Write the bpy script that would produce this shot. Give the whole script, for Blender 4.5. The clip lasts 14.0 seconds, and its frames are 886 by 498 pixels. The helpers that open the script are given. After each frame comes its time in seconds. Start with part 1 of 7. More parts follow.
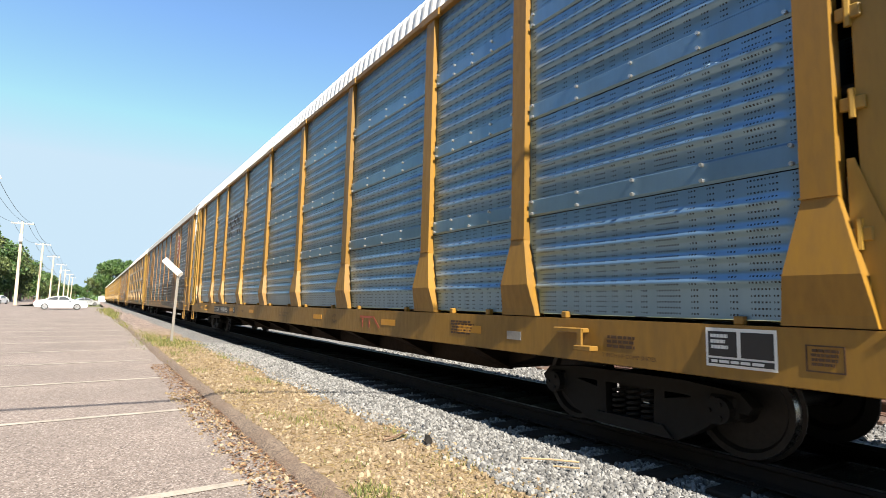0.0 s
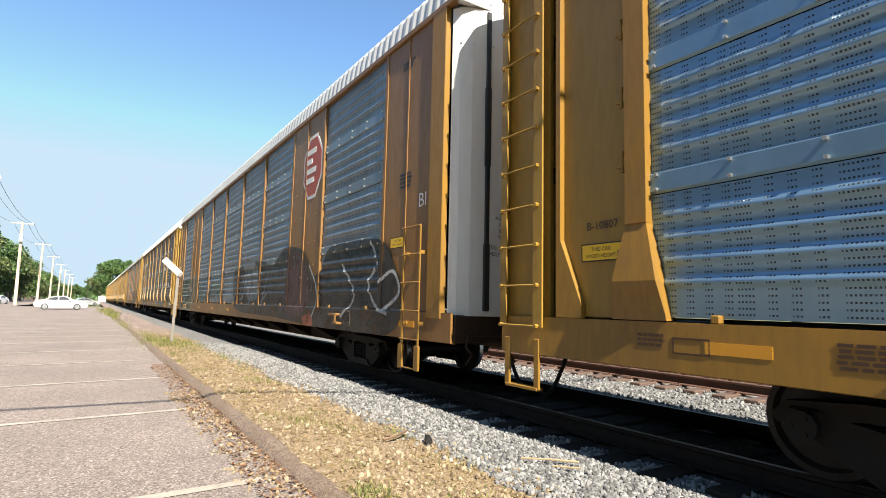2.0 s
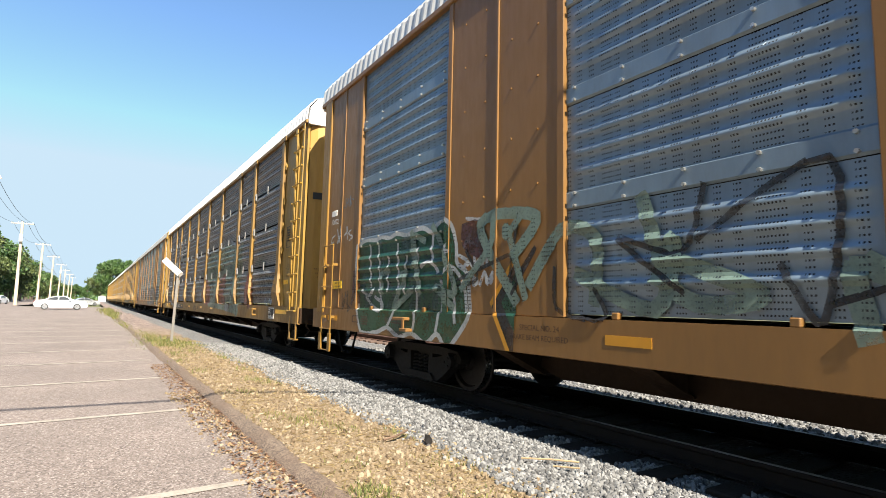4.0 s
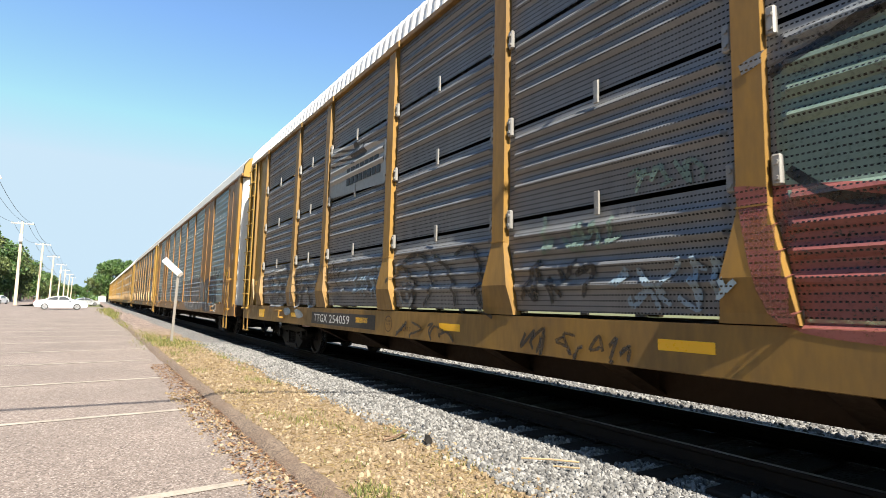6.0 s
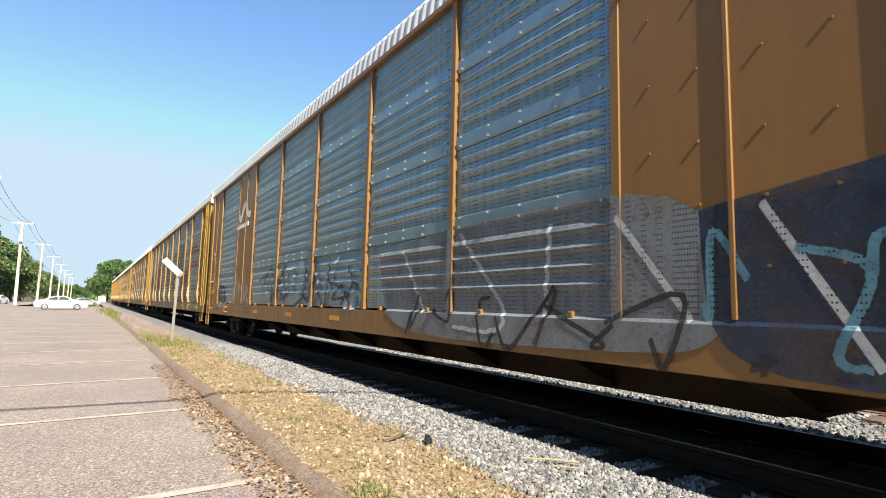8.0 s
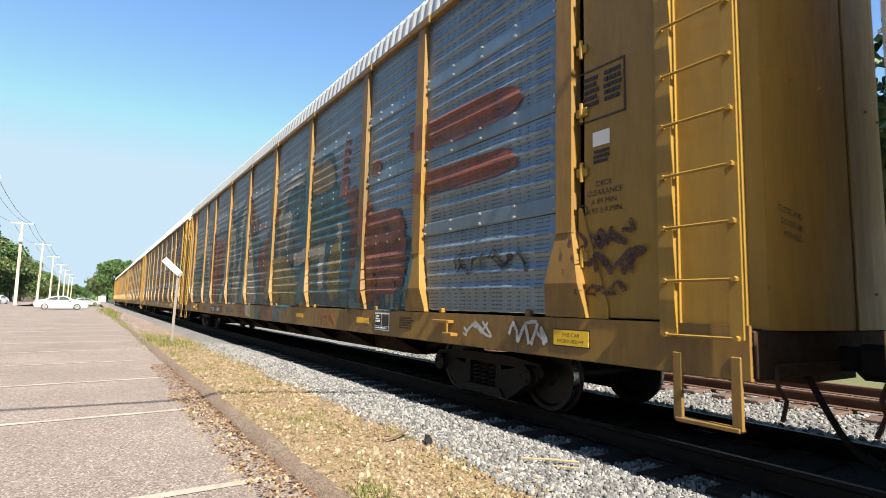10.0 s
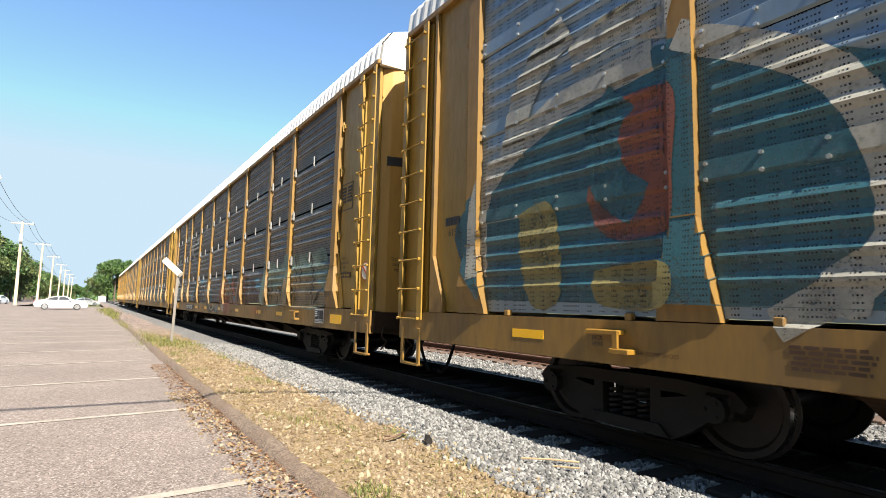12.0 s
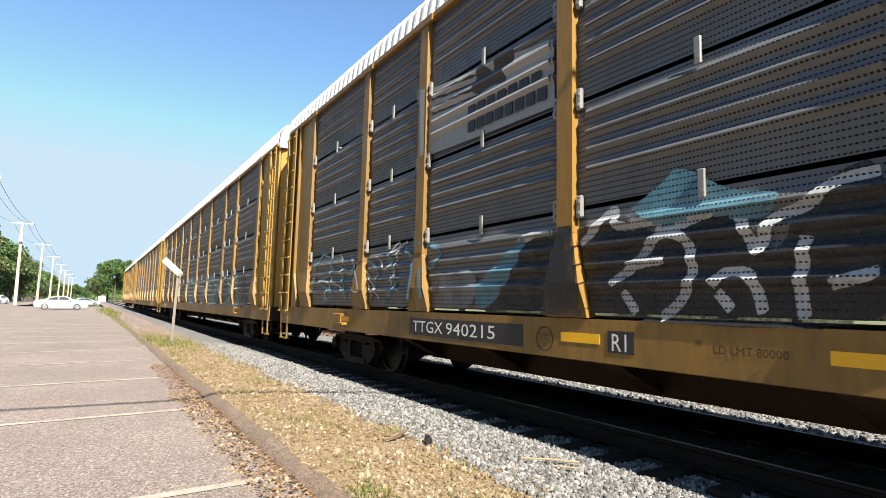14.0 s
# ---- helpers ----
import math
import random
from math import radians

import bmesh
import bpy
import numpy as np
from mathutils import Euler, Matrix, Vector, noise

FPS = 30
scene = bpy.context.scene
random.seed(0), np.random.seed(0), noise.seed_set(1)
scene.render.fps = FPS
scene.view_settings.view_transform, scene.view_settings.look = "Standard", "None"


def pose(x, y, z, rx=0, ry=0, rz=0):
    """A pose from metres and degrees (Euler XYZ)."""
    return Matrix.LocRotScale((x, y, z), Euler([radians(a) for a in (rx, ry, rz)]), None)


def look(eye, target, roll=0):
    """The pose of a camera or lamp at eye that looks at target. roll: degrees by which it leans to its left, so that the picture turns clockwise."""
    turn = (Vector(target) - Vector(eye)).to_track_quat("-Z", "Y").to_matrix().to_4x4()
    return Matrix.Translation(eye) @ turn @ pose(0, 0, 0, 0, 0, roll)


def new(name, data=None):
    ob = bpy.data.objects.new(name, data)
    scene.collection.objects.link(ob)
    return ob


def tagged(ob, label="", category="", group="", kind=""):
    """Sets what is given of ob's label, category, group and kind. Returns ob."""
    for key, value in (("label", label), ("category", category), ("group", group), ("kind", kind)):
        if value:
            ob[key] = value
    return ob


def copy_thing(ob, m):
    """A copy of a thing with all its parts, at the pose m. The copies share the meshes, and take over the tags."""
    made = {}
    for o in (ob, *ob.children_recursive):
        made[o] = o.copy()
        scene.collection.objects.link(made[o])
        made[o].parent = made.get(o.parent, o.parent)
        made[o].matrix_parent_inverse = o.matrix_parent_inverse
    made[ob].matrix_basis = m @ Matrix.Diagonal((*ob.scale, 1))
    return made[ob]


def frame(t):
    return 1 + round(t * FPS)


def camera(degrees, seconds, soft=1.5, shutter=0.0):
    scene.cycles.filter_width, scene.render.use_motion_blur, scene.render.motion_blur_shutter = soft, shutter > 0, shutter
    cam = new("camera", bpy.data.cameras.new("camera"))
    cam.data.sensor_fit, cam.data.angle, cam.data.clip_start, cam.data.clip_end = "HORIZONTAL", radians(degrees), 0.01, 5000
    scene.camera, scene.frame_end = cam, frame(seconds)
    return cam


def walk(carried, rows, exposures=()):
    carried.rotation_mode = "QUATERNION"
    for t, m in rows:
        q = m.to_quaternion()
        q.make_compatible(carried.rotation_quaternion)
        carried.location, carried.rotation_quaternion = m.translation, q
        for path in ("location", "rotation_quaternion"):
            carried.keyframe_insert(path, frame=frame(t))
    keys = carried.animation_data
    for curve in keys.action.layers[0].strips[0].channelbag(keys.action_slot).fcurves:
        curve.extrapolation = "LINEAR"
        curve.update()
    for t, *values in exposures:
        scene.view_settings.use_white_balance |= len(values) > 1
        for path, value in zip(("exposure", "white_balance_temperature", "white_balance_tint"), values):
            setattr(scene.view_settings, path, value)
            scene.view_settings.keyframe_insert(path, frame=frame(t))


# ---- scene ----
# ---------------------------------------------------------------- camera
CAM_Z = 1.25                                    # lens above the asphalt
cam = camera(79.0, 14.0, soft=0.4, shutter=0.025)
eye = pose(0, 0, CAM_Z, 96.1, -1.3, -32.957)
walk(cam, [(0.0, eye), (14.0, eye)])

# ---------------------------------------------------------------- sky and sun
SUN_WAY = Vector((0.09, 1.0, -0.95)).normalized()   # the way the sunlight travels
world = bpy.data.worlds.new("world")
scene.world = world
world.use_nodes = True
wn = world.node_tree
sky = wn.nodes.new("ShaderNodeTexSky")
sky.sky_type = "NISHITA"
sky.sun_disc = False
sky.sun_elevation = math.asin(-SUN_WAY.z)
sky.sun_rotation = math.atan2(-SUN_WAY.x, -SUN_WAY.y)
sky.air_density, sky.dust_density, sky.ozone_density, sky.altitude = 1.0, 0.2, 1.0, 300
hue = wn.nodes.new("ShaderNodeHueSaturation")       # the clear deep blue of a dry day
hue.inputs["Saturation"].default_value = 1.14
wn.links.new(sky.outputs[0], hue.inputs["Color"])
SKY = 0.088
limit = wn.nodes.new("ShaderNodeMix")               # a dry horizon without white glare
limit.data_type, limit.blend_type = "RGBA", "DARKEN"
limit.inputs[0].default_value = 1.0
limit.inputs[7].default_value = (0.207 / SKY, 0.27 / SKY, 0.32 / SKY, 1)
wn.links.new(hue.outputs[0], limit.inputs[6])
wn.links.new(limit.outputs[2], wn.nodes["Background"].inputs[0])
wn.nodes["Background"].inputs[1].default_value = SKY
sun = new("sun", bpy.data.lights.new("sun", "SUN"))
sun.data.energy, sun.data.angle, sun.data.color = 5.0, radians(0.53), (1.0, 0.93, 0.80)
sun.matrix_world = look((0, 0, 60), Vector((0, 0, 60)) + SUN_WAY)
scene.view_settings.exposure = 1.58

# ---------------------------------------------------------------- the train's run
TRACK_X, RAIL_Z = 5.30, 0.08
PITCH, SPEED, HEAD = 28.6, 11.22, -0.68          # metres a car, metres a second, the first car's head at the start
WHEEL_R = 0.41
SEAMS = [1.12, 2.15, 3.23, 4.29, 5.40]          # heights of the joints between side sheets


# ---------------------------------------------------------------- materials
def nodes_of(name):
    m = bpy.data.materials.new(name)
    m.use_nodes = True
    nt = m.node_tree
    return m, nt, nt.nodes["Principled BSDF"]


def link(nt, a, b):
    nt.links.new(a, b)


def tex_coord(nt, scale=(1, 1, 1)):
    tc = nt.nodes.new("ShaderNodeTexCoord")
    mp = nt.nodes.new("ShaderNodeMapping")
    mp.inputs["Scale"].default_value = scale
    link(nt, tc.outputs["Object"], mp.inputs[0])
    return mp.outputs[0]


def noise_tex(nt, vec, scale, detail=4, rough=0.55):
    n = nt.nodes.new("ShaderNodeTexNoise")
    n.inputs["Scale"].default_value, n.inputs["Detail"].default_value, n.inputs["Roughness"].default_value = scale, detail, rough
    link(nt, vec, n.inputs["Vector"])
    return n.outputs[0]


def ramp(nt, fac, stops):
    r = nt.nodes.new("ShaderNodeValToRGB")
    el = r.color_ramp.elements
    while len(el) < len(stops):
        el.new(0.5)
    for e, (p, c) in zip(el, stops):
        e.position, e.color = p, (*c, 1) if len(c) == 3 else c
    link(nt, fac, r.inputs[0])
    return r.outputs[0]


def grey(p0, p1, a=0.0, b=1.0):
    return [(p0, (a, a, a)), (p1, (b, b, b))]


def mix(nt, fac, a, b):
    m = nt.nodes.new("ShaderNodeMix")
    m.data_type = "RGBA"
    if isinstance(fac, (int, float)):
        m.inputs[0].default_value = fac
    else:
        link(nt, fac, m.inputs[0])
    for s, v in ((m.inputs[6], a), (m.inputs[7], b)):
        if isinstance(v, tuple):
            s.default_value = (*v, 1)
        else:
            link(nt, v, s)
    return m.outputs[2]


def math_node(nt, op, a, b=0.0):
    m = nt.nodes.new("ShaderNodeMath")
    m.operation = op
    for s, v in ((m.inputs[0], a), (m.inputs[1], b)):
        if isinstance(v, (int, float)):
            s.default_value = v
        else:
            link(nt, v, s)
    return m.outputs[0]


def bump(nt, bs, h, strength, dist=0.01):
    b = nt.nodes.new("ShaderNodeBump")
    b.inputs["Strength"].default_value, b.inputs["Distance"].default_value = strength, dist
    link(nt, h, b.inputs["Height"])
    link(nt, b.outputs[0], bs.inputs["Normal"])


def surface(name, base, other, rough=0.6, metal=0.0, big=0.8, small=14.0, amount=0.6, relief=0.15, streak=False, dist=0.004):
    """A weathered surface: patches and grain between two colours, with fine relief."""
    m, nt, bs = nodes_of(name)
    v = tex_coord(nt, (1, 1, 0.22) if streak else (1, 1, 1))
    v1 = tex_coord(nt)
    a = ramp(nt, noise_tex(nt, v, big, 5), grey(0.35, 0.72))
    b = ramp(nt, noise_tex(nt, v, small, 6, 0.65), grey(0.35, 0.75))
    f = math_node(nt, "MULTIPLY", math_node(nt, "ADD", math_node(nt, "MULTIPLY", a, 0.6), math_node(nt, "MULTIPLY", b, 0.4)), amount)
    link(nt, mix(nt, f, base, other), bs.inputs["Base Color"])
    bs.inputs["Metallic"].default_value = metal
    link(nt, math_node(nt, "ADD", math_node(nt, "MULTIPLY", b, 0.22), rough - 0.1), bs.inputs["Roughness"])
    if relief:
        bump(nt, bs, noise_tex(nt, v1, small * 6, 4), relief, dist)
    return m


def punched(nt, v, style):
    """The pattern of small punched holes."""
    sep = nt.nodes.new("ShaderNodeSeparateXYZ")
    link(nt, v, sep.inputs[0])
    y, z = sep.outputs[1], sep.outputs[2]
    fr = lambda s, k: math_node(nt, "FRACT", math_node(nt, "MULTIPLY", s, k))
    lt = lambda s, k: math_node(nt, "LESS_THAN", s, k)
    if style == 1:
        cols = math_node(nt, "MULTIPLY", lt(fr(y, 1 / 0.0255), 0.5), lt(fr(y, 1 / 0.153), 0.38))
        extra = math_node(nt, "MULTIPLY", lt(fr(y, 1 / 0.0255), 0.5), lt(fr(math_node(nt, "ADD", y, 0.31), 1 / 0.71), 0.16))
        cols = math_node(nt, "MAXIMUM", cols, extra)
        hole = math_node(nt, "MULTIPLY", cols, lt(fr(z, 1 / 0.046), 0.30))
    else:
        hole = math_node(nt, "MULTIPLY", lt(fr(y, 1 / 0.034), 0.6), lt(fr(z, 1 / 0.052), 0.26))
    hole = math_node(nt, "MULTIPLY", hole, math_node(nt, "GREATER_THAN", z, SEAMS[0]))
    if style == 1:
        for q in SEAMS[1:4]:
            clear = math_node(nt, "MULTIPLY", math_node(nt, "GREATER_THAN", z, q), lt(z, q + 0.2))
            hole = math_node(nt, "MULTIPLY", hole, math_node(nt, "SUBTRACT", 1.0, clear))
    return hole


def perforated(name, base, dirt, metal, rough, style, dirt_amount=0.5):
    """Sheet steel punched with small holes in rows."""
    m, nt, bs = nodes_of(name)
    v = tex_coord(nt)
    hole = punched(nt, v, style)
    vs = tex_coord(nt, (1, 1, 0.25))
    a = ramp(nt, noise_tex(nt, vs, 0.7, 5), grey(0.4, 0.75))
    b = ramp(nt, noise_tex(nt, vs, 9.0, 6, 0.7), grey(0.4, 0.8))
    f = math_node(nt, "MULTIPLY", math_node(nt, "ADD", math_node(nt, "MULTIPLY", a, 0.6), math_node(nt, "MULTIPLY", b, 0.4)), dirt_amount)
    col = mix(nt, f, base, dirt)
    spangle = noise_tex(nt, v, 55.0, 2)
    col = mix(nt, math_node(nt, "MULTIPLY", spangle, 0.25), col, (base[0] * 0.75, base[1] * 0.78, base[2] * 0.8))
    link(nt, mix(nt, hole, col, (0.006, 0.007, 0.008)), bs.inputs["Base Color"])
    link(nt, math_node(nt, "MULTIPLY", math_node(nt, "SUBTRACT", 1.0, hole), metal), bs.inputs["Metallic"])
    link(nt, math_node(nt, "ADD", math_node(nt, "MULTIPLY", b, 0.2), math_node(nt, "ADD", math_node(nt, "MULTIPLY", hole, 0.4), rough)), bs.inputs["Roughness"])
    bump(nt, bs, noise_tex(nt, v, 2.2, 3), 0.25, 0.03)
    return m


YELLOW = surface("yellow_paint", (0.276, 0.141, 0.0143), (0.097, 0.055, 0.0176), 0.5, 0, 0.7, 16, 0.8, 0.05, True)
OLD_YELLOW = surface("worn_yellow_paint", (0.262, 0.141, 0.022), (0.0873, 0.055, 0.0264), 0.55, 0, 0.9, 13, 0.95, 0.08, True)
END_YELLOW = surface("end_yellow_paint", (0.315, 0.185, 0.0238), (0.136, 0.0779, 0.0211), 0.5, 0, 0.8, 12, 0.85, 0.05, True)
BROWN = surface("brown_paint", (0.214, 0.105, 0.0264), (0.133, 0.0683, 0.022), 0.5, 0, 0.7, 12, 0.7, 0.06, True)
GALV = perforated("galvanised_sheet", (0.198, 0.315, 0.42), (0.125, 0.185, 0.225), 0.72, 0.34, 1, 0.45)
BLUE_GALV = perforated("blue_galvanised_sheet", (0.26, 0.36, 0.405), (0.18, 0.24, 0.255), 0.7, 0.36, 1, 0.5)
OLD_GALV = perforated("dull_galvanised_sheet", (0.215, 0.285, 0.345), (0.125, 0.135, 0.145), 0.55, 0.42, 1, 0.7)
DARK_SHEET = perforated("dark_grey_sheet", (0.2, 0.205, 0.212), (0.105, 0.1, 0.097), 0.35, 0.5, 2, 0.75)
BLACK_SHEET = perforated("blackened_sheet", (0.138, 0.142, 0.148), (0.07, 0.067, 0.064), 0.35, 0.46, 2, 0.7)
ROOF_WHITE = surface("white_roof", (0.78, 0.77, 0.74), (0.5, 0.48, 0.44), 0.5, 0, 0.6, 9, 0.35, 0.05)
ROOF_GREY = surface("galvanised_roof", (0.52, 0.52, 0.50), (0.32, 0.30, 0.28), 0.45, 0.4, 0.6, 9, 0.6, 0.05)
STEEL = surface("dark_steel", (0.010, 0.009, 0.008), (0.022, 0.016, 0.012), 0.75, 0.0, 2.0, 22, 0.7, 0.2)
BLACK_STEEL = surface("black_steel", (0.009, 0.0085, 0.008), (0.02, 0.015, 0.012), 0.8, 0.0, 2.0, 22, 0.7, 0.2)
WHEEL_RUST = surface("wheel_steel", (0.024, 0.018, 0.015), (0.014, 0.011, 0.009), 0.6, 0.4, 3.0, 25, 0.7, 0.15)
TREAD = surface("worn_tread", (0.42, 0.42, 0.42), (0.28, 0.26, 0.25), 0.3, 1.0, 4, 40, 0.4, 0)
UNDER = surface("underframe_brown", (0.045, 0.025, 0.013), (0.016, 0.011, 0.009), 0.8, 0, 1.0, 12, 0.8, 0.15)
GALV_PLAIN = surface("galvanised_bracket", (0.29, 0.285, 0.27), (0.17, 0.14, 0.12), 0.5, 0.4, 3, 30, 0.6, 0.1)
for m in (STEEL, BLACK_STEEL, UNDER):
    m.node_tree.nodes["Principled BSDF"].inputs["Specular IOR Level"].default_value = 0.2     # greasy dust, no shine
BOLT_STEEL = surface("bolt_steel", (0.6, 0.58, 0.54), (0.35, 0.3, 0.25), 0.35, 0.8, 3, 30, 0.4, 0)
MARK_BLACK = surface("black_marking", (0.018, 0.018, 0.02), (0.04, 0.035, 0.03), 0.55, 0, 2, 30, 0.5, 0)
MARK_WHITE = surface("white_marking", (0.74, 0.74, 0.71), (0.5, 0.48, 0.44), 0.55, 0, 2, 30, 0.5, 0)
MARK_RED = surface("red_marking", (0.36, 0.06, 0.03), (0.24, 0.07, 0.04), 0.55, 0, 2, 30, 0.5, 0)
MARK_BROWN = surface("brown_marking", (0.05, 0.022, 0.01), (0.04, 0.02, 0.01), 0.55, 0, 2, 30, 0.5, 0)
REFLECT = surface("yellow_reflector", (0.86, 0.46, 0.01), (0.72, 0.36, 0.01), 0.35, 0, 5, 40, 0.4, 0)
REFLECT_OLD = surface("faded_reflector", (0.55, 0.25, 0.015), (0.45, 0.2, 0.02), 0.45, 0, 5, 40, 0.5, 0)
SIGN_YELLOW = surface("yellow_notice", (0.75, 0.47, 0.02), (0.6, 0.36, 0.03), 0.45, 0, 5, 40, 0.4, 0)
END_DOOR = surface("dirty_end_door", (0.44, 0.25, 0.045), (0.24, 0.125, 0.03), 0.55, 0, 0.9, 9, 0.95, 0.06, True)
WHITE_DOOR = surface("white_end_paint", (0.68, 0.68, 0.64), (0.42, 0.38, 0.32), 0.5, 0, 0.9, 12, 0.5, 0.05, True)
PLAIN_GREY = surface("plain_grey_panel", (0.30, 0.30, 0.29), (0.19, 0.18, 0.17), 0.5, 0.2, 1, 12, 0.5, 0.04)


def spray(name, c, rough=0.45, style=0):
    """Weathered spray paint; on punched sheets the holes show through it."""
    c0, c = c, tuple(v * 0.75 for v in c)
    g = 0.30 * (c[0] + c[1] + c[2]) / 3 + 0.03
    m = surface(name, c, tuple(0.55 * v + 0.45 * g for v in c), rough, 0, 1.2, 18, 0.8, 0)
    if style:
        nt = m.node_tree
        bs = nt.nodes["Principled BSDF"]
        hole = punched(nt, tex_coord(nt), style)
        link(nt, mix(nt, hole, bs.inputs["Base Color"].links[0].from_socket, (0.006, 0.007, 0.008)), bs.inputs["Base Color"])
    nt = m.node_tree
    bs = nt.nodes["Principled BSDF"]
    v = tex_coord(nt)
    worn = math_node(nt, "MULTIPLY", ramp(nt, noise_tex(nt, v, 2.3, 5, 0.6), grey(0.42, 0.68)), 0.34)
    chips = math_node(nt, "MULTIPLY", ramp(nt, noise_tex(nt, v, 30, 5, 0.7), grey(0.5, 0.7)), 0.32)
    link(nt, math_node(nt, "SUBTRACT", 0.94, math_node(nt, "ADD", worn, chips)), bs.inputs["Alpha"])
    SPRAYS[name] = c0
    return m


SPRAYS, PUNCHED = {}, {}


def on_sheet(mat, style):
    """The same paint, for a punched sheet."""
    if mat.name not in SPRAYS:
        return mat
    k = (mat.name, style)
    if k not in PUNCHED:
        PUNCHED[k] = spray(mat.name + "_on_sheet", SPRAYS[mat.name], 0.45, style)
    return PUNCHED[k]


P_WHITE, P_BLACK = spray("white_spray", (0.66, 0.68, 0.68)), spray("black_spray", (0.016, 0.016, 0.018))
P_GREEN, P_SAGE = spray("green_spray", (0.012, 0.10, 0.045)), spray("sage_spray", (0.21, 0.30, 0.245))
P_TEAL, P_BLUE = spray("teal_spray", (0.035, 0.13, 0.16)), spray("light_blue_spray", (0.13, 0.32, 0.42))
P_NAVY, P_CREAM = spray("navy_spray", (0.018, 0.035, 0.075)), spray("cream_spray", (0.47, 0.45, 0.38))
P_RUST, P_OLIVE = spray("rust_spray", (0.27, 0.075, 0.035)), spray("olive_spray", (0.27, 0.22, 0.07))
P_RED, P_MAROON = spray("red_spray", (0.30, 0.085, 0.075)), spray("maroon_spray", (0.085, 0.028, 0.03))
P_ORANGE, P_GREY = spray("orange_spray", (0.50, 0.12, 0.05)), spray("grey_spray", (0.24, 0.26, 0.28))
P_TAN, P_DBLUE = spray("tan_spray", (0.33, 0.24, 0.13)), spray("pale_blue_spray", (0.33, 0.45, 0.55))


# ---------------------------------------------------------------- mesh building
class Shape:
    """Collects faces for one mesh."""

    def __init__(self):
        self.v, self.f, self.smooth = [], [], False

    def add(self, verts, faces):
        n = len(self.v)
        self.v += [tuple(p) for p in verts]
        self.f += [tuple(n + i for i in q) for q in faces]
        return self

    def box(self, x0, x1, y0, y1, z0, z1, c=0.0):
        """A box whose edges are chamfered by c."""
        if c <= 0:
            return self.add([(x, y, z) for x in (x0, x1) for y in (y0, y1) for z in (z0, z1)],
                            [(0, 1, 3, 2), (4, 6, 7, 5), (0, 4, 5, 1), (2, 3, 7, 6), (0, 2, 6, 4), (1, 5, 7, 3)])
        pts, idx = [], {}
        X, Y, Z = (x0, x1), (y0, y1), (z0, z1)
        s = (1, -1)
        for i in (0, 1):
            for j in (0, 1):
                for k in (0, 1):
                    for a in range(3):
                        d = [c * s[i], c * s[j], c * s[k]]
                        d[a] = 0
                        idx[i, j, k, a] = len(pts)
                        pts.append((X[i] + d[0], Y[j] + d[1], Z[k] + d[2]))
        F = []
        for i in (0, 1):
            F.append([idx[i, 0, 0, 0], idx[i, 0, 1, 0], idx[i, 1, 1, 0], idx[i, 1, 0, 0]][::1 if i == 0 else -1])
            F.append([idx[0, i, 0, 1], idx[1, i, 0, 1], idx[1, i, 1, 1], idx[0, i, 1, 1]][::1 if i == 0 else -1])
            F.append([idx[0, 0, i, 2], idx[0, 1, i, 2], idx[1, 1, i, 2], idx[1, 0, i, 2]][::1 if i == 0 else -1])
        for i in (0, 1):
            for j in (0, 1):
                F.append([idx[i, j, 0, 0], idx[i, j, 1, 0], idx[i, j, 1, 1], idx[i, j, 0, 1]])
                F.append([idx[i, 0, j, 0], idx[i, 1, j, 0], idx[i, 1, j, 2], idx[i, 0, j, 2]])
                F.append([idx[0, i, j, 1], idx[1, i, j, 1], idx[1, i, j, 2], idx[0, i, j, 2]])
                for k in (0, 1):
                    F.append([idx[i, j, k, 0], idx[i, j, k, 1], idx[i, j, k, 2]])
        return self.add(pts, F)

    def prism(self, pts, axis, a, b):
        """A polygon pushed from a to b along an axis: 0 takes (y, z), 1 takes (x, z), 2 takes (x, y)."""
        n = len(pts)
        put = {0: lambda p, t: (t, p[0], p[1]), 1: lambda p, t: (p[0], t, p[1]), 2: lambda p, t: (p[0], p[1], t)}[axis]
        return self.add([put(p, a) for p in pts] + [put(p, b) for p in pts],
                        [tuple(range(n)), tuple(range(2 * n - 1, n - 1, -1))] + [(i, (i + 1) % n, n + (i + 1) % n, n + i) for i in range(n)])

    def rod(self, p, q, r, n=8, r2=None):
        p, q = Vector(p), Vector(q)
        r2 = r if r2 is None else r2
        w = (q - p).normalized()
        u = w.orthogonal().normalized()
        t = w.cross(u)
        ring = [(u * math.cos(2 * math.pi * i / n) + t * math.sin(2 * math.pi * i / n)) for i in range(n)]
        return self.add([p + e * r for e in ring] + [q + e * r2 for e in ring],
                        [(i, (i + 1) % n, n + (i + 1) % n, n + i) for i in range(n)] + [tuple(range(n))[::-1], tuple(range(n, 2 * n))])

    def pipe(self, pts, r, n=6):
        """A bent round bar, swept in one piece."""
        pts = [Vector(p) for p in pts]
        u, rows = None, []
        for i, p in enumerate(pts):
            w = (pts[min(i + 1, len(pts) - 1)] - pts[max(i - 1, 0)]).normalized()
            u = w.orthogonal().normalized() if u is None else (u - w * u.dot(w)).normalized()
            t = w.cross(u)
            rows.append([p + (u * math.cos(2 * math.pi * j / n) + t * math.sin(2 * math.pi * j / n)) * r for j in range(n)])
        vs = [v for row in rows for v in row]
        fs = [(i * n + j, i * n + (j + 1) % n, (i + 1) * n + (j + 1) % n, (i + 1) * n + j) for i in range(len(pts) - 1) for j in range(n)]
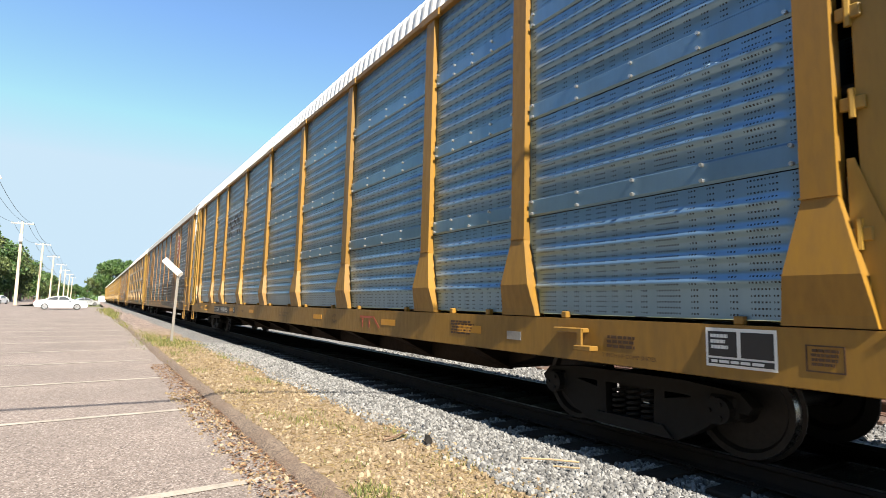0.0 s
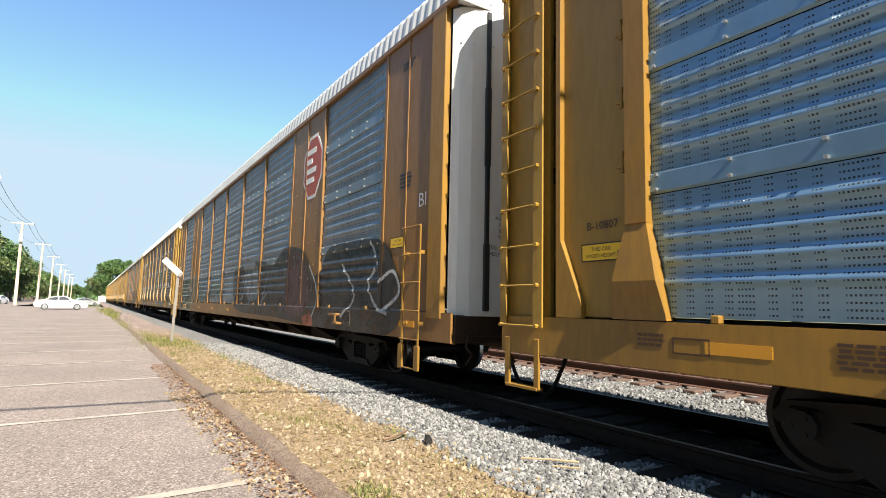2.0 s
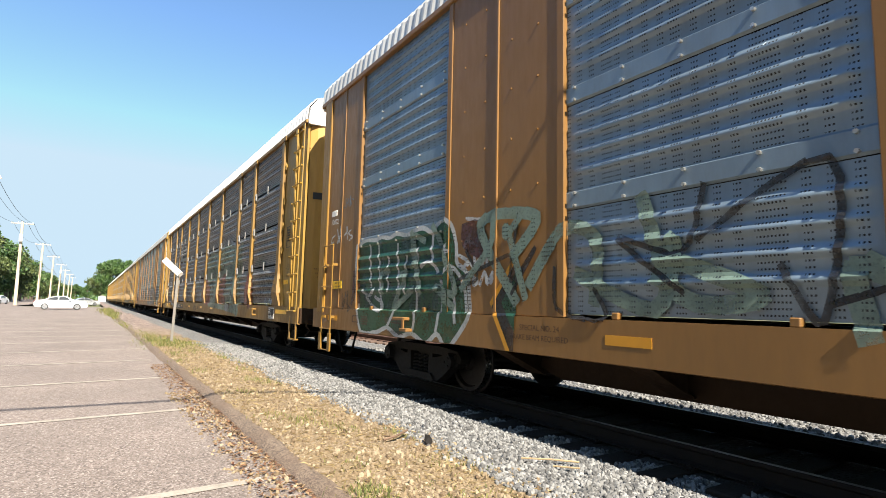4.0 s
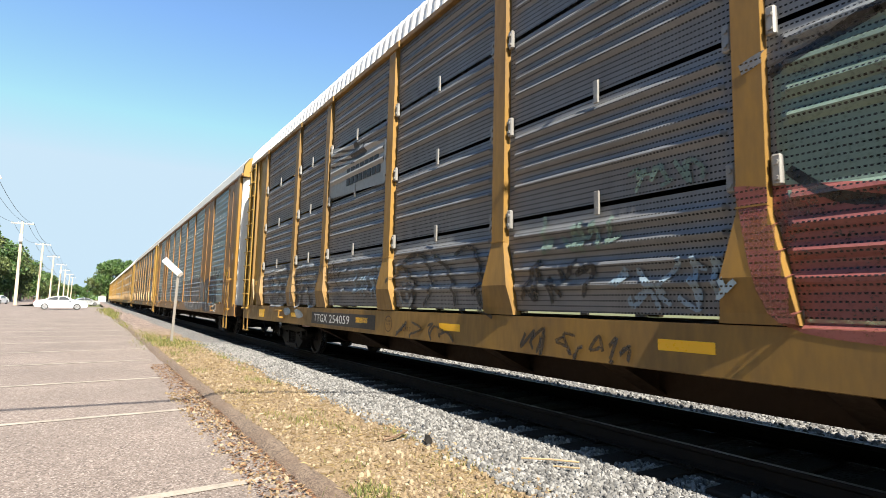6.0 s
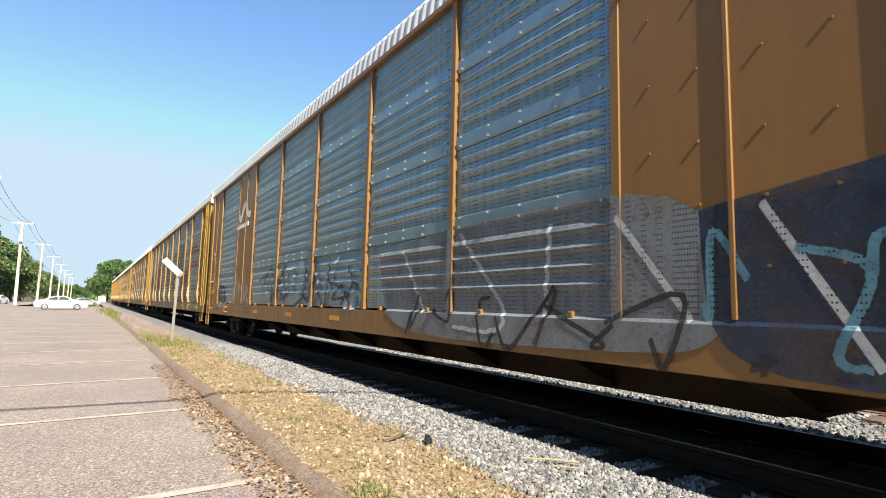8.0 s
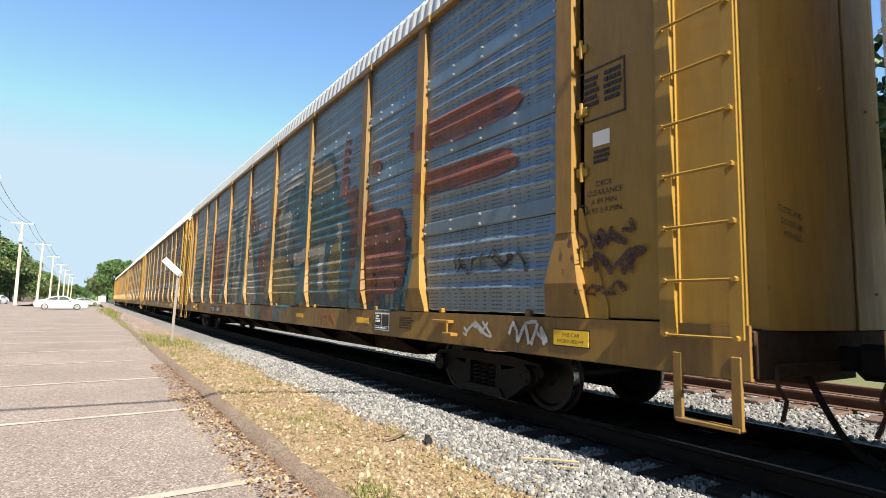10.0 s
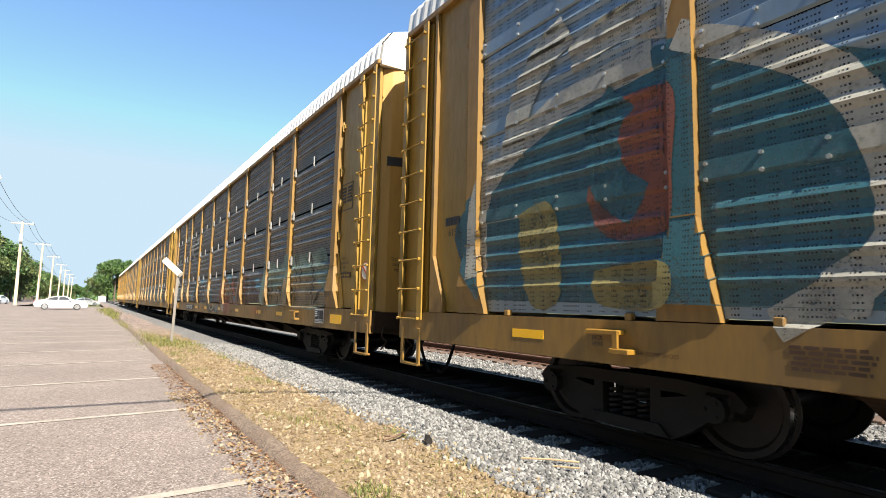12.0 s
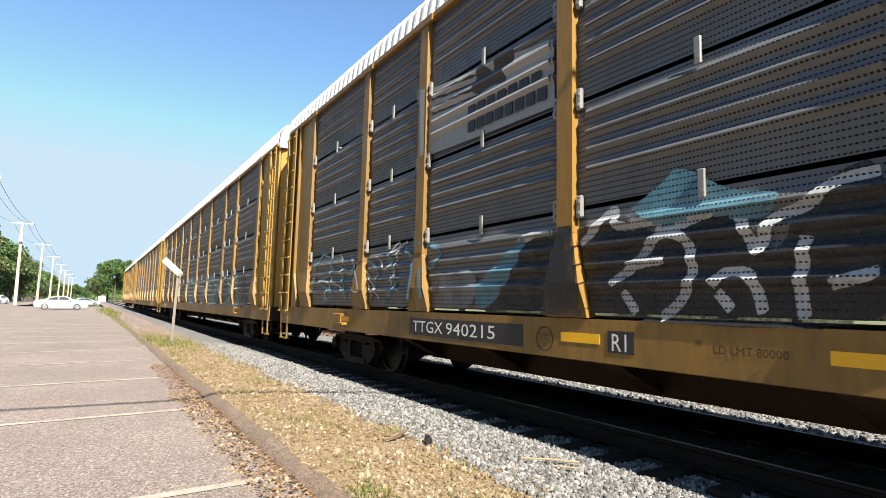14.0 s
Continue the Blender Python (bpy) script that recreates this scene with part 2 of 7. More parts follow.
        return self.add(vs, fs + [tuple(range(n))[::-1], tuple(range(len(vs) - n, len(vs)))])

    def spin(self, prof, x0, n=28):
        """A profile of (x, radius) turned about the x axis."""
        k = len(prof)
        vs = [(x0 + x, r * math.cos(2 * math.pi * i / n), r * math.sin(2 * math.pi * i / n)) for i in range(n) for x, r in prof]
        return self.add(vs, [(i * k + j, i * k + j + 1, ((i + 1) % n) * k + j + 1, ((i + 1) % n) * k + j) for i in range(n) for j in range(k - 1)])

    def grid(self, rows):
        w = len(rows[0])
        return self.add([p for r in rows for p in r], [(i * w + j, i * w + j + 1, (i + 1) * w + j + 1, (i + 1) * w + j) for i in range(len(rows) - 1) for j in range(w - 1)])

    def mesh(self, name, mats, fix=True):
        me = bpy.data.meshes.new(name)
        me.from_pydata(self.v, [], self.f)
        for m in (mats if isinstance(mats, (list, tuple)) else [mats]):
            me.materials.append(m)
        if fix:
            bm = bmesh.new()
            bm.from_mesh(me)
            bmesh.ops.recalc_face_normals(bm, faces=bm.faces)
            bm.to_mesh(me)
            bm.free()
        if self.smooth:
            me.shade_smooth()
            me.set_sharp_from_angle(angle=radians(38))
        return me


STORE = {}


def part(name, shape, mat, parent, label="", key=None, fix=True, m=None):
    """One mesh under a thing or a part. Alike parts with one key share their mesh."""
    k = (key, mat.name) if key else None
    if k and k in STORE:
        me = STORE[k]
    else:
        me = (shape() if callable(shape) else shape).mesh(name, mat, fix)
        if k:
            STORE[k] = me
    ob = new(name, me)
    ob.parent = parent
    if m is not None:
        ob.matrix_basis = m
    return tagged(ob, label) if label else ob


def thing(name, m, label, category, group="", kind=""):
    ob = new(name)
    ob.empty_display_size = 0.3
    ob.matrix_basis = m
    return tagged(ob, label, category, group, kind)


def solid(name, shape, mat, label, category="", group="", kind="", m=None, fix=True):
    ob = new(name, shape.mesh(name, mat, fix))
    if m is not None:
        ob.matrix_basis = m
    return tagged(ob, label, category, group, kind)


# ---------------------------------------------------------------- autorack cars
POSTS = [2.17, 5.09, 7.07, 10.0, 12.8, 15.65, 18.47, 21.32, 23.32, 26.17]
LONG = 28.4
BOX_POSTS = [2.5, 5.42, 7.5, 10.18, 12.86, 15.54, 18.22, 20.9, 22.98, 25.9]     # the brown-framed kind
SIDE, SILL_X, PANEL_X = -1.46, -1.432, -1.372


def posts_of(boxed):
    return BOX_POSTS if boxed else POSTS


def post_half(z):
    """Half the width of a side post's front at height z: straight, then splayed to the foot."""
    if z > 1.9:
        return 0.106
    return 0.106 + 0.114 * (1.9 - z) / 0.48 if z > 1.42 else 0.22 + 0.05 * (1.42 - z) / 0.33


RIDGE = {1: (0.06, 0.032), 2: (0.072, 0.046)}       # half-width and height of a stamped ridge


def ridge(style, z):
    """How far the sheet's corrugation stands out at height z."""
    half, high = RIDGE[style]
    for a, b in zip(SEAMS, SEAMS[1:]):
        if a <= z <= b:
            h = z - a
            for i in range(4):
                d = abs(h - (0.28 if a < 1.2 else 0.37) - 0.185 * i)
                if d < half:
                    return high * 0.5 * (1 + math.cos(math.pi * d / half))
            return 0.022 if style == 1 and a > 1.2 and 0.02 < h < 0.19 else 0.0
    return 0.0


def knots(style, a, b):
    ks = [a]
    half = RIDGE[style][0]
    for i in range(4):
        c = a + (0.28 if a < 1.2 else 0.37) + 0.185 * i
        ks += [c + half * k / 4 for k in range(-4, 5)]
    if style == 1 and a > 1.2:
        ks += [a + 0.02, a + 0.025, a + 0.17, a + 0.19]
    ks.append(b)
    return sorted(set(k for k in ks if a <= k <= b))


def sheet(style, y0, y1, a, b, seed):
    """One corrugated sheet between two posts, with hammered unevenness."""
    s = Shape()
    s.smooth = True
    gap = 0.022 if style == 2 else 0.004
    a, b = a + gap, b - gap
    ks = knots(style, a, b) if style == 1 else knots(style, a - gap, b + gap)
    ks = [min(max(k, a), b) for k in ks]
    cols = [y0, y0 + 0.10, y0 + 0.14, y0 + (y1 - y0) * 0.35, y0 + (y1 - y0) * 0.66, y1 - 0.14, y1 - 0.10, y1]
    rows = []
    for z in ks:
        r = []
        for j, y in enumerate(cols):
            flat = j in (0, 1, 6, 7)
            full = ridge(style, z)
            h = 0.0 if flat else full
            if style == 1 and flat and min(abs(z - q - 0.1) for q in SEAMS[1:4]) < 0.1:
                h = full
            wob = 0.008 * noise.noise(Vector((y * 1.3 + seed, z * 2.1, seed * 7.7)))
            r.append((PANEL_X - h + wob, y, z))
        rows.append(r)
    s.grid(rows)
    return s


def post_shape(y, boxed, z1=5.42):
    """A side post, wider and splayed at its foot."""
    s = Shape()
    if boxed:
        s.box(SIDE + 0.03, PANEL_X + 0.05, y - 0.05, y + 0.05, 1.09, z1, 0.006)
        return s
    lv = [(z, post_half(z), x) for z, x in ((1.095, SILL_X - 0.012), (1.17, SILL_X - 0.02), (1.42, SIDE - 0.05), (1.9, SIDE), (1.95, SIDE), (5.28, SIDE + 0.008), (z1, SIDE + 0.02))]
    n = len(lv)
    vs = []
    for z, hw, x in lv:
        vs += [(x, y - hw, z), (x, y + hw, z), (PANEL_X + 0.05, y + hw, z), (PANEL_X + 0.05, y - hw, z)]
    fs = [(0, 1, 2, 3), tuple(4 * (n - 1) + i for i in (3, 2, 1, 0))]
    for i in range(n - 1):
        for j in range(4):
            fs.append((4 * i + j, 4 * i + (j + 1) % 4, 4 * i + 4 + (j + 1) % 4, 4 * i + 4 + j))
    s.add(vs, fs)
    s.box(SIDE - 0.012, SIDE + 0.02, y - 0.112, y + 0.112, 1.915, 1.927)
    s.box(SIDE - 0.015, SIDE + 0.04, y - 0.24, y + 0.24, z1 - 0.10, z1 + 0.02, 0.01)
    return s


ROOF = [(-1.43, 5.42), (-1.39, 5.75), (-1.22, 5.98), (-0.82, 6.12), (-0.4, 6.19), (0, 6.21)]
ROOF = ROOF + [(-x, z) for x, z in ROOF[-2::-1]]


def roof_shape():
    s = Shape()
    rows, y, k = [], 0.42, 0
    while y < LONG - 0.42:
        for dy, up in ((0.0, 0.0), (0.05, 0.022), (0.11, 0.022), (0.16, 0.0)):
            yy = min(y + dy, LONG - 0.42)
            rows.append([(x * (1 + up / 1.4), yy, z + up * (0.3 + 0.7 * (z - 5.4))) for x, z in ROOF])
        y += 0.235
    s.grid(rows)
    return s


def eave_shape(sx):
    s = Shape()
    s.box(min(sx * 1.34, sx * 1.455), max(sx * 1.34, sx * 1.455), 0.42, LONG - 0.42, 5.36, 5.45, 0.012)
    return s


def flip(y, rear):
    return LONG - y if rear else y


def end_door(rear, side):
    """A curved end door, one of a pair."""
    s = Shape()
    prof = [(-1.36, 0.62), (-1.30, 0.50), (-1.15, 0.42), (-0.85, 0.35), (-0.45, 0.305), (-0.035, 0.285)]
    rows = []
    for z in (1.05, 1.12, 2.4, 3.6, 4.9, 5.33):
        rows.append([(x * side * -1 if side > 0 else x, flip(y, rear), z) for x, y in prof])
    back = [[(x * 0.97, y + (-0.06 if rear else 0.06), z) for x, y, z in r] for r in rows]
    s.grid(rows)
    s.grid(back)
    for r, b in ((rows[0], back[0]), (rows[-1], back[-1])):
        s.grid([r, b])
    for j in (0, -1):
        s.grid([[r[j] for r in rows], [r[j] for r in back]])
    for z in (1.35, 3.0, 4.8):
        for x, y in prof[1:5]:
            q = flip(y - 0.012, rear)
            s.box(x * (-side if side > 0 else 1) - 0.01, x * (-side if side > 0 else 1) + 0.01, q - 0.01, q + 0.01, z, z + 0.02)
    return s


def end_cap(rear):
    """The arched head of the roof over the end doors."""
    s = Shape()
    y0, y1 = flip(0.36, rear), flip(0.46, rear)
    pts = [(x * 0.985, z - 0.01) for x, z in ROOF]
    pts = [(-1.40, 5.34)] + pts + [(1.40, 5.34)]
    s.prism(pts, 1, min(y0, y1), max(y0, y1))
    for i in range(9):
        x = -1.2 + i * 0.3
        s.box(x - 0.012, x + 0.012, y0 - 0.012, y0 + 0.012, 5.42, 5.444)
    return s


def end_panel(rear, side):
    """The plain sheet between ladder and first post, free of both by a dark slit."""
    s = Shape()
    a, b = sorted((flip(1.25, rear), flip(2.09, rear))) if rear else (1.0, 1.97)
    x0, x1 = sorted((side * 1.38, side * 1.33))
    s.box(x0, x1, a, b, 1.10, 5.40, 0.006)
    return s


def end_flange(rear, side):
    """An upright angle beside the ladder, splayed at its foot."""
    s = Shape()
    q = lambda y: flip(y, rear)
    x0, x1 = sorted((side * 1.445, side * 1.37))
    s.prism([(q(1.27), 1.09), (q(1.27), 5.38), (q(1.33), 5.38), (q(1.33), 1.85), (q(1.60), 1.22), (q(1.60), 1.09)], 0, x0, x1)
    return s


def end_gusset(side):
    """A triangular stiffener at the foot of the front end's post."""
    s = Shape()
    q = lambda y: y + 0.1
    x0, x1 = sorted((side * 1.396, side * 1.384))
    s.prism([(q(1.93), 1.09), (q(1.93), 2.15), (q(1.89), 2.15), (q(1.58), 1.2), (q(1.58), 1.09)], 0, x0, x1)
    return s


def door_hinge(rear, side, z):
    y = flip(2.06 if rear else 1.98, rear)
    return Shape().box(*sorted((side * 1.41, side * 1.375)), y - 0.07, y + 0.07, z, z + 0.09, 0.008).rod((side * 1.405, y, z - 0.05), (side * 1.405, y, z + 0.14), 0.02, 6)


def ladder_parts(car, rear, mat, side=-1):
    l = Shape()
    a, b = sorted((flip(0.46, rear), flip(1.0, rear)))
    a = a - (0.12 if rear else 0.0)
    l.box(*sorted((side * 1.38, side * 1.33)), a, b, 1.0, 5.34)
    lad = part("ladder", l, mat, car, "full-height side ladder", ("ladder", rear, side))
    for y, d in ((0.46, 0.07), (0.99, 0.11)):
        q = lambda v: flip(v, rear)
        pts = [(side * 1.475, q(y - 0.025)), (side * 1.475, q(y + d)), (side * 1.455, q(y + d)), (side * 1.455, q(y)), (side * 1.34, q(y)), (side * 1.34, q(y - 0.025))]
        if not rear and y < 0.5:                    # the leading stile is a flat bar
            pts = pts[:4] + [(side * 1.455, q(y - 0.025))]
        part("stile", lambda: Shape().prism(pts, 2, 0.98, 5.34), mat, lad, "", ("stile", rear, side, y))
    for i in range(11):
        z = 0.99 + i * 0.42
        r = Shape().rod((side * 1.50, flip(0.47, rear), z), (side * 1.50, flip(1.04, rear), z), 0.012, 6)
        for y in (0.475, 1.035):
            r.rod((side * 1.47, flip(y, rear), z), (side * 1.515, flip(y, rear), z), 0.022, 6)
        part("rung", r, mat, lad, "", ("rung", rear, side, i))


def short_ladder(car, rear, mat, side=-1):
    l = Shape()
    for y in (1.12, 1.58):
        a, b = sorted((flip(y - 0.028, rear), flip(y + 0.028, rear)))
        l.box(*sorted((side * 1.52, side * 1.50)), a, b, 0.28, 2.32, 0.005)
        a, b = sorted((flip(y - 0.06, rear), flip(y + 0.06, rear)))
        l.box(*sorted((side * 1.535, side * 1.50)), a, b, 0.28, 0.62, 0.006)
        for z in (0.9, 1.9):
            l.box(*sorted((side * 1.51, side * 1.38)), a + 0.03, b - 0.03, z, z + 0.05)
    lad = part("ladder", l, mat, car, "short side ladder", ("sladder", rear, side))
    for i in range(6):
        z = 0.30 + i * 0.40
        r = Shape().rod((side * 1.525, flip(1.09, rear), z), (side * 1.525, flip(1.61, rear), z), 0.012, 6)
        part("rung", r, mat, lad, "", ("srung", rear, side, i))


def step_shape(rear, side):
    s = Shape()
    for y in (0.52, 0.98):
        a, b = sorted((flip(y - 0.04, rear), flip(y + 0.04, rear)))
        s.box(*sorted((side * 1.44, side * 1.41)), a, b, 0.34, 0.86, 0.008)
    a, b = sorted((flip(0.5, rear), flip(1.0, rear)))
    s.box(*sorted((side * 1.45, side * 1.36)), a, b, 0.33, 0.365, 0.006)
    return s


def sill_shape(side):
    s = Shape()
    prof = [(1.432, 1.085), (1.432, 1.06), (1.432, 0.70), (1.36, 0.685), (1.36, 0.705), (1.40, 0.72), (1.40, 1.085)]
    s.prism([(side * x, z) for x, z in prof], 1, 0.42, LONG - 0.42)
    return s


def under_shape():
    """The centre sill, deeper between the trucks."""
    s = Shape()
    pts = [(0.5, 0.95), (0.5, 0.62), (5.6, 0.62), (6.6, 0.33), (21.8, 0.33), (22.8, 0.62), (27.9, 0.62), (27.9, 0.95)]
    s.prism(pts, 0, -0.5, 0.5)
    s.box(-1.40, 1.40, 0.45, LONG - 0.45, 0.97, 1.06)
    return s


def bearer_shape(y):
    s = Shape()
    s.prism([(-1.39, 0.94), (-1.39, 0.78), (-0.5, 0.36), (0.5, 0.36), (1.39, 0.78), (1.39, 0.94)], 1, y - 0.05, y + 0.05)
    s.prism([(-1.39, 0.79), (-1.39, 0.77), (-0.5, 0.35), (-0.5, 0.37)], 1, y - 0.13, y + 0.13)
    return s


def coupler_shape(rear):
    s = Shape()
    q = lambda y: flip(y, rear)
    a, b = sorted((q(0.18), q(0.9)))
    s.box(-0.08, 0.08, a, b, 0.72, 0.92, 0.02)
    a, b = sorted((q(-0.2), q(0.22)))
    s.box(-0.16, 0.10, a, b, 0.66, 0.95, 0.05)
    s.box(0.08, 0.17, a, b, 0.70, 0.92, 0.03)
    return s


def end_sill_shape(rear):
    a, b = sorted((flip(0.40, rear), flip(0.52, rear)))
    return Shape().box(-1.38, 1.38, a, b, 0.70, 1.05, 0.015)


def lever_shape(rear):
    """The uncoupling lever across the end, with its bent grip."""
    s = Shape()
    q = lambda y: flip(y, rear)
    s.rod((-1.2, q(0.36), 0.80), (-0.2, q(0.30), 0.80), 0.016, 6)
    s.pipe([(-1.2, q(0.36), 0.80), (-1.25, q(0.33), 0.66), (-1.16, q(0.32), 0.56), (-1.27, q(0.30), 0.44)], 0.016, 6)
    return s


def hose_shape(rear):
    s = Shape()
    q = lambda y: flip(y, rear)
    pts = [(-0.45, q(0.5 - 0.55 * t), 0.72 - 0.62 * math.sin(math.pi * t * 0.62)) for t in [i / 10 for i in range(11)]]
    s.pipe(pts, 0.026, 7)
    return s


def side_frame(side):
    """A cast truck side frame with its window for the springs."""
    s = Shape()
    x0, x1 = sorted((side * 1.08, side * 0.92))
    top = [(-1.12, 0.46), (-1.02, 0.56), (-0.55, 0.60), (0.55, 0.60), (1.02, 0.56), (1.12, 0.46), (1.08, 0.40), (0.55, 0.485), (-0.55, 0.485), (-1.08, 0.40)]
    s.prism(top, 0, x0, x1)
    s.prism([(-0.98, 0.42), (-0.80, 0.50), (-0.34, 0.42), (-0.30, 0.09), (-0.48, 0.09), (-0.66, 0.19)], 0, x0, x1)
    s.prism([(0.98, 0.42), (0.80, 0.50), (0.34, 0.42), (0.30, 0.09), (0.48, 0.09), (0.66, 0.19)], 0, x0, x1)
    s.prism([(-0.46, 0.10), (0.46, 0.10), (0.36, 0.20), (-0.36, 0.20)], 0, x0 - 0.03, x1 + 0.03)
    for y in (-0.32, 0.32):
        s.prism([(y - 0.06, 0.18), (y + 0.06, 0.18), (y + 0.05, 0.5), (y - 0.05, 0.5)], 0, x0, x1)
    for y in (-0.89, 0.89):
        s.box(x0 - 0.02, x1 + 0.02, y - 0.12, y + 0.12, 0.33, 0.54, 0.03)
        s.rod((side * 0.95, y, WHEEL_R), (side * 1.17, y, WHEEL_R), 0.105, 12)
        for a in (0, 2.09, 4.19):
            s.rod((side * 1.16, y + 0.06 * math.cos(a), WHEEL_R + 0.06 * math.sin(a)), (side * 1.185, y + 0.06 * math.cos(a), WHEEL_R + 0.06 * math.sin(a)), 0.018, 6)
    return s


def spring_shape(y, side):
    s = Shape()
    pts = [(side * 1.0 + 0.062 * math.cos(a), y + 0.062 * math.sin(a), 0.20 + 0.25 * a / (2 * math.pi * 5)) for a in [i * 2 * math.pi * 5 / 50 for i in range(51)]]
    s.pipe(pts, 0.017, 5)
    return s


def wheelset_shape():
    s = Shape()
    s.smooth = True
    for sd in (-1, 1):
        prof = [(-0.075, 0.05), (-0.075, 0.10), (-0.02, 0.13), (0.0, 0.33), (-0.045, 0.355), (-0.045, WHEEL_R - 0.006), (0.045, WHEEL_R), (0.055, WHEEL_R + 0.028), (0.082, WHEEL_R + 0.024), (0.085, 0.33), (0.03, 0.28), (0.02, 0.13), (0.08, 0.10), (0.08, 0.05)]
        s.spin([(x * -sd, r) for x, r in prof], sd * 0.76, 40)
    s.rod((-1.1, 0, 0), (1.1, 0, 0), 0.075, 12)
    return s


def text_mesh(words, size, mat, parent, y, z, x=None, name="lettering", turn=0, align="LEFT", wide=1.0):
    """Lettering on the camera's side of a car; y is where it begins."""
    key = ("text", words, size, align)
    if key not in STORE:
        cu = bpy.data.curves.new("lettering", "FONT")
        cu.body, cu.size, cu.align_x = words, size, align
        cu.resolution_u = 2
        tmp = new("tmp", cu)
        bpy.context.view_layer.update()
        STORE[key] = bpy.data.meshes.new_from_object(tmp.evaluated_get(bpy.context.evaluated_depsgraph_get()))
        bpy.data.objects.remove(tmp)
    me = STORE[key].copy()
    me.materials.clear()
    me.materials.append(mat)
    ob = new(name, me)
    ob.parent = parent
    m = Matrix(((0, 0, -1, SILL_X - 0.004 if x is None else x), (-1, 0, 0, y), (0, 1, 0, z), (0, 0, 0, 1)))
    ob.matrix_basis = m @ Matrix.Rotation(radians(turn), 4, "Z") @ Matrix.Diagonal((wide, 1, 1, 1))
    return ob


def plate(name, y0, y1, z0, z1, mat, car, x=None, thick=0.004, label=""):
    x = SILL_X if x is None else x
    return part(name, Shape().box(x - thick, x + 0.002, min(y0, y1), max(y0, y1), z0, z1), mat, car, label)


def bars(car, y, z, w, h, n, mat, x=None):
    """Small writing that cannot be read, as plain bars; y is where the lines begin."""
    s = Shape()
    x = SILL_X if x is None else x
    rng = random.Random(int(y * 100) + n)
    for i in range(n):
        a = z - i * h * 1.6
        q = y - rng.uniform(0, 0.06) * w
        end = y - w * rng.uniform(0.82, 1.0)
        while q > end:
            e = max(end, q - rng.uniform(0.08, 0.2) * w)
            s.box(x - 0.004, x + 0.001, e, q, a - h, a)
            q = e - 0.035 * w
    part("marking", s, mat, car, "small dark stencilled writing")


# ------------------------------------------------ paint sprayed on the sides
def outer(style, boxed, y, z):
    """The face of a car's side at a place, for paint to lie on."""
    if z < 1.092:
        return SILL_X - 0.003
    posts = posts_of(boxed)
    for p in posts:
        if abs(y - p) <= (0.055 if boxed else post_half(z) + 0.004):
            if boxed:
                return SIDE + 0.026
            return SIDE - 0.003 - (0.0 if z > 1.95 else 0.052 * (1.95 - z) / 0.53 if z > 1.42 else 0.05)
    if boxed and (posts[1] < y < posts[2] or posts[7] < y < posts[8]):
        return -1.418
    if y < posts[0] or y > posts[-1]:
        return -1.42 if boxed else -1.384
    near = min(abs(y - p) for p in posts)
    r = ridge(style, z)
    if near < 0.24 and not (style == 1 and min(abs(z - q - 0.1) for q in SEAMS[1:4]) < 0.1):
        r = 0.0 if near < 0.2 else r * (near - 0.2) / 0.04
    return PANEL_X - r - 0.012


def fill(shape, style, boxed, pts, lift=0.0):
    """Lay a filled outline of (y, z) on the side, row by row so that it follows the ridges."""
    zs = [p[1] for p in pts]
    a, b = max(min(zs), 0.70), min(max(zs), 5.36)
    if b <= a:
        return
    rows = [a]
    k = math.floor(a / 0.03) + 1
    while k * 0.03 < b - 0.004:
        rows.append(k * 0.03)
        k += 1
    rows.append(b)
    cut = sorted([p + d for p in posts_of(boxed) for d in ((-0.056, 0.056) if boxed else (-0.275, -0.24, -0.2, -0.16, -0.111, 0.111, 0.16, 0.2, 0.24, 0.275))])

    def spans(z):
        z = min(max(z, min(zs) + 1e-4), max(zs) - 1e-4)
        xs = []
        for (y0, z0), (y1, z1) in zip(pts, pts[1:] + pts[:1]):
            if (z0 <= z) != (z1 <= z):
                xs.append(y0 + (y1 - y0) * (z - z0) / (z1 - z0))
        xs.sort()
        return list(zip(xs[::2], xs[1::2]))

    prev = spans(rows[0])
    for z0, z1 in zip(rows, rows[1:]):
        cur = spans(z1)
        pairs = zip(prev, cur) if len(prev) == len(cur) else zip(spans((z0 + z1) / 2), spans((z0 + z1) / 2))
        for (l0, r0), (l1, r1) in pairs:
            lo, hi = min(l0, l1), max(r0, r1)
            ys = [lo] + [c for c in cut if lo < c < hi] + [hi]
            for p, q in zip(ys, ys[1:]):
                if q - p < 1e-5:
                    continue
                c = (p + q) / 2
                bl, br = (max(p, l0), min(q, r0))
                tl, tr = (max(p, l1), min(q, r1))
                if bl > br:
                    bl = br = min(max(c, l0), r0)
                if tl > tr:
                    tl = tr = min(max(c, l1), r1)
                zm0, zm1 = z0 + 1e-4, z1 - 1e-4
                x0, x1 = outer(style, boxed, c, zm0) - lift, outer(style, boxed, c, zm1) - lift
                shape.add([(x0, bl, z0), (x0, br, z0), (x1, tr, z1), (x1, tl, z1)], [(0, 1, 2, 3)])
        prev = cur


def smooth_line(pts, n=6):
    out = []
    for i in range(len(pts) - 1):
        p0, p1, p2, p3 = pts[max(i - 1, 0)], pts[i], pts[i + 1], pts[min(i + 2, len(pts) - 1)]
        for j in range(n):
            t = j / n
            out.append(tuple(0.5 * (2 * b + (c - a) * t + (2 * a - 5 * b + 4 * c - d) * t * t + (3 * b - a - 3 * c + d) * t ** 3) for a, b, c, d in zip(p0, p1, p2, p3)))
    out.append(tuple(pts[-1]))
    return out


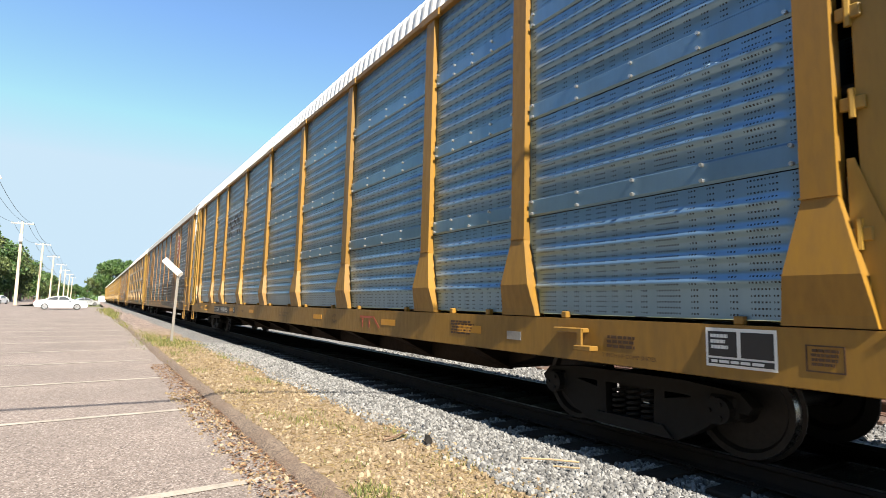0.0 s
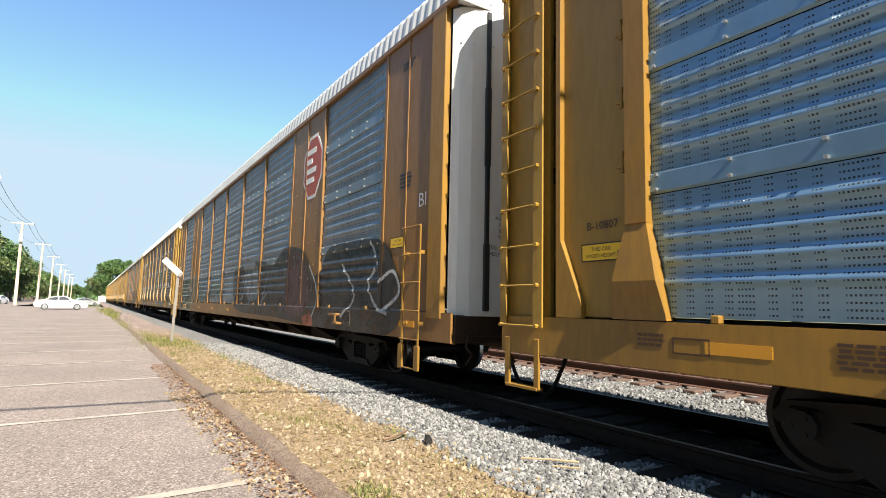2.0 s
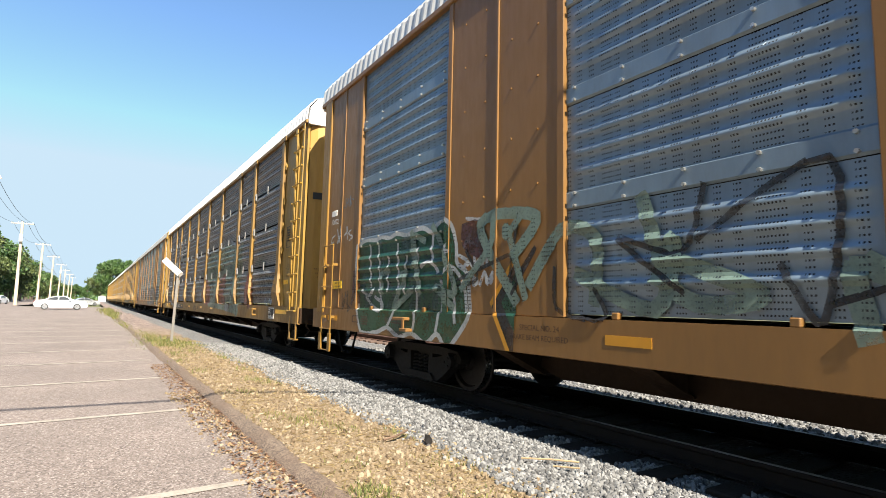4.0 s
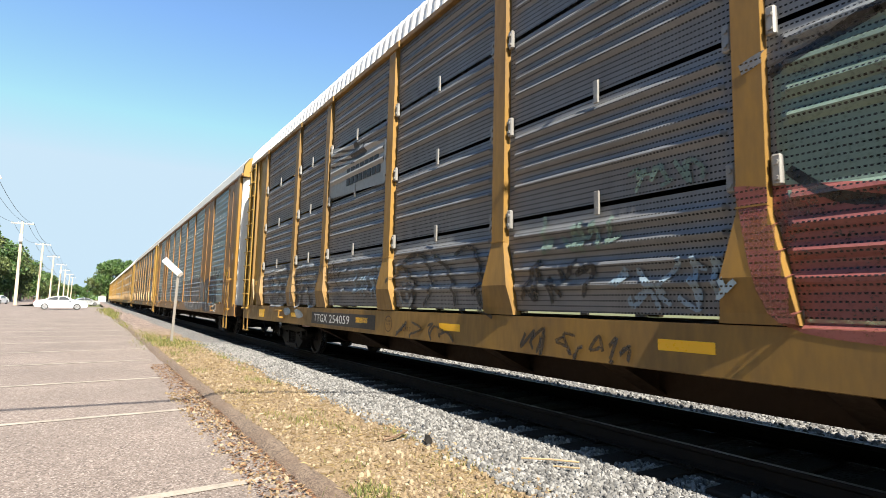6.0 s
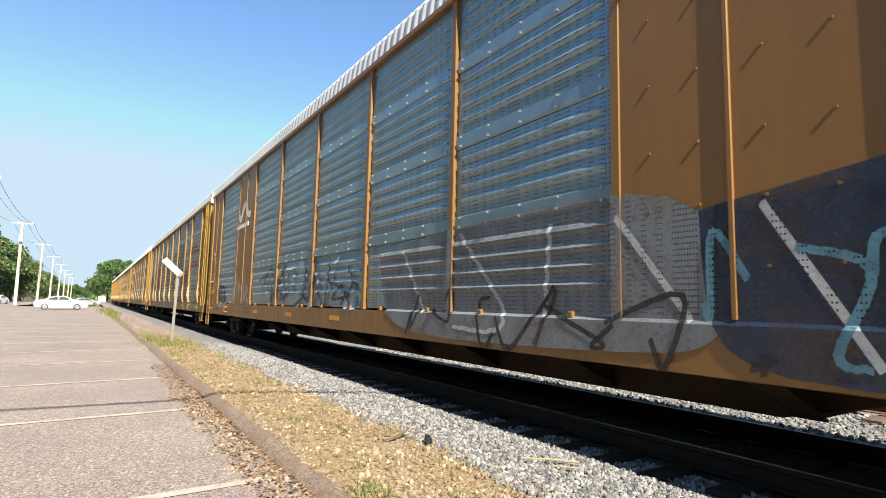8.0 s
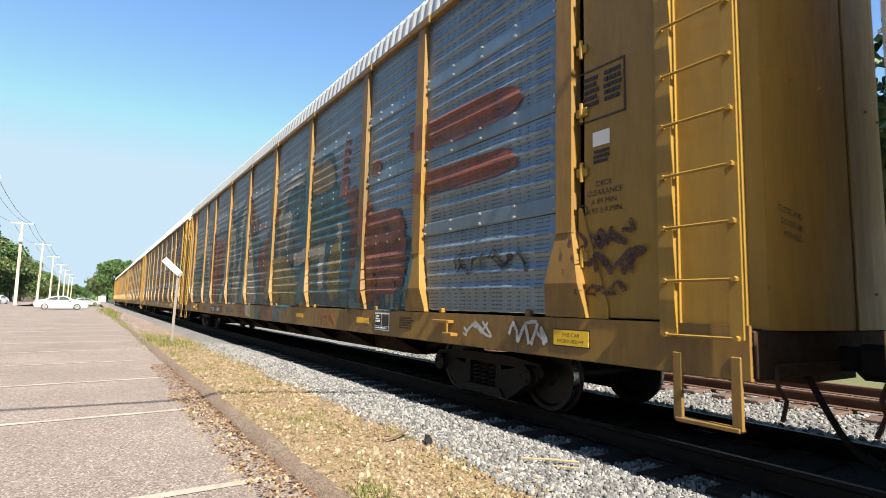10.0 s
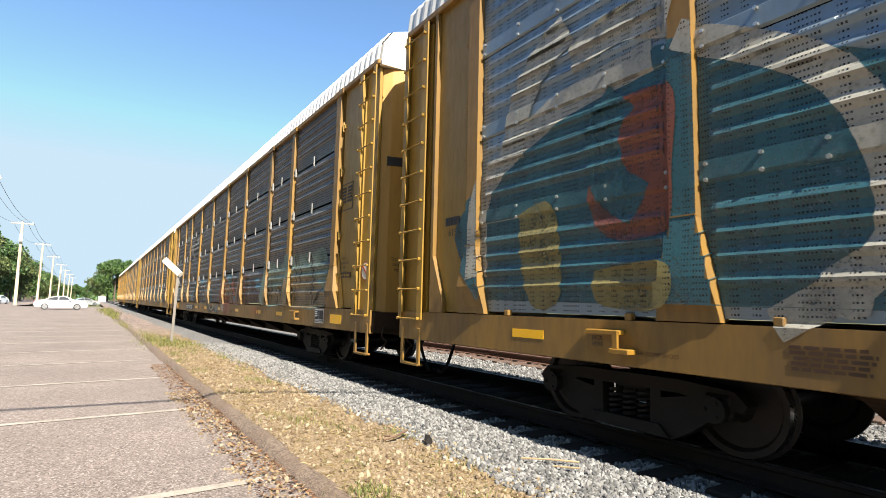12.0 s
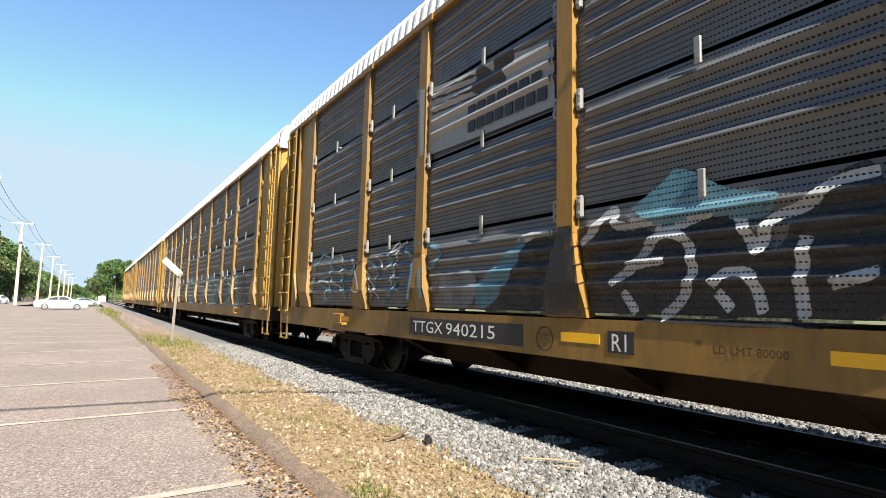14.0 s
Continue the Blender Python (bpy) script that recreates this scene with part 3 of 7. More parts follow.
def blob(y, z, w, h, seed=0, rough=0.12, n=40, square=2.4):
    rng = random.Random(seed)
    ph = [rng.uniform(0, 6.28) for _ in range(4)]
    pts = []
    for i in range(n):
        t = 2 * math.pi * i / n
        c, s = math.cos(t), math.sin(t)
        k = (abs(c) ** square + abs(s) ** square) ** (-1 / square)
        k *= 1 + rough * (math.sin(2 * t + ph[0]) * 0.5 + math.sin(3 * t + ph[1]) * 0.5 + math.sin(5 * t + ph[2]) * 0.3)
        pts.append((y + c * k * w / 2, z + s * k * h / 2))
    return pts


class Spray:
    """Paint on one car's side, gathered into one mesh a colour."""

    def __init__(self, car, style, boxed=False):
        self.car, self.style, self.boxed, self.sets, self.n = car, style, boxed, {}, 0
        self.back = SHIFT_D if car == car_d else 0.0

    def area(self, mat, pts, curve=True):
        self.n += 1
        pts = [(y - self.back, z) for y, z in pts]
        if curve:
            pts = smooth_line(pts + pts[:1], 5)[:-1]
        fill(self.sets.setdefault(mat.name, (mat, Shape()))[1], self.style, self.boxed, pts, 0.00022 * self.n)

    def line(self, mat, pts, w=0.05, curve=True):
        self.n += 1
        sh = self.sets.setdefault(mat.name, (mat, Shape()))[1]
        pts = [(y - self.back, z) for y, z in pts]
        p = smooth_line(pts, 5) if curve else pts
        for (y0, z0), (y1, z1) in zip(p, p[1:]):
            d = math.hypot(y1 - y0, z1 - z0)
            if d < 1e-4:
                continue
            a, b = (y1 - y0) / d, (z1 - z0) / d
            e = w / 2
            fill(sh, self.style, self.boxed, [(y0 - b * e - a * e * 0.5, z0 + a * e - b * e * 0.5), (y0 + b * e - a * e * 0.5, z0 - a * e - b * e * 0.5),
                                              (y1 + b * e + a * e * 0.5, z1 - a * e + b * e * 0.5), (y1 - b * e + a * e * 0.5, z1 + a * e + b * e * 0.5)], 0.00022 * self.n)

    def ring(self, mat, pts, w=0.05):
        p = list(pts)
        self.line(mat, p + p[:2], w, False)

    def tag(self, mat, y, z, w, h, seed, width=0.03, strokes=5):
        """A quick scrawl."""
        rng = random.Random(seed)
        for i in range(strokes):
            c = y - (i + 0.5) * w / strokes
            pts = [(c + rng.uniform(-0.5, 0.5) * w / strokes * 1.5, z + rng.uniform(-0.5, 0.5) * h) for _ in range(4)]
            self.line(mat, pts, width)

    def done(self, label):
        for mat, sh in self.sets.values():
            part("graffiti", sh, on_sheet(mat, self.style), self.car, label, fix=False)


CARS = []


def wheels_under(truck):
    out = []
    for y in (-0.89, 0.89):
        ws = part("wheelset", wheelset_shape, WHEEL_RUST, truck, "", "wheelset", m=pose(0, y, WHEEL_R))
        if len(ws.data.materials) == 1:
            ws.data.materials.append(TREAD)
            for f in ws.data.polygons:
                r = math.hypot(f.center.y, f.center.z)
                if r > WHEEL_R - 0.012 and abs(abs(f.center.x) - 0.76) < 0.03:
                    f.material_index = 1
        out.append((ws, y))
    return out


def build_truck(car, y):
    b = Shape()
    b.box(-1.0, 1.0, -0.20, 0.20, 0.36, 0.58, 0.03)
    b.box(-0.3, 0.3, -0.3, 0.3, 0.56, 0.64)
    for s in (-1, 1):
        b.box(-0.7, 0.7, s * 0.46 - 0.05, s * 0.46 + 0.05, 0.22, 0.32, 0.01)
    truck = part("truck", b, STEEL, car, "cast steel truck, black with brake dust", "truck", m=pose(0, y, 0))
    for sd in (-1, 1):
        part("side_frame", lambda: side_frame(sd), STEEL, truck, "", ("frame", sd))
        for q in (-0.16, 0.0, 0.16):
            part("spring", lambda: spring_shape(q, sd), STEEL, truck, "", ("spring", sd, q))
    return wheels_under(truck)


def build_car(k, style, boxed, sheet_mat, frame_mat, sill_mat, roof_mat, door_mat, label, cap_mat=None):
    car = thing("autorack_car", pose(TRACK_X, HEAD + PITCH * k, RAIL_Z), label, "railway car", "cars of the freight train")
    tag = (style, boxed)
    for s in (-1, 1):
        part("side_sill", lambda: sill_shape(s), sill_mat, car, "", ("sill", s))
        part("eave", lambda: eave_shape(s), frame_mat, car, "", ("eave", s))
    part("underframe", under_shape, UNDER, car, "dark brown centre sill and deck", "under")
    for y in (6.4, 8.4, 10.4, 12.4, 14.3, 16.2, 18.2, 20.2, 22.2):
        part("crossbearer", lambda: bearer_shape(y), UNDER, car, "", ("bearer", y))
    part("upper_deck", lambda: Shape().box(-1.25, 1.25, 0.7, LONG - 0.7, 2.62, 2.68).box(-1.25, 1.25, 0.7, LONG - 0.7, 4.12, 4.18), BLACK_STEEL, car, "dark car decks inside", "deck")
    posts = posts_of(boxed)
    for p in posts:
        part("post", lambda: post_shape(p, boxed), frame_mat, car, "", ("post", boxed, p))
        part("post", lambda: Shape().box(1.36, 1.46, p - 0.1, p + 0.1, 1.09, 5.42, 0.006), frame_mat, car, "", ("farpost", boxed, p))
    for i, (a, b) in enumerate(zip(posts, posts[1:])):
        w = 0.05 if boxed else 0.10
        if boxed and i in (1, 7):
            def closed():
                s = Shape().box(-1.415, -1.36, a + 0.04, b - 0.04, 1.09, 5.40, 0.004)
                c = (a + b) / 2
                s.box(-1.435, -1.40, c - 0.02, c + 0.02, 1.12, 5.38, 0.004)
                for z in (1.5, 2.0, 2.5, 3.1, 3.7, 4.3, 4.9):
                    for y in (a + 0.35, c - 0.25, c + 0.25, b - 0.35):
                        s.rod((-1.428, y, z), (-1.41, y, z), 0.014, 6)
                return s
            part("closed_panel", closed, frame_mat, car, "solid riveted panel", ("closed", i))
            continue
        for z0, z1 in zip(SEAMS, SEAMS[1:]):
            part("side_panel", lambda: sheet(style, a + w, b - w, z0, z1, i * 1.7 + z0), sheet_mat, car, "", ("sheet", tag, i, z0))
        if style == 1:
            def studs():
                s = Shape()
                for z in SEAMS[1:4]:
                    for j in range(5):
                        y = a + 0.17 + (b - a - 0.34) * j / 4
                        for dz in (0.035, 0.16):
                            s.rod((PANEL_X - 0.02, y, z + dz), (PANEL_X - 0.05, y, z + dz), 0.017, 6)
                return s
            tagged(part("bolts", studs, BOLT_STEEL, car, "bright bolt heads on the seams", ("studs", boxed, i)), kind="stuff")
            for j, y in enumerate((a + 0.56, b - 0.66)):
                part("retainer", lambda: Shape().box(-1.43, -1.36, y - 0.035, y + 0.035, 1.085, 1.15, 0.008), frame_mat, car, "", ("retain", boxed, i, j))
        else:
            for z in SEAMS[1:4]:
                c = (a + b) / 2
                part("clip", lambda: Shape().box(PANEL_X - 0.055, PANEL_X - 0.03, c - 0.03, c + 0.03, z - 0.1, z + 0.13, 0.006).rod((PANEL_X - 0.06, c, z - 0.04), (PANEL_X - 0.03, c, z - 0.04), 0.016, 6), GALV_PLAIN, car, "", ("clip", i, z))
                for y, d in ((a + 0.125, 1), (b - 0.125, -1)):
                    def bracket():
                        s = Shape().box(PANEL_X - 0.06, PANEL_X - 0.01, min(y, y + d * 0.07), max(y, y + d * 0.07), z - 0.10, z + 0.12, 0.012)
                        for dz in (0.06, -0.05):
                            s.rod((PANEL_X - 0.075, y + d * 0.035, z + dz), (PANEL_X - 0.05, y + d * 0.035, z + dz), 0.02, 6)
                        return s
                    part("bracket", bracket, GALV_PLAIN, car, "", ("brk", i, z, d))
    for z0, z1 in zip(SEAMS, SEAMS[1:]):
        g = 0.03 if style == 2 else 0.003
        part("far_panel", lambda: Shape().box(1.36, 1.39, posts[0], posts[-1], z0 + g, z1 - g), sheet_mat, car, "", ("far", style, boxed, z0))
    part("roof", roof_shape, roof_mat, car, "arched ribbed roof", "roof")
    for rear in (False, True):
        for sd in (-1, 1):
            part("end_door", lambda: end_door(rear, sd), door_mat, car, "curved end door", ("door", rear, sd))
            if not boxed:
                part("end_panel", lambda: end_panel(rear, sd), END_YELLOW, car, "", ("endp", rear, sd))
                if rear:
                    part("end_flange", lambda: end_flange(rear, sd), frame_mat, car, "", ("endf", sd))
                else:
                    part("gusset", lambda: end_gusset(sd), END_YELLOW, car, "", ("endg", sd))
                for z in (1.62, 2.45, 3.05, 3.7, 4.6):
                    part("hinge", lambda: door_hinge(rear, sd, z), END_YELLOW, car, "", ("hinge", rear, sd, z))
        part("door_seam", lambda: Shape().box(-0.03, 0.03, *sorted((flip(0.30, rear), flip(0.36, rear))), 1.05, 5.33), MARK_BLACK, car, "dark joint between the end doors", ("seam", rear))
        part("end_cap", lambda: end_cap(rear), cap_mat or roof_mat, car, "", ("cap", rear))
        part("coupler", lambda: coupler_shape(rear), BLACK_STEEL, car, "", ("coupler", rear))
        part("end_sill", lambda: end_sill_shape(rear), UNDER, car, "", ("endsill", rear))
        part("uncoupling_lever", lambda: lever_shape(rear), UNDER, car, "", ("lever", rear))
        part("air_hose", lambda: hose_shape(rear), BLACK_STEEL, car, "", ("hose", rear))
        if not boxed:
            part("sill_step", lambda: step_shape(rear, -1), sill_mat, car, "", ("step", rear))
        if boxed:
            short_ladder(car, rear, YELLOW)
            a, b = sorted((flip(0.66, rear), flip(1.02, rear)))
            part("corner_post", lambda: Shape().box(-1.45, -1.36, a, b, 1.0, 5.4, 0.01), YELLOW, car, "", ("corner", rear))
            e = sorted((flip(1.02, rear), flip(2.45, rear)))
            part("end_side", lambda: Shape().box(-1.415, -1.37, e[0], e[1], 1.09, 5.40, 0.004).box(-1.428, -1.40, (e[0] + e[1]) / 2 - 0.015, (e[0] + e[1]) / 2 + 0.015, 1.12, 5.38), frame_mat, car, "", ("eside", rear))
        else:
            ladder_parts(car, rear, END_YELLOW)
        # jacking pad bracket
        y = flip(4.3, rear)
        part("jacking_pad", Shape().box(SILL_X - 0.11, SILL_X, y - 0.20, y + 0.16, 0.955, 1.0, 0.008).box(SILL_X - 0.11, SILL_X - 0.085, y - 0.2, y - 0.14, 0.83, 1.0, 0.006).box(SILL_X - 0.13, SILL_X - 0.02, y - 0.32, y - 0.12, 0.80, 0.845, 0.006), frame_mat if boxed else YELLOW, car, "", ("jack", rear, boxed))
    wheels = [w for y in (3.95, 24.19) for w in build_truck(car, y)]
    CARS.append((car, k, wheels))
    return car


def stencil_plate(car, y, z=0.78):
    plate("stencil_plate", y - 0.25, y + 0.25, z, z + 0.28, MARK_WHITE, car, label="white-framed black stencil panel")
    plate("stencil_field", y + 0.02, y + 0.23, z + 0.075, z + 0.255, MARK_BLACK, car, SILL_X - 0.004)
    plate("stencil_field", y - 0.23, y - 0.01, z + 0.075, z + 0.255, MARK_BLACK, car, SILL_X - 0.004)
    plate("stencil_field", y - 0.23, y + 0.23, z + 0.02, z + 0.06, MARK_BLACK, car, SILL_X - 0.004)
    bars(car, y + 0.21, z + 0.235, 0.13, 0.025, 3, MARK_WHITE, SILL_X - 0.009)
    bars(car, y + 0.21, z + 0.05, 0.42, 0.02, 1, MARK_WHITE, SILL_X - 0.009)


def ring_mark(car, y, z, r, mat, x=None):
    s = Shape()
    x = SILL_X - 0.004 if x is None else x
    n = 28
    o = [(x, y + r * math.cos(6.2832 * i / n), z + r * math.sin(6.2832 * i / n)) for i in range(n)]
    q = [(x, y + (r - 0.014) * math.cos(6.2832 * i / n), z + (r - 0.014) * math.sin(6.2832 * i / n)) for i in range(n)]
    s.add(o + q, [(i, (i + 1) % n, n + (i + 1) % n, n + i) for i in range(n)])
    part("ring_mark", s, mat, car)


def frame_mark(car, y0, y1, z0, z1, mat, x, w=0.014):
    s = Shape()
    for a, b, c, d in ((y0, y1, z0, z0 + w), (y0, y1, z1 - w, z1), (y0, y0 + w, z0 + w, z1 - w), (y1 - w, y1, z0 + w, z1 - w)):
        s.box(x - 0.003, x + 0.001, a, b, c, d)
    part("framed_marking", s, mat, car)


STATION = "silver perforated-steel autorack with yellow posts and white roof, clean"
car_a = build_car(0, 1, False, GALV, YELLOW, YELLOW, ROOF_WHITE, END_DOOR, STATION)
# unseen car ahead, its kind assumed, added to shade the track at the start
build_car(-1, 1, False, GALV, YELLOW, YELLOW, ROOF_WHITE, END_DOOR, STATION)
car_b = build_car(1, 1, True, OLD_GALV, BROWN, BROWN, ROOF_GREY, WHITE_DOOR, "brown-framed steel autorack with green and black graffiti along its side")
car_c = build_car(2, 2, False, DARK_SHEET, OLD_YELLOW, OLD_YELLOW, ROOF_WHITE, END_DOOR, "grimy dark grey autorack with yellow posts and sage green graffiti")
SHIFT_D = 0.27                                      # this car's body stands so much farther back than an even spacing
car_d = build_car(3 + SHIFT_D / PITCH, 1, True, BLUE_GALV, BROWN, BROWN, ROOF_GREY, WHITE_DOOR, "brown-framed autorack with blue-grey perforated panels and white graffiti", END_YELLOW)
car_e = build_car(4, 1, False, OLD_GALV, OLD_YELLOW, OLD_YELLOW, ROOF_GREY, END_DOOR, "weathered autorack with a teal, cream and rust mural on its side", ROOF_WHITE)
car_f = build_car(5, 2, False, BLACK_SHEET, OLD_YELLOW, OLD_YELLOW, ROOF_WHITE, END_DOOR, "dark grey autorack with yellow posts and colourful graffiti low down")
car_g = build_car(6, 2, False, BLACK_SHEET, OLD_YELLOW, OLD_YELLOW, ROOF_WHITE, END_DOOR, "dark grey autorack with turquoise graffiti along its lower panels")
car_h = build_car(7, 1, False, OLD_GALV, OLD_YELLOW, OLD_YELLOW, ROOF_WHITE, END_DOOR, "dull silver autorack with yellow posts near the train's tail")
car_i = build_car(8, 1, False, GALV, YELLOW, BROWN, ROOF_WHITE, END_DOOR, "silver autorack with yellow posts, last car of the train")


# ---------------------------------------------------------------- ground
def mesh_grid(x0, x1, nx, y0, y1, ny, fz, yfun=None):
    s = Shape()
    s.smooth = True
    rows = []
    for j in range(ny + 1):
        t = j / ny
        y = yfun(t) if yfun else y0 + (y1 - y0) * t
        rows.append([(x0 + (x1 - x0) * i / nx, y, fz(x0 + (x1 - x0) * i / nx, y)) for i in range(nx + 1)])
    s.grid(rows)
    return s


def asphalt_mat():
    m, nt, bs = nodes_of("old_asphalt")
    v = tex_coord(nt)
    vor = nt.nodes.new("ShaderNodeTexVoronoi")
    vor.inputs["Scale"].default_value = 82.0
    link(nt, v, vor.inputs["Vector"])
    grain = ramp(nt, vor.outputs["Color"], [(0.0, (0.0836, 0.064, 0.0546)), (0.45, (0.198, 0.156, 0.134)), (0.72, (0.258, 0.21, 0.183)), (1.0, (0.437, 0.38, 0.34))])
    patch = ramp(nt, noise_tex(nt, v, 0.5, 5), grey(0.3, 0.75, 0.78, 1.1))
    fine = ramp(nt, noise_tex(nt, v, 30.0, 3), grey(0.3, 0.7, 0.75, 1.15))
    mu = nt.nodes.new("ShaderNodeMix")
    mu.data_type, mu.blend_type = "RGBA", "MULTIPLY"
    mu.inputs[0].default_value = 1.0
    link(nt, grain, mu.inputs[6])
    link(nt, patch, mu.inputs[7])
    mu2 = nt.nodes.new("ShaderNodeMix")
    mu2.data_type, mu2.blend_type = "RGBA", "MULTIPLY"
    mu2.inputs[0].default_value = 1.0
    link(nt, mu.outputs[2], mu2.inputs[6])
    link(nt, fine, mu2.inputs[7])
    link(nt, mu2.outputs[2], bs.inputs["Base Color"])
    bs.inputs["Roughness"].default_value = 0.9
    bump(nt, bs, vor.outputs["Distance"], 0.55, 0.006)
    return m


def grit_mat(name, lo, mid, hi, scale, tint, tint_amount, depth=0.02):
    """Loose stones or grit: cells of varied tone, with patches of another colour."""
    m, nt, bs = nodes_of(name)
    v = tex_coord(nt)
    wob = nt.nodes.new("ShaderNodeTexVoronoi")
    wob.inputs["Scale"].default_value = scale
    link(nt, v, wob.inputs["Vector"])
    c = ramp(nt, wob.outputs["Color"], [(0.1, lo), (0.5, mid), (0.95, hi)])
    pat = math_node(nt, "MULTIPLY", ramp(nt, noise_tex(nt, v, 1.3, 6, 0.65), grey(0.42, 0.66)), tint_amount)
    link(nt, mix(nt, pat, c, tint), bs.inputs["Base Color"])
    bs.inputs["Roughness"].default_value = 0.92
    bump(nt, bs, wob.outputs["Distance"], 0.8, depth)
    return m


ASPHALT = asphalt_mat()
BALLAST = grit_mat("ballast_bed", (0.057, 0.0542, 0.0513), (0.143, 0.137, 0.131), (0.262, 0.254, 0.245), 24, (0.143, 0.125, 0.114), 0.3, 0.04)
DIRT = grit_mat("sandy_dirt", (0.106, 0.071, 0.04), (0.207, 0.146, 0.0863), (0.365, 0.284, 0.188), 60, (0.183, 0.12, 0.048), 0.6, 0.012)
nt = DIRT.node_tree                                 # farther along, the strip is reddish-brown broken stone
far_stone = nt.nodes.new("ShaderNodeTexVoronoi")
far_stone.inputs["Scale"].default_value = 9.0
link(nt, tex_coord(nt), far_stone.inputs["Vector"])
sep = nt.nodes.new("ShaderNodeSeparateXYZ")
link(nt, tex_coord(nt), sep.inputs[0])
along = ramp(nt, math_node(nt, "MULTIPLY", math_node(nt, "ADD", sep.outputs[1], math_node(nt, "MULTIPLY", noise_tex(nt, tex_coord(nt), 0.6), 8.0)), 0.01), grey(0.22, 0.32))
stones = ramp(nt, far_stone.outputs["Color"], [(0.1, (0.07, 0.05, 0.042)), (0.5, (0.19, 0.135, 0.11)), (0.95, (0.36, 0.285, 0.24))])
bs = nt.nodes["Principled BSDF"]
link(nt, mix(nt, along, bs.inputs["Base Color"].links[0].from_socket, stones), bs.inputs["Base Color"])
GRASSLAND = surface("rough_grass_ground", (0.123, 0.115, 0.0462), (0.0539, 0.077, 0.0231), 0.95, 0, 0.15, 4, 0.9, 0.4, dist=0.05)
KERB = grit_mat("old_kerb", (0.0737, 0.0514, 0.0375), (0.156, 0.111, 0.0815), (0.276, 0.208, 0.15), 85, (0.147, 0.0974, 0.0665), 0.7, 0.012)
LINE_PAINT = surface("worn_line_paint", (0.40, 0.355, 0.295), (0.15, 0.125, 0.105), 0.8, 0, 3.0, 45, 0.95, 0.2)
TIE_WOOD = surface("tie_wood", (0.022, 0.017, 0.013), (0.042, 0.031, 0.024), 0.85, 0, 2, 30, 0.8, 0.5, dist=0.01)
TIE_BROWN = surface("reddish_tie_wood", (0.075, 0.045, 0.034), (0.13, 0.085, 0.06), 0.85, 0, 2, 30, 0.8, 0.5, dist=0.01)
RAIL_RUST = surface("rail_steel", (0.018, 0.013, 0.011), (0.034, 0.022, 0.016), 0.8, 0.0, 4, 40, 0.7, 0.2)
RAIL_TOP = surface("polished_rail_head", (0.24, 0.235, 0.235), (0.15, 0.14, 0.135), 0.45, 1.0, 4, 40, 0.4, 0)
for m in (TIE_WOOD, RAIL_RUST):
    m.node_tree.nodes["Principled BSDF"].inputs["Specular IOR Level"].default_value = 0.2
RED_RUST = surface("rusty_rail", (0.11, 0.055, 0.036), (0.07, 0.038, 0.028), 0.8, 0.1, 4, 40, 0.7, 0.2)


def reach(t):
    return -12 + 3000 * t ** 3 if t > 0.5 else -12 + 3000 * (0.125 * (t / 0.5) ** 1.7)


g = Shape()
g.grid([[(x, y, -0.42) for x in (-3000, -60, -20, 0, 12, 40, 3000)] for y in (-3000, -60, 0, 40, 120, 400, 3000)])
solid("ground", g, GRASSLAND, "flat dry grassy ground to the horizon", "ground", kind="structure")

KERB_X = 1.13


def lot_z(x, y):
    return 0.012 * noise.noise(Vector((x * 0.3, y * 0.3, 0)))


lot = mesh_grid(-9.0, KERB_X + 0.28, 40, -8, 92, 200, lot_z)
lot.grid([[(-9.0, -8, lot_z(-9, -8)), (KERB_X + 0.28, -8, lot_z(1.41, -8))], [(-9.0, -8, -0.45), (KERB_X + 0.28, -8, -0.45)]])
solid("parking_lot", lot, ASPHALT, "old sun-bleached asphalt parking lot with pebbled surface", "parking lot", kind="structure", fix=False)
road = mesh_grid(-60, -9.0, 8, -60, 420, 60, lambda x, y: -0.012)
solid("road", road, ASPHALT, "grey asphalt road beside the lot", "road", kind="structure", fix=False)


def bank(x, y):
    """Heights from the kerb over the dirt to the ballast and the tracks."""
    w = 0.02 * noise.noise(Vector((x * 1.5, y * 0.6, 3))) + 0.010 * noise.noise(Vector((x * 7, y * 5, 1)))
    prof = [(1.25, 0.055), (1.6, 0.065), (2.3, 0.03), (2.9, -0.03), (3.5, -0.07), (4.0, -0.135), (6.6, -0.135), (7.2, -0.12), (8.6, -0.12), (11.6, -0.12), (13.5, -0.4)]
    for (x0, z0), (x1, z1) in zip(prof, prof[1:]):
        if x <= x1:
            return z0 + (z1 - z0) * (x - x0) / (x1 - x0) + w
    return -0.4


def edge(y):
    return 2.75 + 0.22 * noise.noise(Vector((y * 0.5, 4.0, 0))) + 0.1 * noise.noise(Vector((y * 2.1, 9.0, 0)))


near_y = lambda t: -6 + 60 * t ** 1.5
dirt = Shape()
dirt.smooth = True
dirt.grid([[(1.39 + 1.56 * i / 26, near_y(j / 200), bank(1.39 + 1.56 * i / 26, near_y(j / 200))) for i in range(27)] for j in range(201)])
dirt.grid([[(1.39 + 1.56 * i / 6, 54 + 366 * j / 40, bank(1.39 + 1.56 * i / 6, 54 + 9 * j)) for i in range(7)] for j in range(41)])
solid("dirt_strip", dirt, DIRT, "strip of dry sandy dirt between kerb and ballast", "dirt", kind="structure", fix=False)
bed = Shape()
bed.smooth = True
bed.grid([[(2.55 + 11 * i / 66, near_y(j / 150), bank(2.55 + 11 * i / 66, near_y(j / 150)) + (-0.05 if 2.55 + 11 * i / 66 < edge(near_y(j / 150)) else 0.004)) for i in range(67)] for j in range(151)])
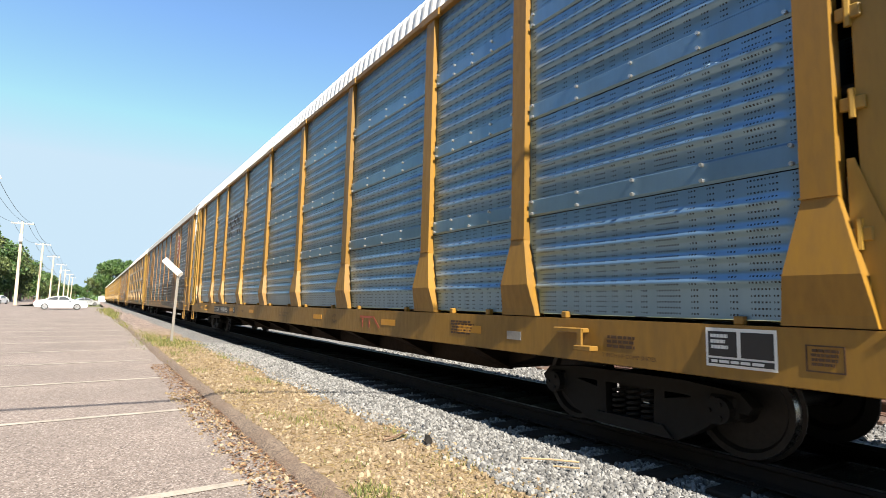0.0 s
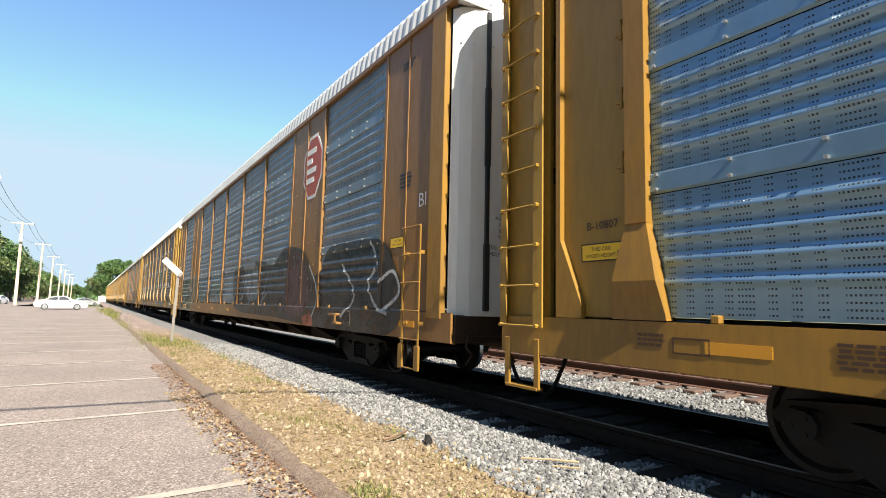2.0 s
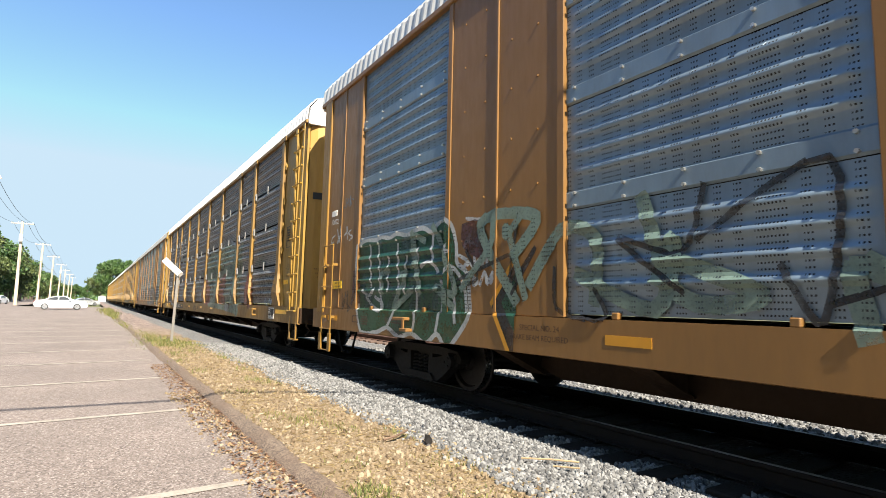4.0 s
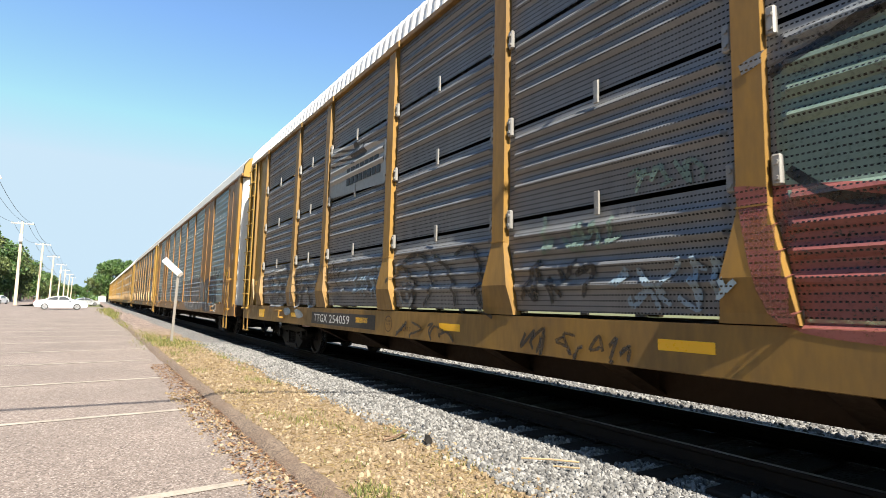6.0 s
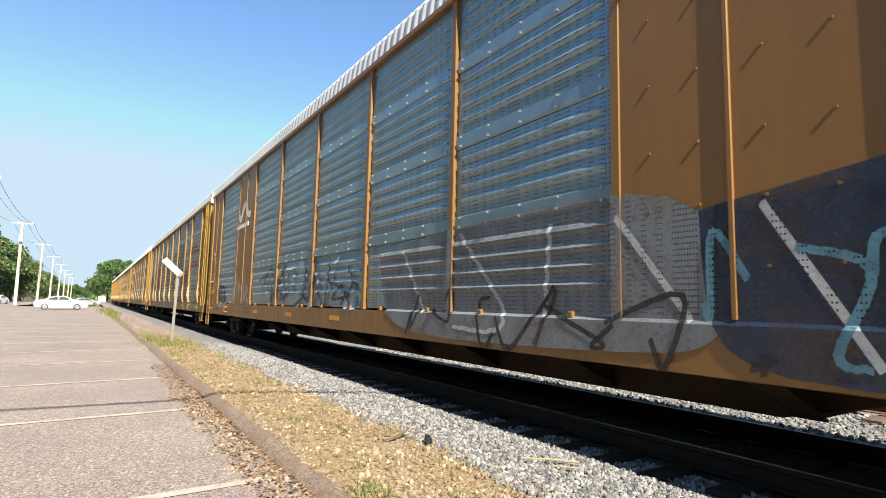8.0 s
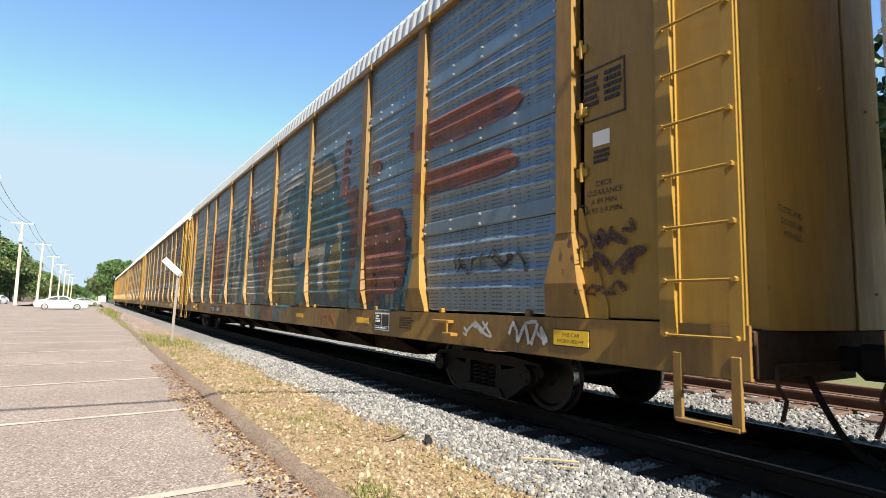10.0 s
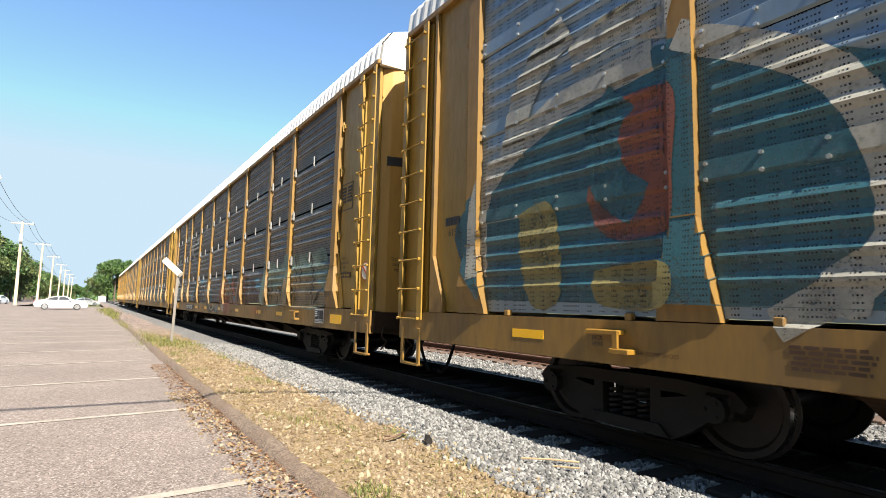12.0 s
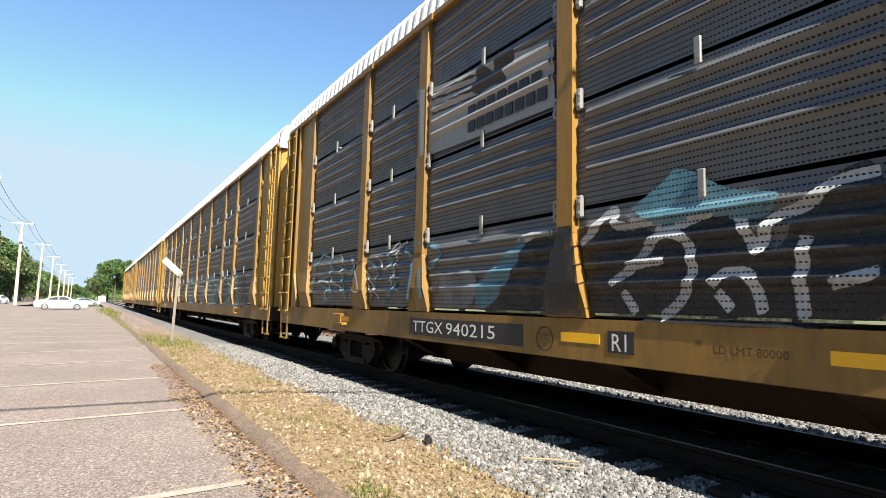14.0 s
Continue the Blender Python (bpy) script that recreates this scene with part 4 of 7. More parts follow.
bed.grid([[(2.55 + 11 * i / 22, 54 + 366 * j / 40, bank(2.55 + 11 * i / 22, 54 + 9 * j)) for i in range(23)] for j in range(41)])
solid("ballast_bed", bed, BALLAST, "bed of crushed grey stone under both tracks", "ballast", kind="structure", fix=False)

# kerb: a low worn hump of asphalt along the lot, broken and gritty
kerb = Shape()
kerb.smooth = True
rows = []
for j in range(700):
    y = -4 + 98 * (j / 699) ** 1.9
    wx = 0.05 * noise.noise(Vector((y * 0.8, 0, 7))) + 0.02 * noise.noise(Vector((y * 4, 0, 2)))
    hz = 1 + 0.30 * noise.noise(Vector((y * 0.9, 5, 0))) + 0.15 * noise.noise(Vector((y * 5, 2, 0)))
    row = []
    for i, (dx, z) in enumerate(((-0.05, -0.03), (-0.01, 0.012), (0.025, 0.036), (0.055, 0.058), (0.095, 0.074), (0.14, 0.082), (0.18, 0.076), (0.22, 0.05), (0.27, -0.02))):
        n1 = noise.noise(Vector((y * 14, i * 0.9, 4))) + 0.6 * noise.noise(Vector((y * 37, i * 2.1, 9)))
        row.append((KERB_X + 0.15 + 0.6 * wx + 0.8 * dx + 0.010 * n1, y, z * hz - 0.005 + 0.010 * n1))
    rows.append(row)
kerb.grid(rows)
solid("kerb", kerb, KERB, "low worn asphalt kerb along the lot", "kerb", kind="structure", fix=False)

# parking lines
for i, y in enumerate((4.0, 6.98, 9.94, 12.9, 15.9, 18.9, 22, 25.2, 28.4, 32)):
    s = Shape()
    n = 60
    slope = 0.02 + 0.1 * i / 2 if i < 3 else 0.24
    slope = min(slope, 0.10 + 0.02 * i)
    rows = []
    for j in range(n + 1):
        x = KERB_X - 0.03 - 5.2 * j / n
        yy = y - 0.02 - (KERB_X - x) * slope * 0.9
        w = 0.05 + 0.008 * noise.noise(Vector((x * 5, y, 0)))
        rows.append([(x, yy - w, lot_z(x, yy - w) + 0.005), (x, yy + w, lot_z(x, yy + w) + 0.005)])
    s.grid(rows)
    solid("parking_line", s, LINE_PAINT, "worn white painted parking line on asphalt", "road marking", "parking lines", "structure", fix=False)


# ---------------------------------------------------------------- tracks
def build_track(cx, top, rail_mat, head_mat, tie_mat, y0, y1, tie_end, label):
    tr = thing("railway_track", pose(cx, 0, top), label, "railway track", kind="structure")
    for sd in (-1, 1):
        s = Shape()
        c = sd * 0.755
        prof = [(-0.07, -0.172), (0.07, -0.172), (0.07, -0.160), (0.012, -0.14), (0.010, -0.05), (0.036, -0.035), (0.036, -0.008), (0.028, -0.001), (-0.028, -0.001), (-0.036, -0.008), (-0.036, -0.035), (-0.010, -0.05), (-0.012, -0.14), (-0.07, -0.160)]
        s.prism([(c + a, b) for a, b in prof], 1, y0, y1)
        r = part("rail", s, rail_mat, tr)
        h = Shape().grid([[(c - 0.026, y0, 0.0005), (c + 0.026, y0, 0.0005)], [(c - 0.026, y1, 0.0005), (c + 0.026, y1, 0.0005)]])
        part("rail_head", h, head_mat, r, "polished running surface")
        y = y0 + 8.2
        while y < min(y1, 60):
            part("joint_bar", Shape().box(c - 0.035 if sd > 0 else c - 0.03, c - 0.012 if sd > 0 else c - 0.012, y - 0.45, y + 0.45, -0.135, -0.05, 0.006), rail_mat, tr)
            y += 11.9
    y = y0
    rng = random.Random(3)
    keyed = 0
    while y < tie_end:
        dz, ln = rng.uniform(-0.02, 0.01), rng.uniform(-0.05, 0.05)
        t = Shape().box(-1.3, 1.3, -0.115, 0.115, -0.33, -0.175, 0.012)
        part("tie", t, tie_mat, tr, "", ("tie", tie_mat.name), m=pose(ln, y + rng.uniform(-0.02, 0.02), dz * 0.6, 0, 0, rng.uniform(-0.8, 0.8)))
        if y < 22:
            for sd in (-1, 1):
                part("tie_plate", lambda: Shape().box(-0.16, 0.16, -0.095, 0.095, -0.178, -0.166, 0.004).box(-0.10, -0.075, -0.06, -0.035, -0.17, -0.145).box(0.075, 0.10, 0.035, 0.06, -0.17, -0.145), rail_mat, tr, "", ("plate", rail_mat.name), m=pose(sd * 0.755 + ln * 0, y, 0))
        y += 0.52
    return tr


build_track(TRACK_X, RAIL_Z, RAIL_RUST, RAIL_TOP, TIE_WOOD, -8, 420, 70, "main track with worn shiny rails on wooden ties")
build_track(TRACK_X + 4.55, RAIL_Z + 0.03, RED_RUST, RED_RUST, TIE_BROWN, -8, 420, 50, "rusty second track with reddish wooden ties")


# sheet over the ballast with the train's shade put into its dark colour
SHADED_STONE = grit_mat("shaded_ballast", (0.014, 0.012, 0.011), (0.03, 0.026, 0.023), (0.06, 0.05, 0.045), 26, (0.02, 0.016, 0.013), 0.6, 0.035)
shade_bed = Shape()
shade_bed.grid([[(4.28 + 2.0 * i / 10, near_y(j / 150), bank(4.28 + 2.0 * i / 10, near_y(j / 150)) + 0.012) for i in range(11)] for j in range(151)])
solid("shaded_ballast", shade_bed, SHADED_STONE, "blackened oily stone between the main rails", "ballast", kind="structure", fix=False)


def stone(rng, r):
    """A crushed stone with few faces."""
    t = (1 + 5 ** 0.5) / 2
    vs = [Vector(p).normalized() for p in ((-1, t, 0), (1, t, 0), (-1, -t, 0), (1, -t, 0), (0, -1, t), (0, 1, t), (0, -1, -t), (0, 1, -t), (t, 0, -1), (t, 0, 1), (-t, 0, -1), (-t, 0, 1))]
    q = Euler((rng.uniform(0, 6), rng.uniform(0, 6), rng.uniform(0, 6))).to_matrix()
    sc = (rng.uniform(0.8, 1.35), rng.uniform(0.65, 1.0), rng.uniform(0.5, 0.8))
    return [q @ Vector((v.x * sc[0], v.y * sc[1], v.z * sc[2])) * r * rng.uniform(0.75, 1.15) for v in vs]


STONE_F = [(0, 11, 5), (0, 5, 1), (0, 1, 7), (0, 7, 10), (0, 10, 11), (1, 5, 9), (5, 11, 4), (11, 10, 2), (10, 7, 6), (7, 1, 8), (3, 9, 4), (3, 4, 2), (3, 2, 6), (3, 6, 8), (3, 8, 9), (4, 9, 5), (2, 4, 11), (6, 2, 10), (8, 6, 7), (9, 8, 1)]


def stone_mat(name, lo, mid, hi):
    m, nt, bs = nodes_of(name)
    geo = nt.nodes.new("ShaderNodeNewGeometry")
    c = ramp(nt, geo.outputs["Random Per Island"], [(0.0, lo), (0.5, mid), (1.0, hi)])
    v = tex_coord(nt)
    n = ramp(nt, noise_tex(nt, v, 60, 4), grey(0.3, 0.7, 0.75, 1.1))
    mu = nt.nodes.new("ShaderNodeMix")
    mu.data_type, mu.blend_type = "RGBA", "MULTIPLY"
    mu.inputs[0].default_value = 1.0
    link(nt, c, mu.inputs[6])
    link(nt, n, mu.inputs[7])
    link(nt, mu.outputs[2], bs.inputs["Base Color"])
    bs.inputs["Roughness"].default_value = 0.85
    return m


STONE_GREY = stone_mat("crushed_stone", (0.0629, 0.0607, 0.0592), (0.152, 0.148, 0.144), (0.281, 0.274, 0.263))
STONE_TAN = stone_mat("tan_pebbles", (0.102, 0.0658, 0.0352), (0.198, 0.141, 0.0808), (0.345, 0.275, 0.184))
LEAF_DRY = stone_mat("dry_leaves", (0.0847, 0.0308, 0.0169), (0.169, 0.0886, 0.0423), (0.293, 0.2, 0.108))
STRAW = stone_mat("dry_straw", (0.17, 0.118, 0.0491), (0.262, 0.19, 0.0851), (0.354, 0.282, 0.151))
GRASS = stone_mat("weeds", (0.0654, 0.09, 0.0174), (0.138, 0.139, 0.0347), (0.235, 0.194, 0.0693))


def scatter(name, mat, label, category, seed, count, place, size):
    """Many loose stones as one mesh."""
    rng = random.Random(seed)
    s = Shape()
    for _ in range(count):
        x, y, z = place(rng)
        r = size(rng)
        vs = stone(rng, r)
        s.add([(x + v.x, y + v.y, z + v.z + r * 0.25) for v in vs], STONE_F)
    return solid(name, s, mat, label, category, kind="stuff", fix=False)


def near_ballast(rng):
    while True:
        y = 0.8 + 17 * rng.random() ** 1.6
        x = rng.uniform(2.5, 4.32)
        e = edge(y)
        if x > e - 0.1 or rng.random() < 0.25 * math.exp(-(e - x) * 4):
            zb = bank(x, y)
            if x > 4.0:
                k = (y + 8) / 0.52
                if abs(k - round(k)) * 0.52 < 0.13:
                    continue
                zb = -0.125
            return x, y, zb


scatter("ballast_stones", STONE_GREY, "loose crushed grey ballast stones beside the track", "ballast", 11, 22000, near_ballast, lambda r: r.uniform(0.014, 0.032))
scatter("far_ballast_stones", STONE_GREY, "crushed grey ballast stones between the tracks", "ballast", 12, 5000, lambda r: (lambda x, y: (x, y, bank(x, y)))(r.uniform(6.2, 9.0), 1.5 + 14 * r.random() ** 1.3), lambda r: r.uniform(0.02, 0.042))


# ---------------------------------------------------------------- poles, wires and sign
POLE_WOOD = surface("pole_wood", (0.60, 0.49, 0.36), (0.40, 0.31, 0.22), 0.85, 0, 1.5, 20, 0.7, 0.3, True)
GREY_METAL = surface("grey_pole_metal", (0.20, 0.20, 0.19), (0.30, 0.22, 0.16), 0.6, 0.5, 3, 30, 0.6, 0.1)
SIGN_WHITE = surface("sign_white", (0.80, 0.80, 0.78), (0.6, 0.58, 0.54), 0.5, 0, 4, 30, 0.4, 0)
WIRE = surface("wire_black", (0.03, 0.03, 0.032), (0.05, 0.05, 0.05), 0.6, 0, 2, 20, 0.3, 0)

POLE_X = -9.6
POLE_Y = (64.0, 101.0, 137.0, 174.0, 212.0, 250.0, 290.0, 330.0)
for i, y in enumerate(POLE_Y):
    h = 12.6 - 0.12 * i
    pole = thing("utility_pole", pose(POLE_X, y, -0.05, 0, (0.9, -0.6, 0.5, 0.2)[i % 4], 0), "sunlit wooden utility pole with a crossarm", "utility pole", "utility poles along the road")
    part("pole", Shape().rod((0, 0, -0.3), (0, 0, h), 0.24, 10, 0.17), POLE_WOOD, pole)
    part("crossarm", Shape().box(-1.35, 1.35, -0.06, 0.06, h - 0.35, h - 0.22, 0.01), POLE_WOOD, pole)
    for x in (-1.25, -0.5, 0.5, 1.25):
        part("insulator", Shape().rod((x, 0, h - 0.22), (x, 0, h - 0.05), 0.05, 6, 0.035), SIGN_WHITE, pole)
    if i in (1, 4):
        part("transformer", Shape().rod((0.0, -0.34, h - 3.0), (0.0, -0.34, h - 1.9), 0.24, 10), SIGN_WHITE, pole, "pale transformer can")
    elif i == 0:
        part("cable_guard", Shape().rod((0.0, -0.2, 0.3), (0.0, -0.2, 3.0), 0.05, 6), GREY_METAL, pole)


def strand(x, z, y0, y1, sag, r, label):
    s = Shape()
    s.pipe([(x, y0 + (y1 - y0) * t, z - sag * 4 * t * (1 - t)) for t in [i / 10 for i in range(11)]], r, 5)
    return solid("power_line", s, WIRE, label, "wire", "wires between the poles")


for a, b in zip(POLE_Y, POLE_Y[1:]):
    for x, z, sag in ((-1.25, 12.3, 0.9), (0.5, 12.3, 0.9), (1.25, 12.3, 0.9), (0.15, 8.6, 0.7), (-0.15, 7.9, 0.7)):
        strand(POLE_X + x, z, a, b, sag, 0.02 if z > 9 else 0.035, "black overhead wire sagging between poles")
# the cable over the tracks that shades the lot
for x in (-13.0, 19.0):
    p = thing("utility_pole", pose(x, -0.66 - (x + 13) * 0.045, -0.3), "wooden pole that carries a crossing cable", "utility pole")
    part("pole", Shape().rod((0, 0, -0.2), (0, 0, 9.6), 0.16, 10, 0.12), POLE_WOOD, p)
s = Shape()
s.pipe([(-13 + 32 * t, -0.66 - 32 * t * 0.045, 9.2 - 0.8 * 4 * t * (1 - t)) for t in [i / 16 for i in range(17)]], 0.035, 6)
solid("overhead_cable", s, WIRE, "thick black cable crossing above lot and tracks", "wire")

sign = thing("track_sign", pose(2.0, 17.6, 0.0, 0, 1.5, 0), "tilted white board on a weathered steel post", "sign")
part("post", Shape().box(-0.035, 0.035, -0.012, 0.012, -0.2, 2.05, 0.004).box(-0.035, -0.022, -0.04, 0.0, -0.2, 2.05).box(0.022, 0.035, -0.04, 0.0, -0.2, 2.05), GREY_METAL, sign)
part("board", Shape().box(-0.34, 0.30, -0.035, -0.015, -0.085, 0.085, 0.004), SIGN_WHITE, sign, "blank white board", m=pose(-0.16, -0.02, 2.2, 0, 41, 0))
part("board", Shape().box(0.24, 0.33, -0.06, -0.04, -0.07, 0.07, 0.004).rod((0.20, -0.06, 0.0), (0.20, -0.03, 0.0), 0.015, 6), GREY_METAL, sign, "small grey bracket", m=pose(-0.16, -0.02, 2.2, 0, 41, 0))

# ---------------------------------------------------------------- parked cars
CAR_WHITE = surface("white_car_paint", (0.82, 0.82, 0.82), (0.76, 0.76, 0.76), 0.22, 0, 1, 5, 0.3, 0)
CAR_SILVER = surface("silver_car_paint", (0.50, 0.51, 0.53), (0.42, 0.43, 0.45), 0.25, 0.5, 1, 5, 0.3, 0)
GLASS_DARK = surface("dark_car_glass", (0.05, 0.055, 0.06), (0.03, 0.03, 0.035), 0.06, 0, 1, 5, 0.3, 0)
RUBBER = surface("tyre_rubber", (0.02, 0.02, 0.02), (0.035, 0.033, 0.03), 0.8, 0, 4, 30, 0.5, 0.1)
ALLOY = surface("alloy_rim", (0.6, 0.6, 0.61), (0.45, 0.45, 0.46), 0.3, 0.9, 4, 30, 0.3, 0)
LAMP_RED = surface("tail_lamp_red", (0.35, 0.02, 0.02), (0.25, 0.02, 0.02), 0.2, 0, 4, 30, 0.3, 0)


def build_sedan(m, paint, label):
    car = thing("parked_car", m, label, "car", "parked cars")
    body = Shape()
    body.smooth = True
    side = [(-2.25, 0.32), (-2.32, 0.55), (-2.30, 0.82), (-2.1, 0.95), (-1.5, 1.02), (-0.9, 1.32), (-0.2, 1.44), (0.35, 1.42), (0.95, 1.10), (1.15, 0.98), (1.9, 0.86), (2.25, 0.70), (2.33, 0.50), (2.25, 0.28), (1.72, 0.26), (1.66, 0.5), (1.4, 0.66), (1.1, 0.5), (1.02, 0.22), (-1.05, 0.22), (-1.12, 0.5), (-1.4, 0.66), (-1.68, 0.5), (-1.74, 0.26)]
    rows = []
    for w in (-0.9, -0.84, 0.84, 0.9):
        rows.append([(x, (w if z < 0.98 else w * (0.96 - 0.22 * (z - 0.98) / 0.46)), z if abs(w) < 0.88 or z > 0.95 else z) for x, z in side + side[:1]])
    body.grid(rows)
    n = len(side)
    for r in (rows[0], rows[-1]):
        body.add(r[:-1], [tuple(range(n))])
    part("body", body, paint, car)
    for sd in (-1, 1):
        ww = lambda z: sd * (0.905 * (0.965 - 0.22 * (z - 0.98) / 0.46))
        for poly in ([(-1.35, 1.04), (-0.85, 1.28), (-0.32, 1.37), (-0.32, 1.04)], [(-0.24, 1.04), (-0.24, 1.375), (0.3, 1.36), (0.85, 1.04)]):
            g2 = Shape().add([(x, ww(z) + sd * 0.012, z) for x, z in poly], [tuple(range(4))])
            part("window", g2, GLASS_DARK, car, "", fix=False)
        for x in (-1.4, 1.38):
            wl = part("wheel", Shape().rod((0, -0.11, 0), (0, 0.11, 0), 0.33, 20), RUBBER, car, m=pose(x, sd * 0.80, 0.33))
            part("rim", Shape().rod((0, -0.12, 0), (0, 0.12, 0), 0.24, 16).rod((0, -0.13, 0), (0, 0.13, 0), 0.06, 8), ALLOY, wl)
        part("door_handle", Shape().box(-0.62, -0.46, min(sd * 0.9, sd * 0.93), max(sd * 0.9, sd * 0.93), 0.88, 0.91), paint, car)
        part("mirror", Shape().box(0.62, 0.78, min(sd * 0.9, sd * 1.05), max(sd * 0.9, sd * 1.05), 0.98, 1.1, 0.02), paint, car)
        part("tail_lamp", Shape().box(-2.335, -2.2, min(sd * 0.62, sd * 0.86), max(sd * 0.62, sd * 0.86), 0.74, 0.88, 0.02), LAMP_RED, car)
        part("headlight", Shape().box(2.08, 2.28, min(sd * 0.6, sd * 0.84), max(sd * 0.6, sd * 0.84), 0.66, 0.78, 0.02), ALLOY, car)
    part("windscreen", Shape().add([(0.40, -0.66, 1.39), (0.40, 0.66, 1.39), (0.96, 0.78, 1.10), (0.96, -0.78, 1.10)], [(0, 1, 2, 3)]), GLASS_DARK, car, m=pose(0.02, 0, 0.02))
    part("bumper", Shape().box(-2.36, -2.2, -0.8, 0.8, 0.36, 0.56, 0.03), RUBBER, car, "dark lower bumper")
    return car


build_sedan(pose(-2.8, 70.0, 0.0, 0, 0, 3), CAR_WHITE, "white sedan parked at the end of the lot")
build_sedan(pose(-1.3, 118.0, -0.1, 0, 0, 20), CAR_SILVER, "silver sedan parked behind the white one")
build_sedan(pose(-13.6, 118.0, -0.01, 0, 0, 78), CAR_WHITE, "white car standing on the road by the trees")

# ---------------------------------------------------------------- trees
BARK = surface("bark", (0.11, 0.08, 0.06), (0.06, 0.045, 0.035), 0.9, 0, 2, 20, 0.7, 0.5, dist=0.02)


def leaf_mat(name, lo, mid, hi):
    m = stone_mat(name, lo, mid, hi)
    bs = m.node_tree.nodes["Principled BSDF"]
    bs.inputs["Roughness"].default_value = 0.6
    bs.inputs["Subsurface Weight"].default_value = 0.0
    return m


LEAF_A = leaf_mat("green_leaves", (0.0186, 0.0525, 0.0098), (0.0465, 0.098, 0.0175), (0.093, 0.154, 0.035))
LEAF_B = leaf_mat("olive_leaves", (0.033, 0.0528, 0.0112), (0.072, 0.099, 0.0245), (0.132, 0.158, 0.049))


def make_tree(name, m, seed, high, wide, leaf, label, clumps=4200, low=0.15):
    rng = random.Random(seed)
    tree = thing(name, m, label, "tree", "trees beyond the lot")
    t = Shape()
    t.rod((0, 0, -0.4), (0.1, 0, high * 0.4), high * 0.022, 8, high * 0.015)
    t.rod((0.1, 0, high * 0.4), (rng.uniform(-0.4, 0.4), 0, high * 0.85), high * 0.015, 7, high * 0.004)
    lobes = []
    for i in range(11):
        a, z = rng.uniform(0, 6.28), rng.uniform(low + 0.1, 0.88)
        reach_r = wide * 0.5 * (1 - 0.65 * max(0, z - 0.45)) * rng.uniform(0.4, 0.85)
        c = Vector((math.cos(a) * reach_r, math.sin(a) * reach_r, z * high))
        lobes.append((c, rng.uniform(0.16, 0.27) * wide, rng.uniform(0.09, 0.15) * high))
        t.rod((0.05, 0, high * min(z - 0.08, 0.6)), tuple(c), high * 0.008, 5, high * 0.002)
    lobes.append((Vector((0, 0, high * 0.9)), wide * 0.17, high * 0.10))
    part("trunk", t, BARK, tree)
    s = Shape()
    for i in range(clumps):
        c, rw, rh = lobes[rng.randrange(len(lobes))]
        d = Vector((rng.gauss(0, 1), rng.gauss(0, 1), rng.gauss(0, 1))).normalized() * rng.uniform(0.45, 1.15)
        p = c + Vector((d.x * rw, d.y * rw, d.z * rh))
        if p.z < low * high * 0.6:
            continue
        q = Euler((rng.uniform(0, 6), rng.uniform(0, 6), rng.uniform(0, 6))).to_matrix()
        e = rng.uniform(0.011, 0.026) * high
        vs = [p + q @ Vector(v) * e for v in ((-1, -0.2, 0), (0, -0.7, 0.25), (1, 0.1, 0), (0.2, 0.8, -0.25), (-0.6, 0.5, 0.2))]
        s.add(vs, [(0, 1, 2), (0, 2, 3), (0, 3, 4)])
    part("crown", s, leaf, tree, "leafy uneven crown", fix=False)
    return tree


kinds = [make_tree("broadleaf_tree", pose(-24, 140, -0.2), 1, 17, 11, LEAF_A, "tall green broadleaf tree in full leaf"),
         make_tree("broadleaf_tree", pose(-26, 156, -0.2), 2, 15, 10, LEAF_B, "olive green broadleaf tree in full leaf"),
         make_tree("broadleaf_tree", pose(-22, 170, -0.2), 3, 16, 12, LEAF_A, "broad dark green tree with dense crown")]
rng = random.Random(8)
y = 128.0
i = 0
while y < 620:
    for row in (0, 1):
        x = -19.0 - row * 8 - rng.uniform(0, 4) - (0 if y > 150 else 3)
        i += 1
        sc = (rng.uniform(0.85, 1.15) if row else rng.uniform(0.6, 0.95)) * (1.22 if y < 215 else 0.95)
        copy_thing(kinds[i % 3], pose(x, y + rng.uniform(-3, 3), -0.2, 0, 0, rng.uniform(0, 360))).scale = (sc, sc, sc)
    y += 9 + (y - 128) * 0.05
for x, yy, sc in ((3.0, 318, 1.15), (8.5, 305, 1.3), (13.5, 312, 1.22), (18, 322, 1.2), (24, 318, 1.1), (6, 326, 1.25), (31, 330, 1.0), (-9, 380, 0.6), (-3.5, 420, 0.62), (-14, 430, 0.6)):
    i += 1
    copy_thing(kinds[i % 3], pose(x, yy, -0.2, 0, 0, rng.uniform(0, 360))).scale = (sc, sc, sc)
for j in range(14):
    i += 1
    sc = rng.uniform(0.75, 1.05)
    copy_thing(kinds[i % 3], pose(24 + rng.uniform(0, 7), -6 + 6.5 * j, -0.4, 0, 0, rng.uniform(0, 360))).scale = (sc, sc, sc)
# unseen rows, added to block low sky light from the train's near side
y = -75.0
while y < 122:
    for row in (0, 1):
        i += 1
        sc = rng.uniform(0.9, 1.2)
        copy_thing(kinds[i % 3], pose(-25.0 - row * 7 - rng.uniform(0, 4), y + rng.uniform(-2, 2), -0.2, 0, 0, rng.uniform(0, 360))).scale = (sc, sc, sc)
    y += 7.5
far = Shape()
rng = random.Random(21)
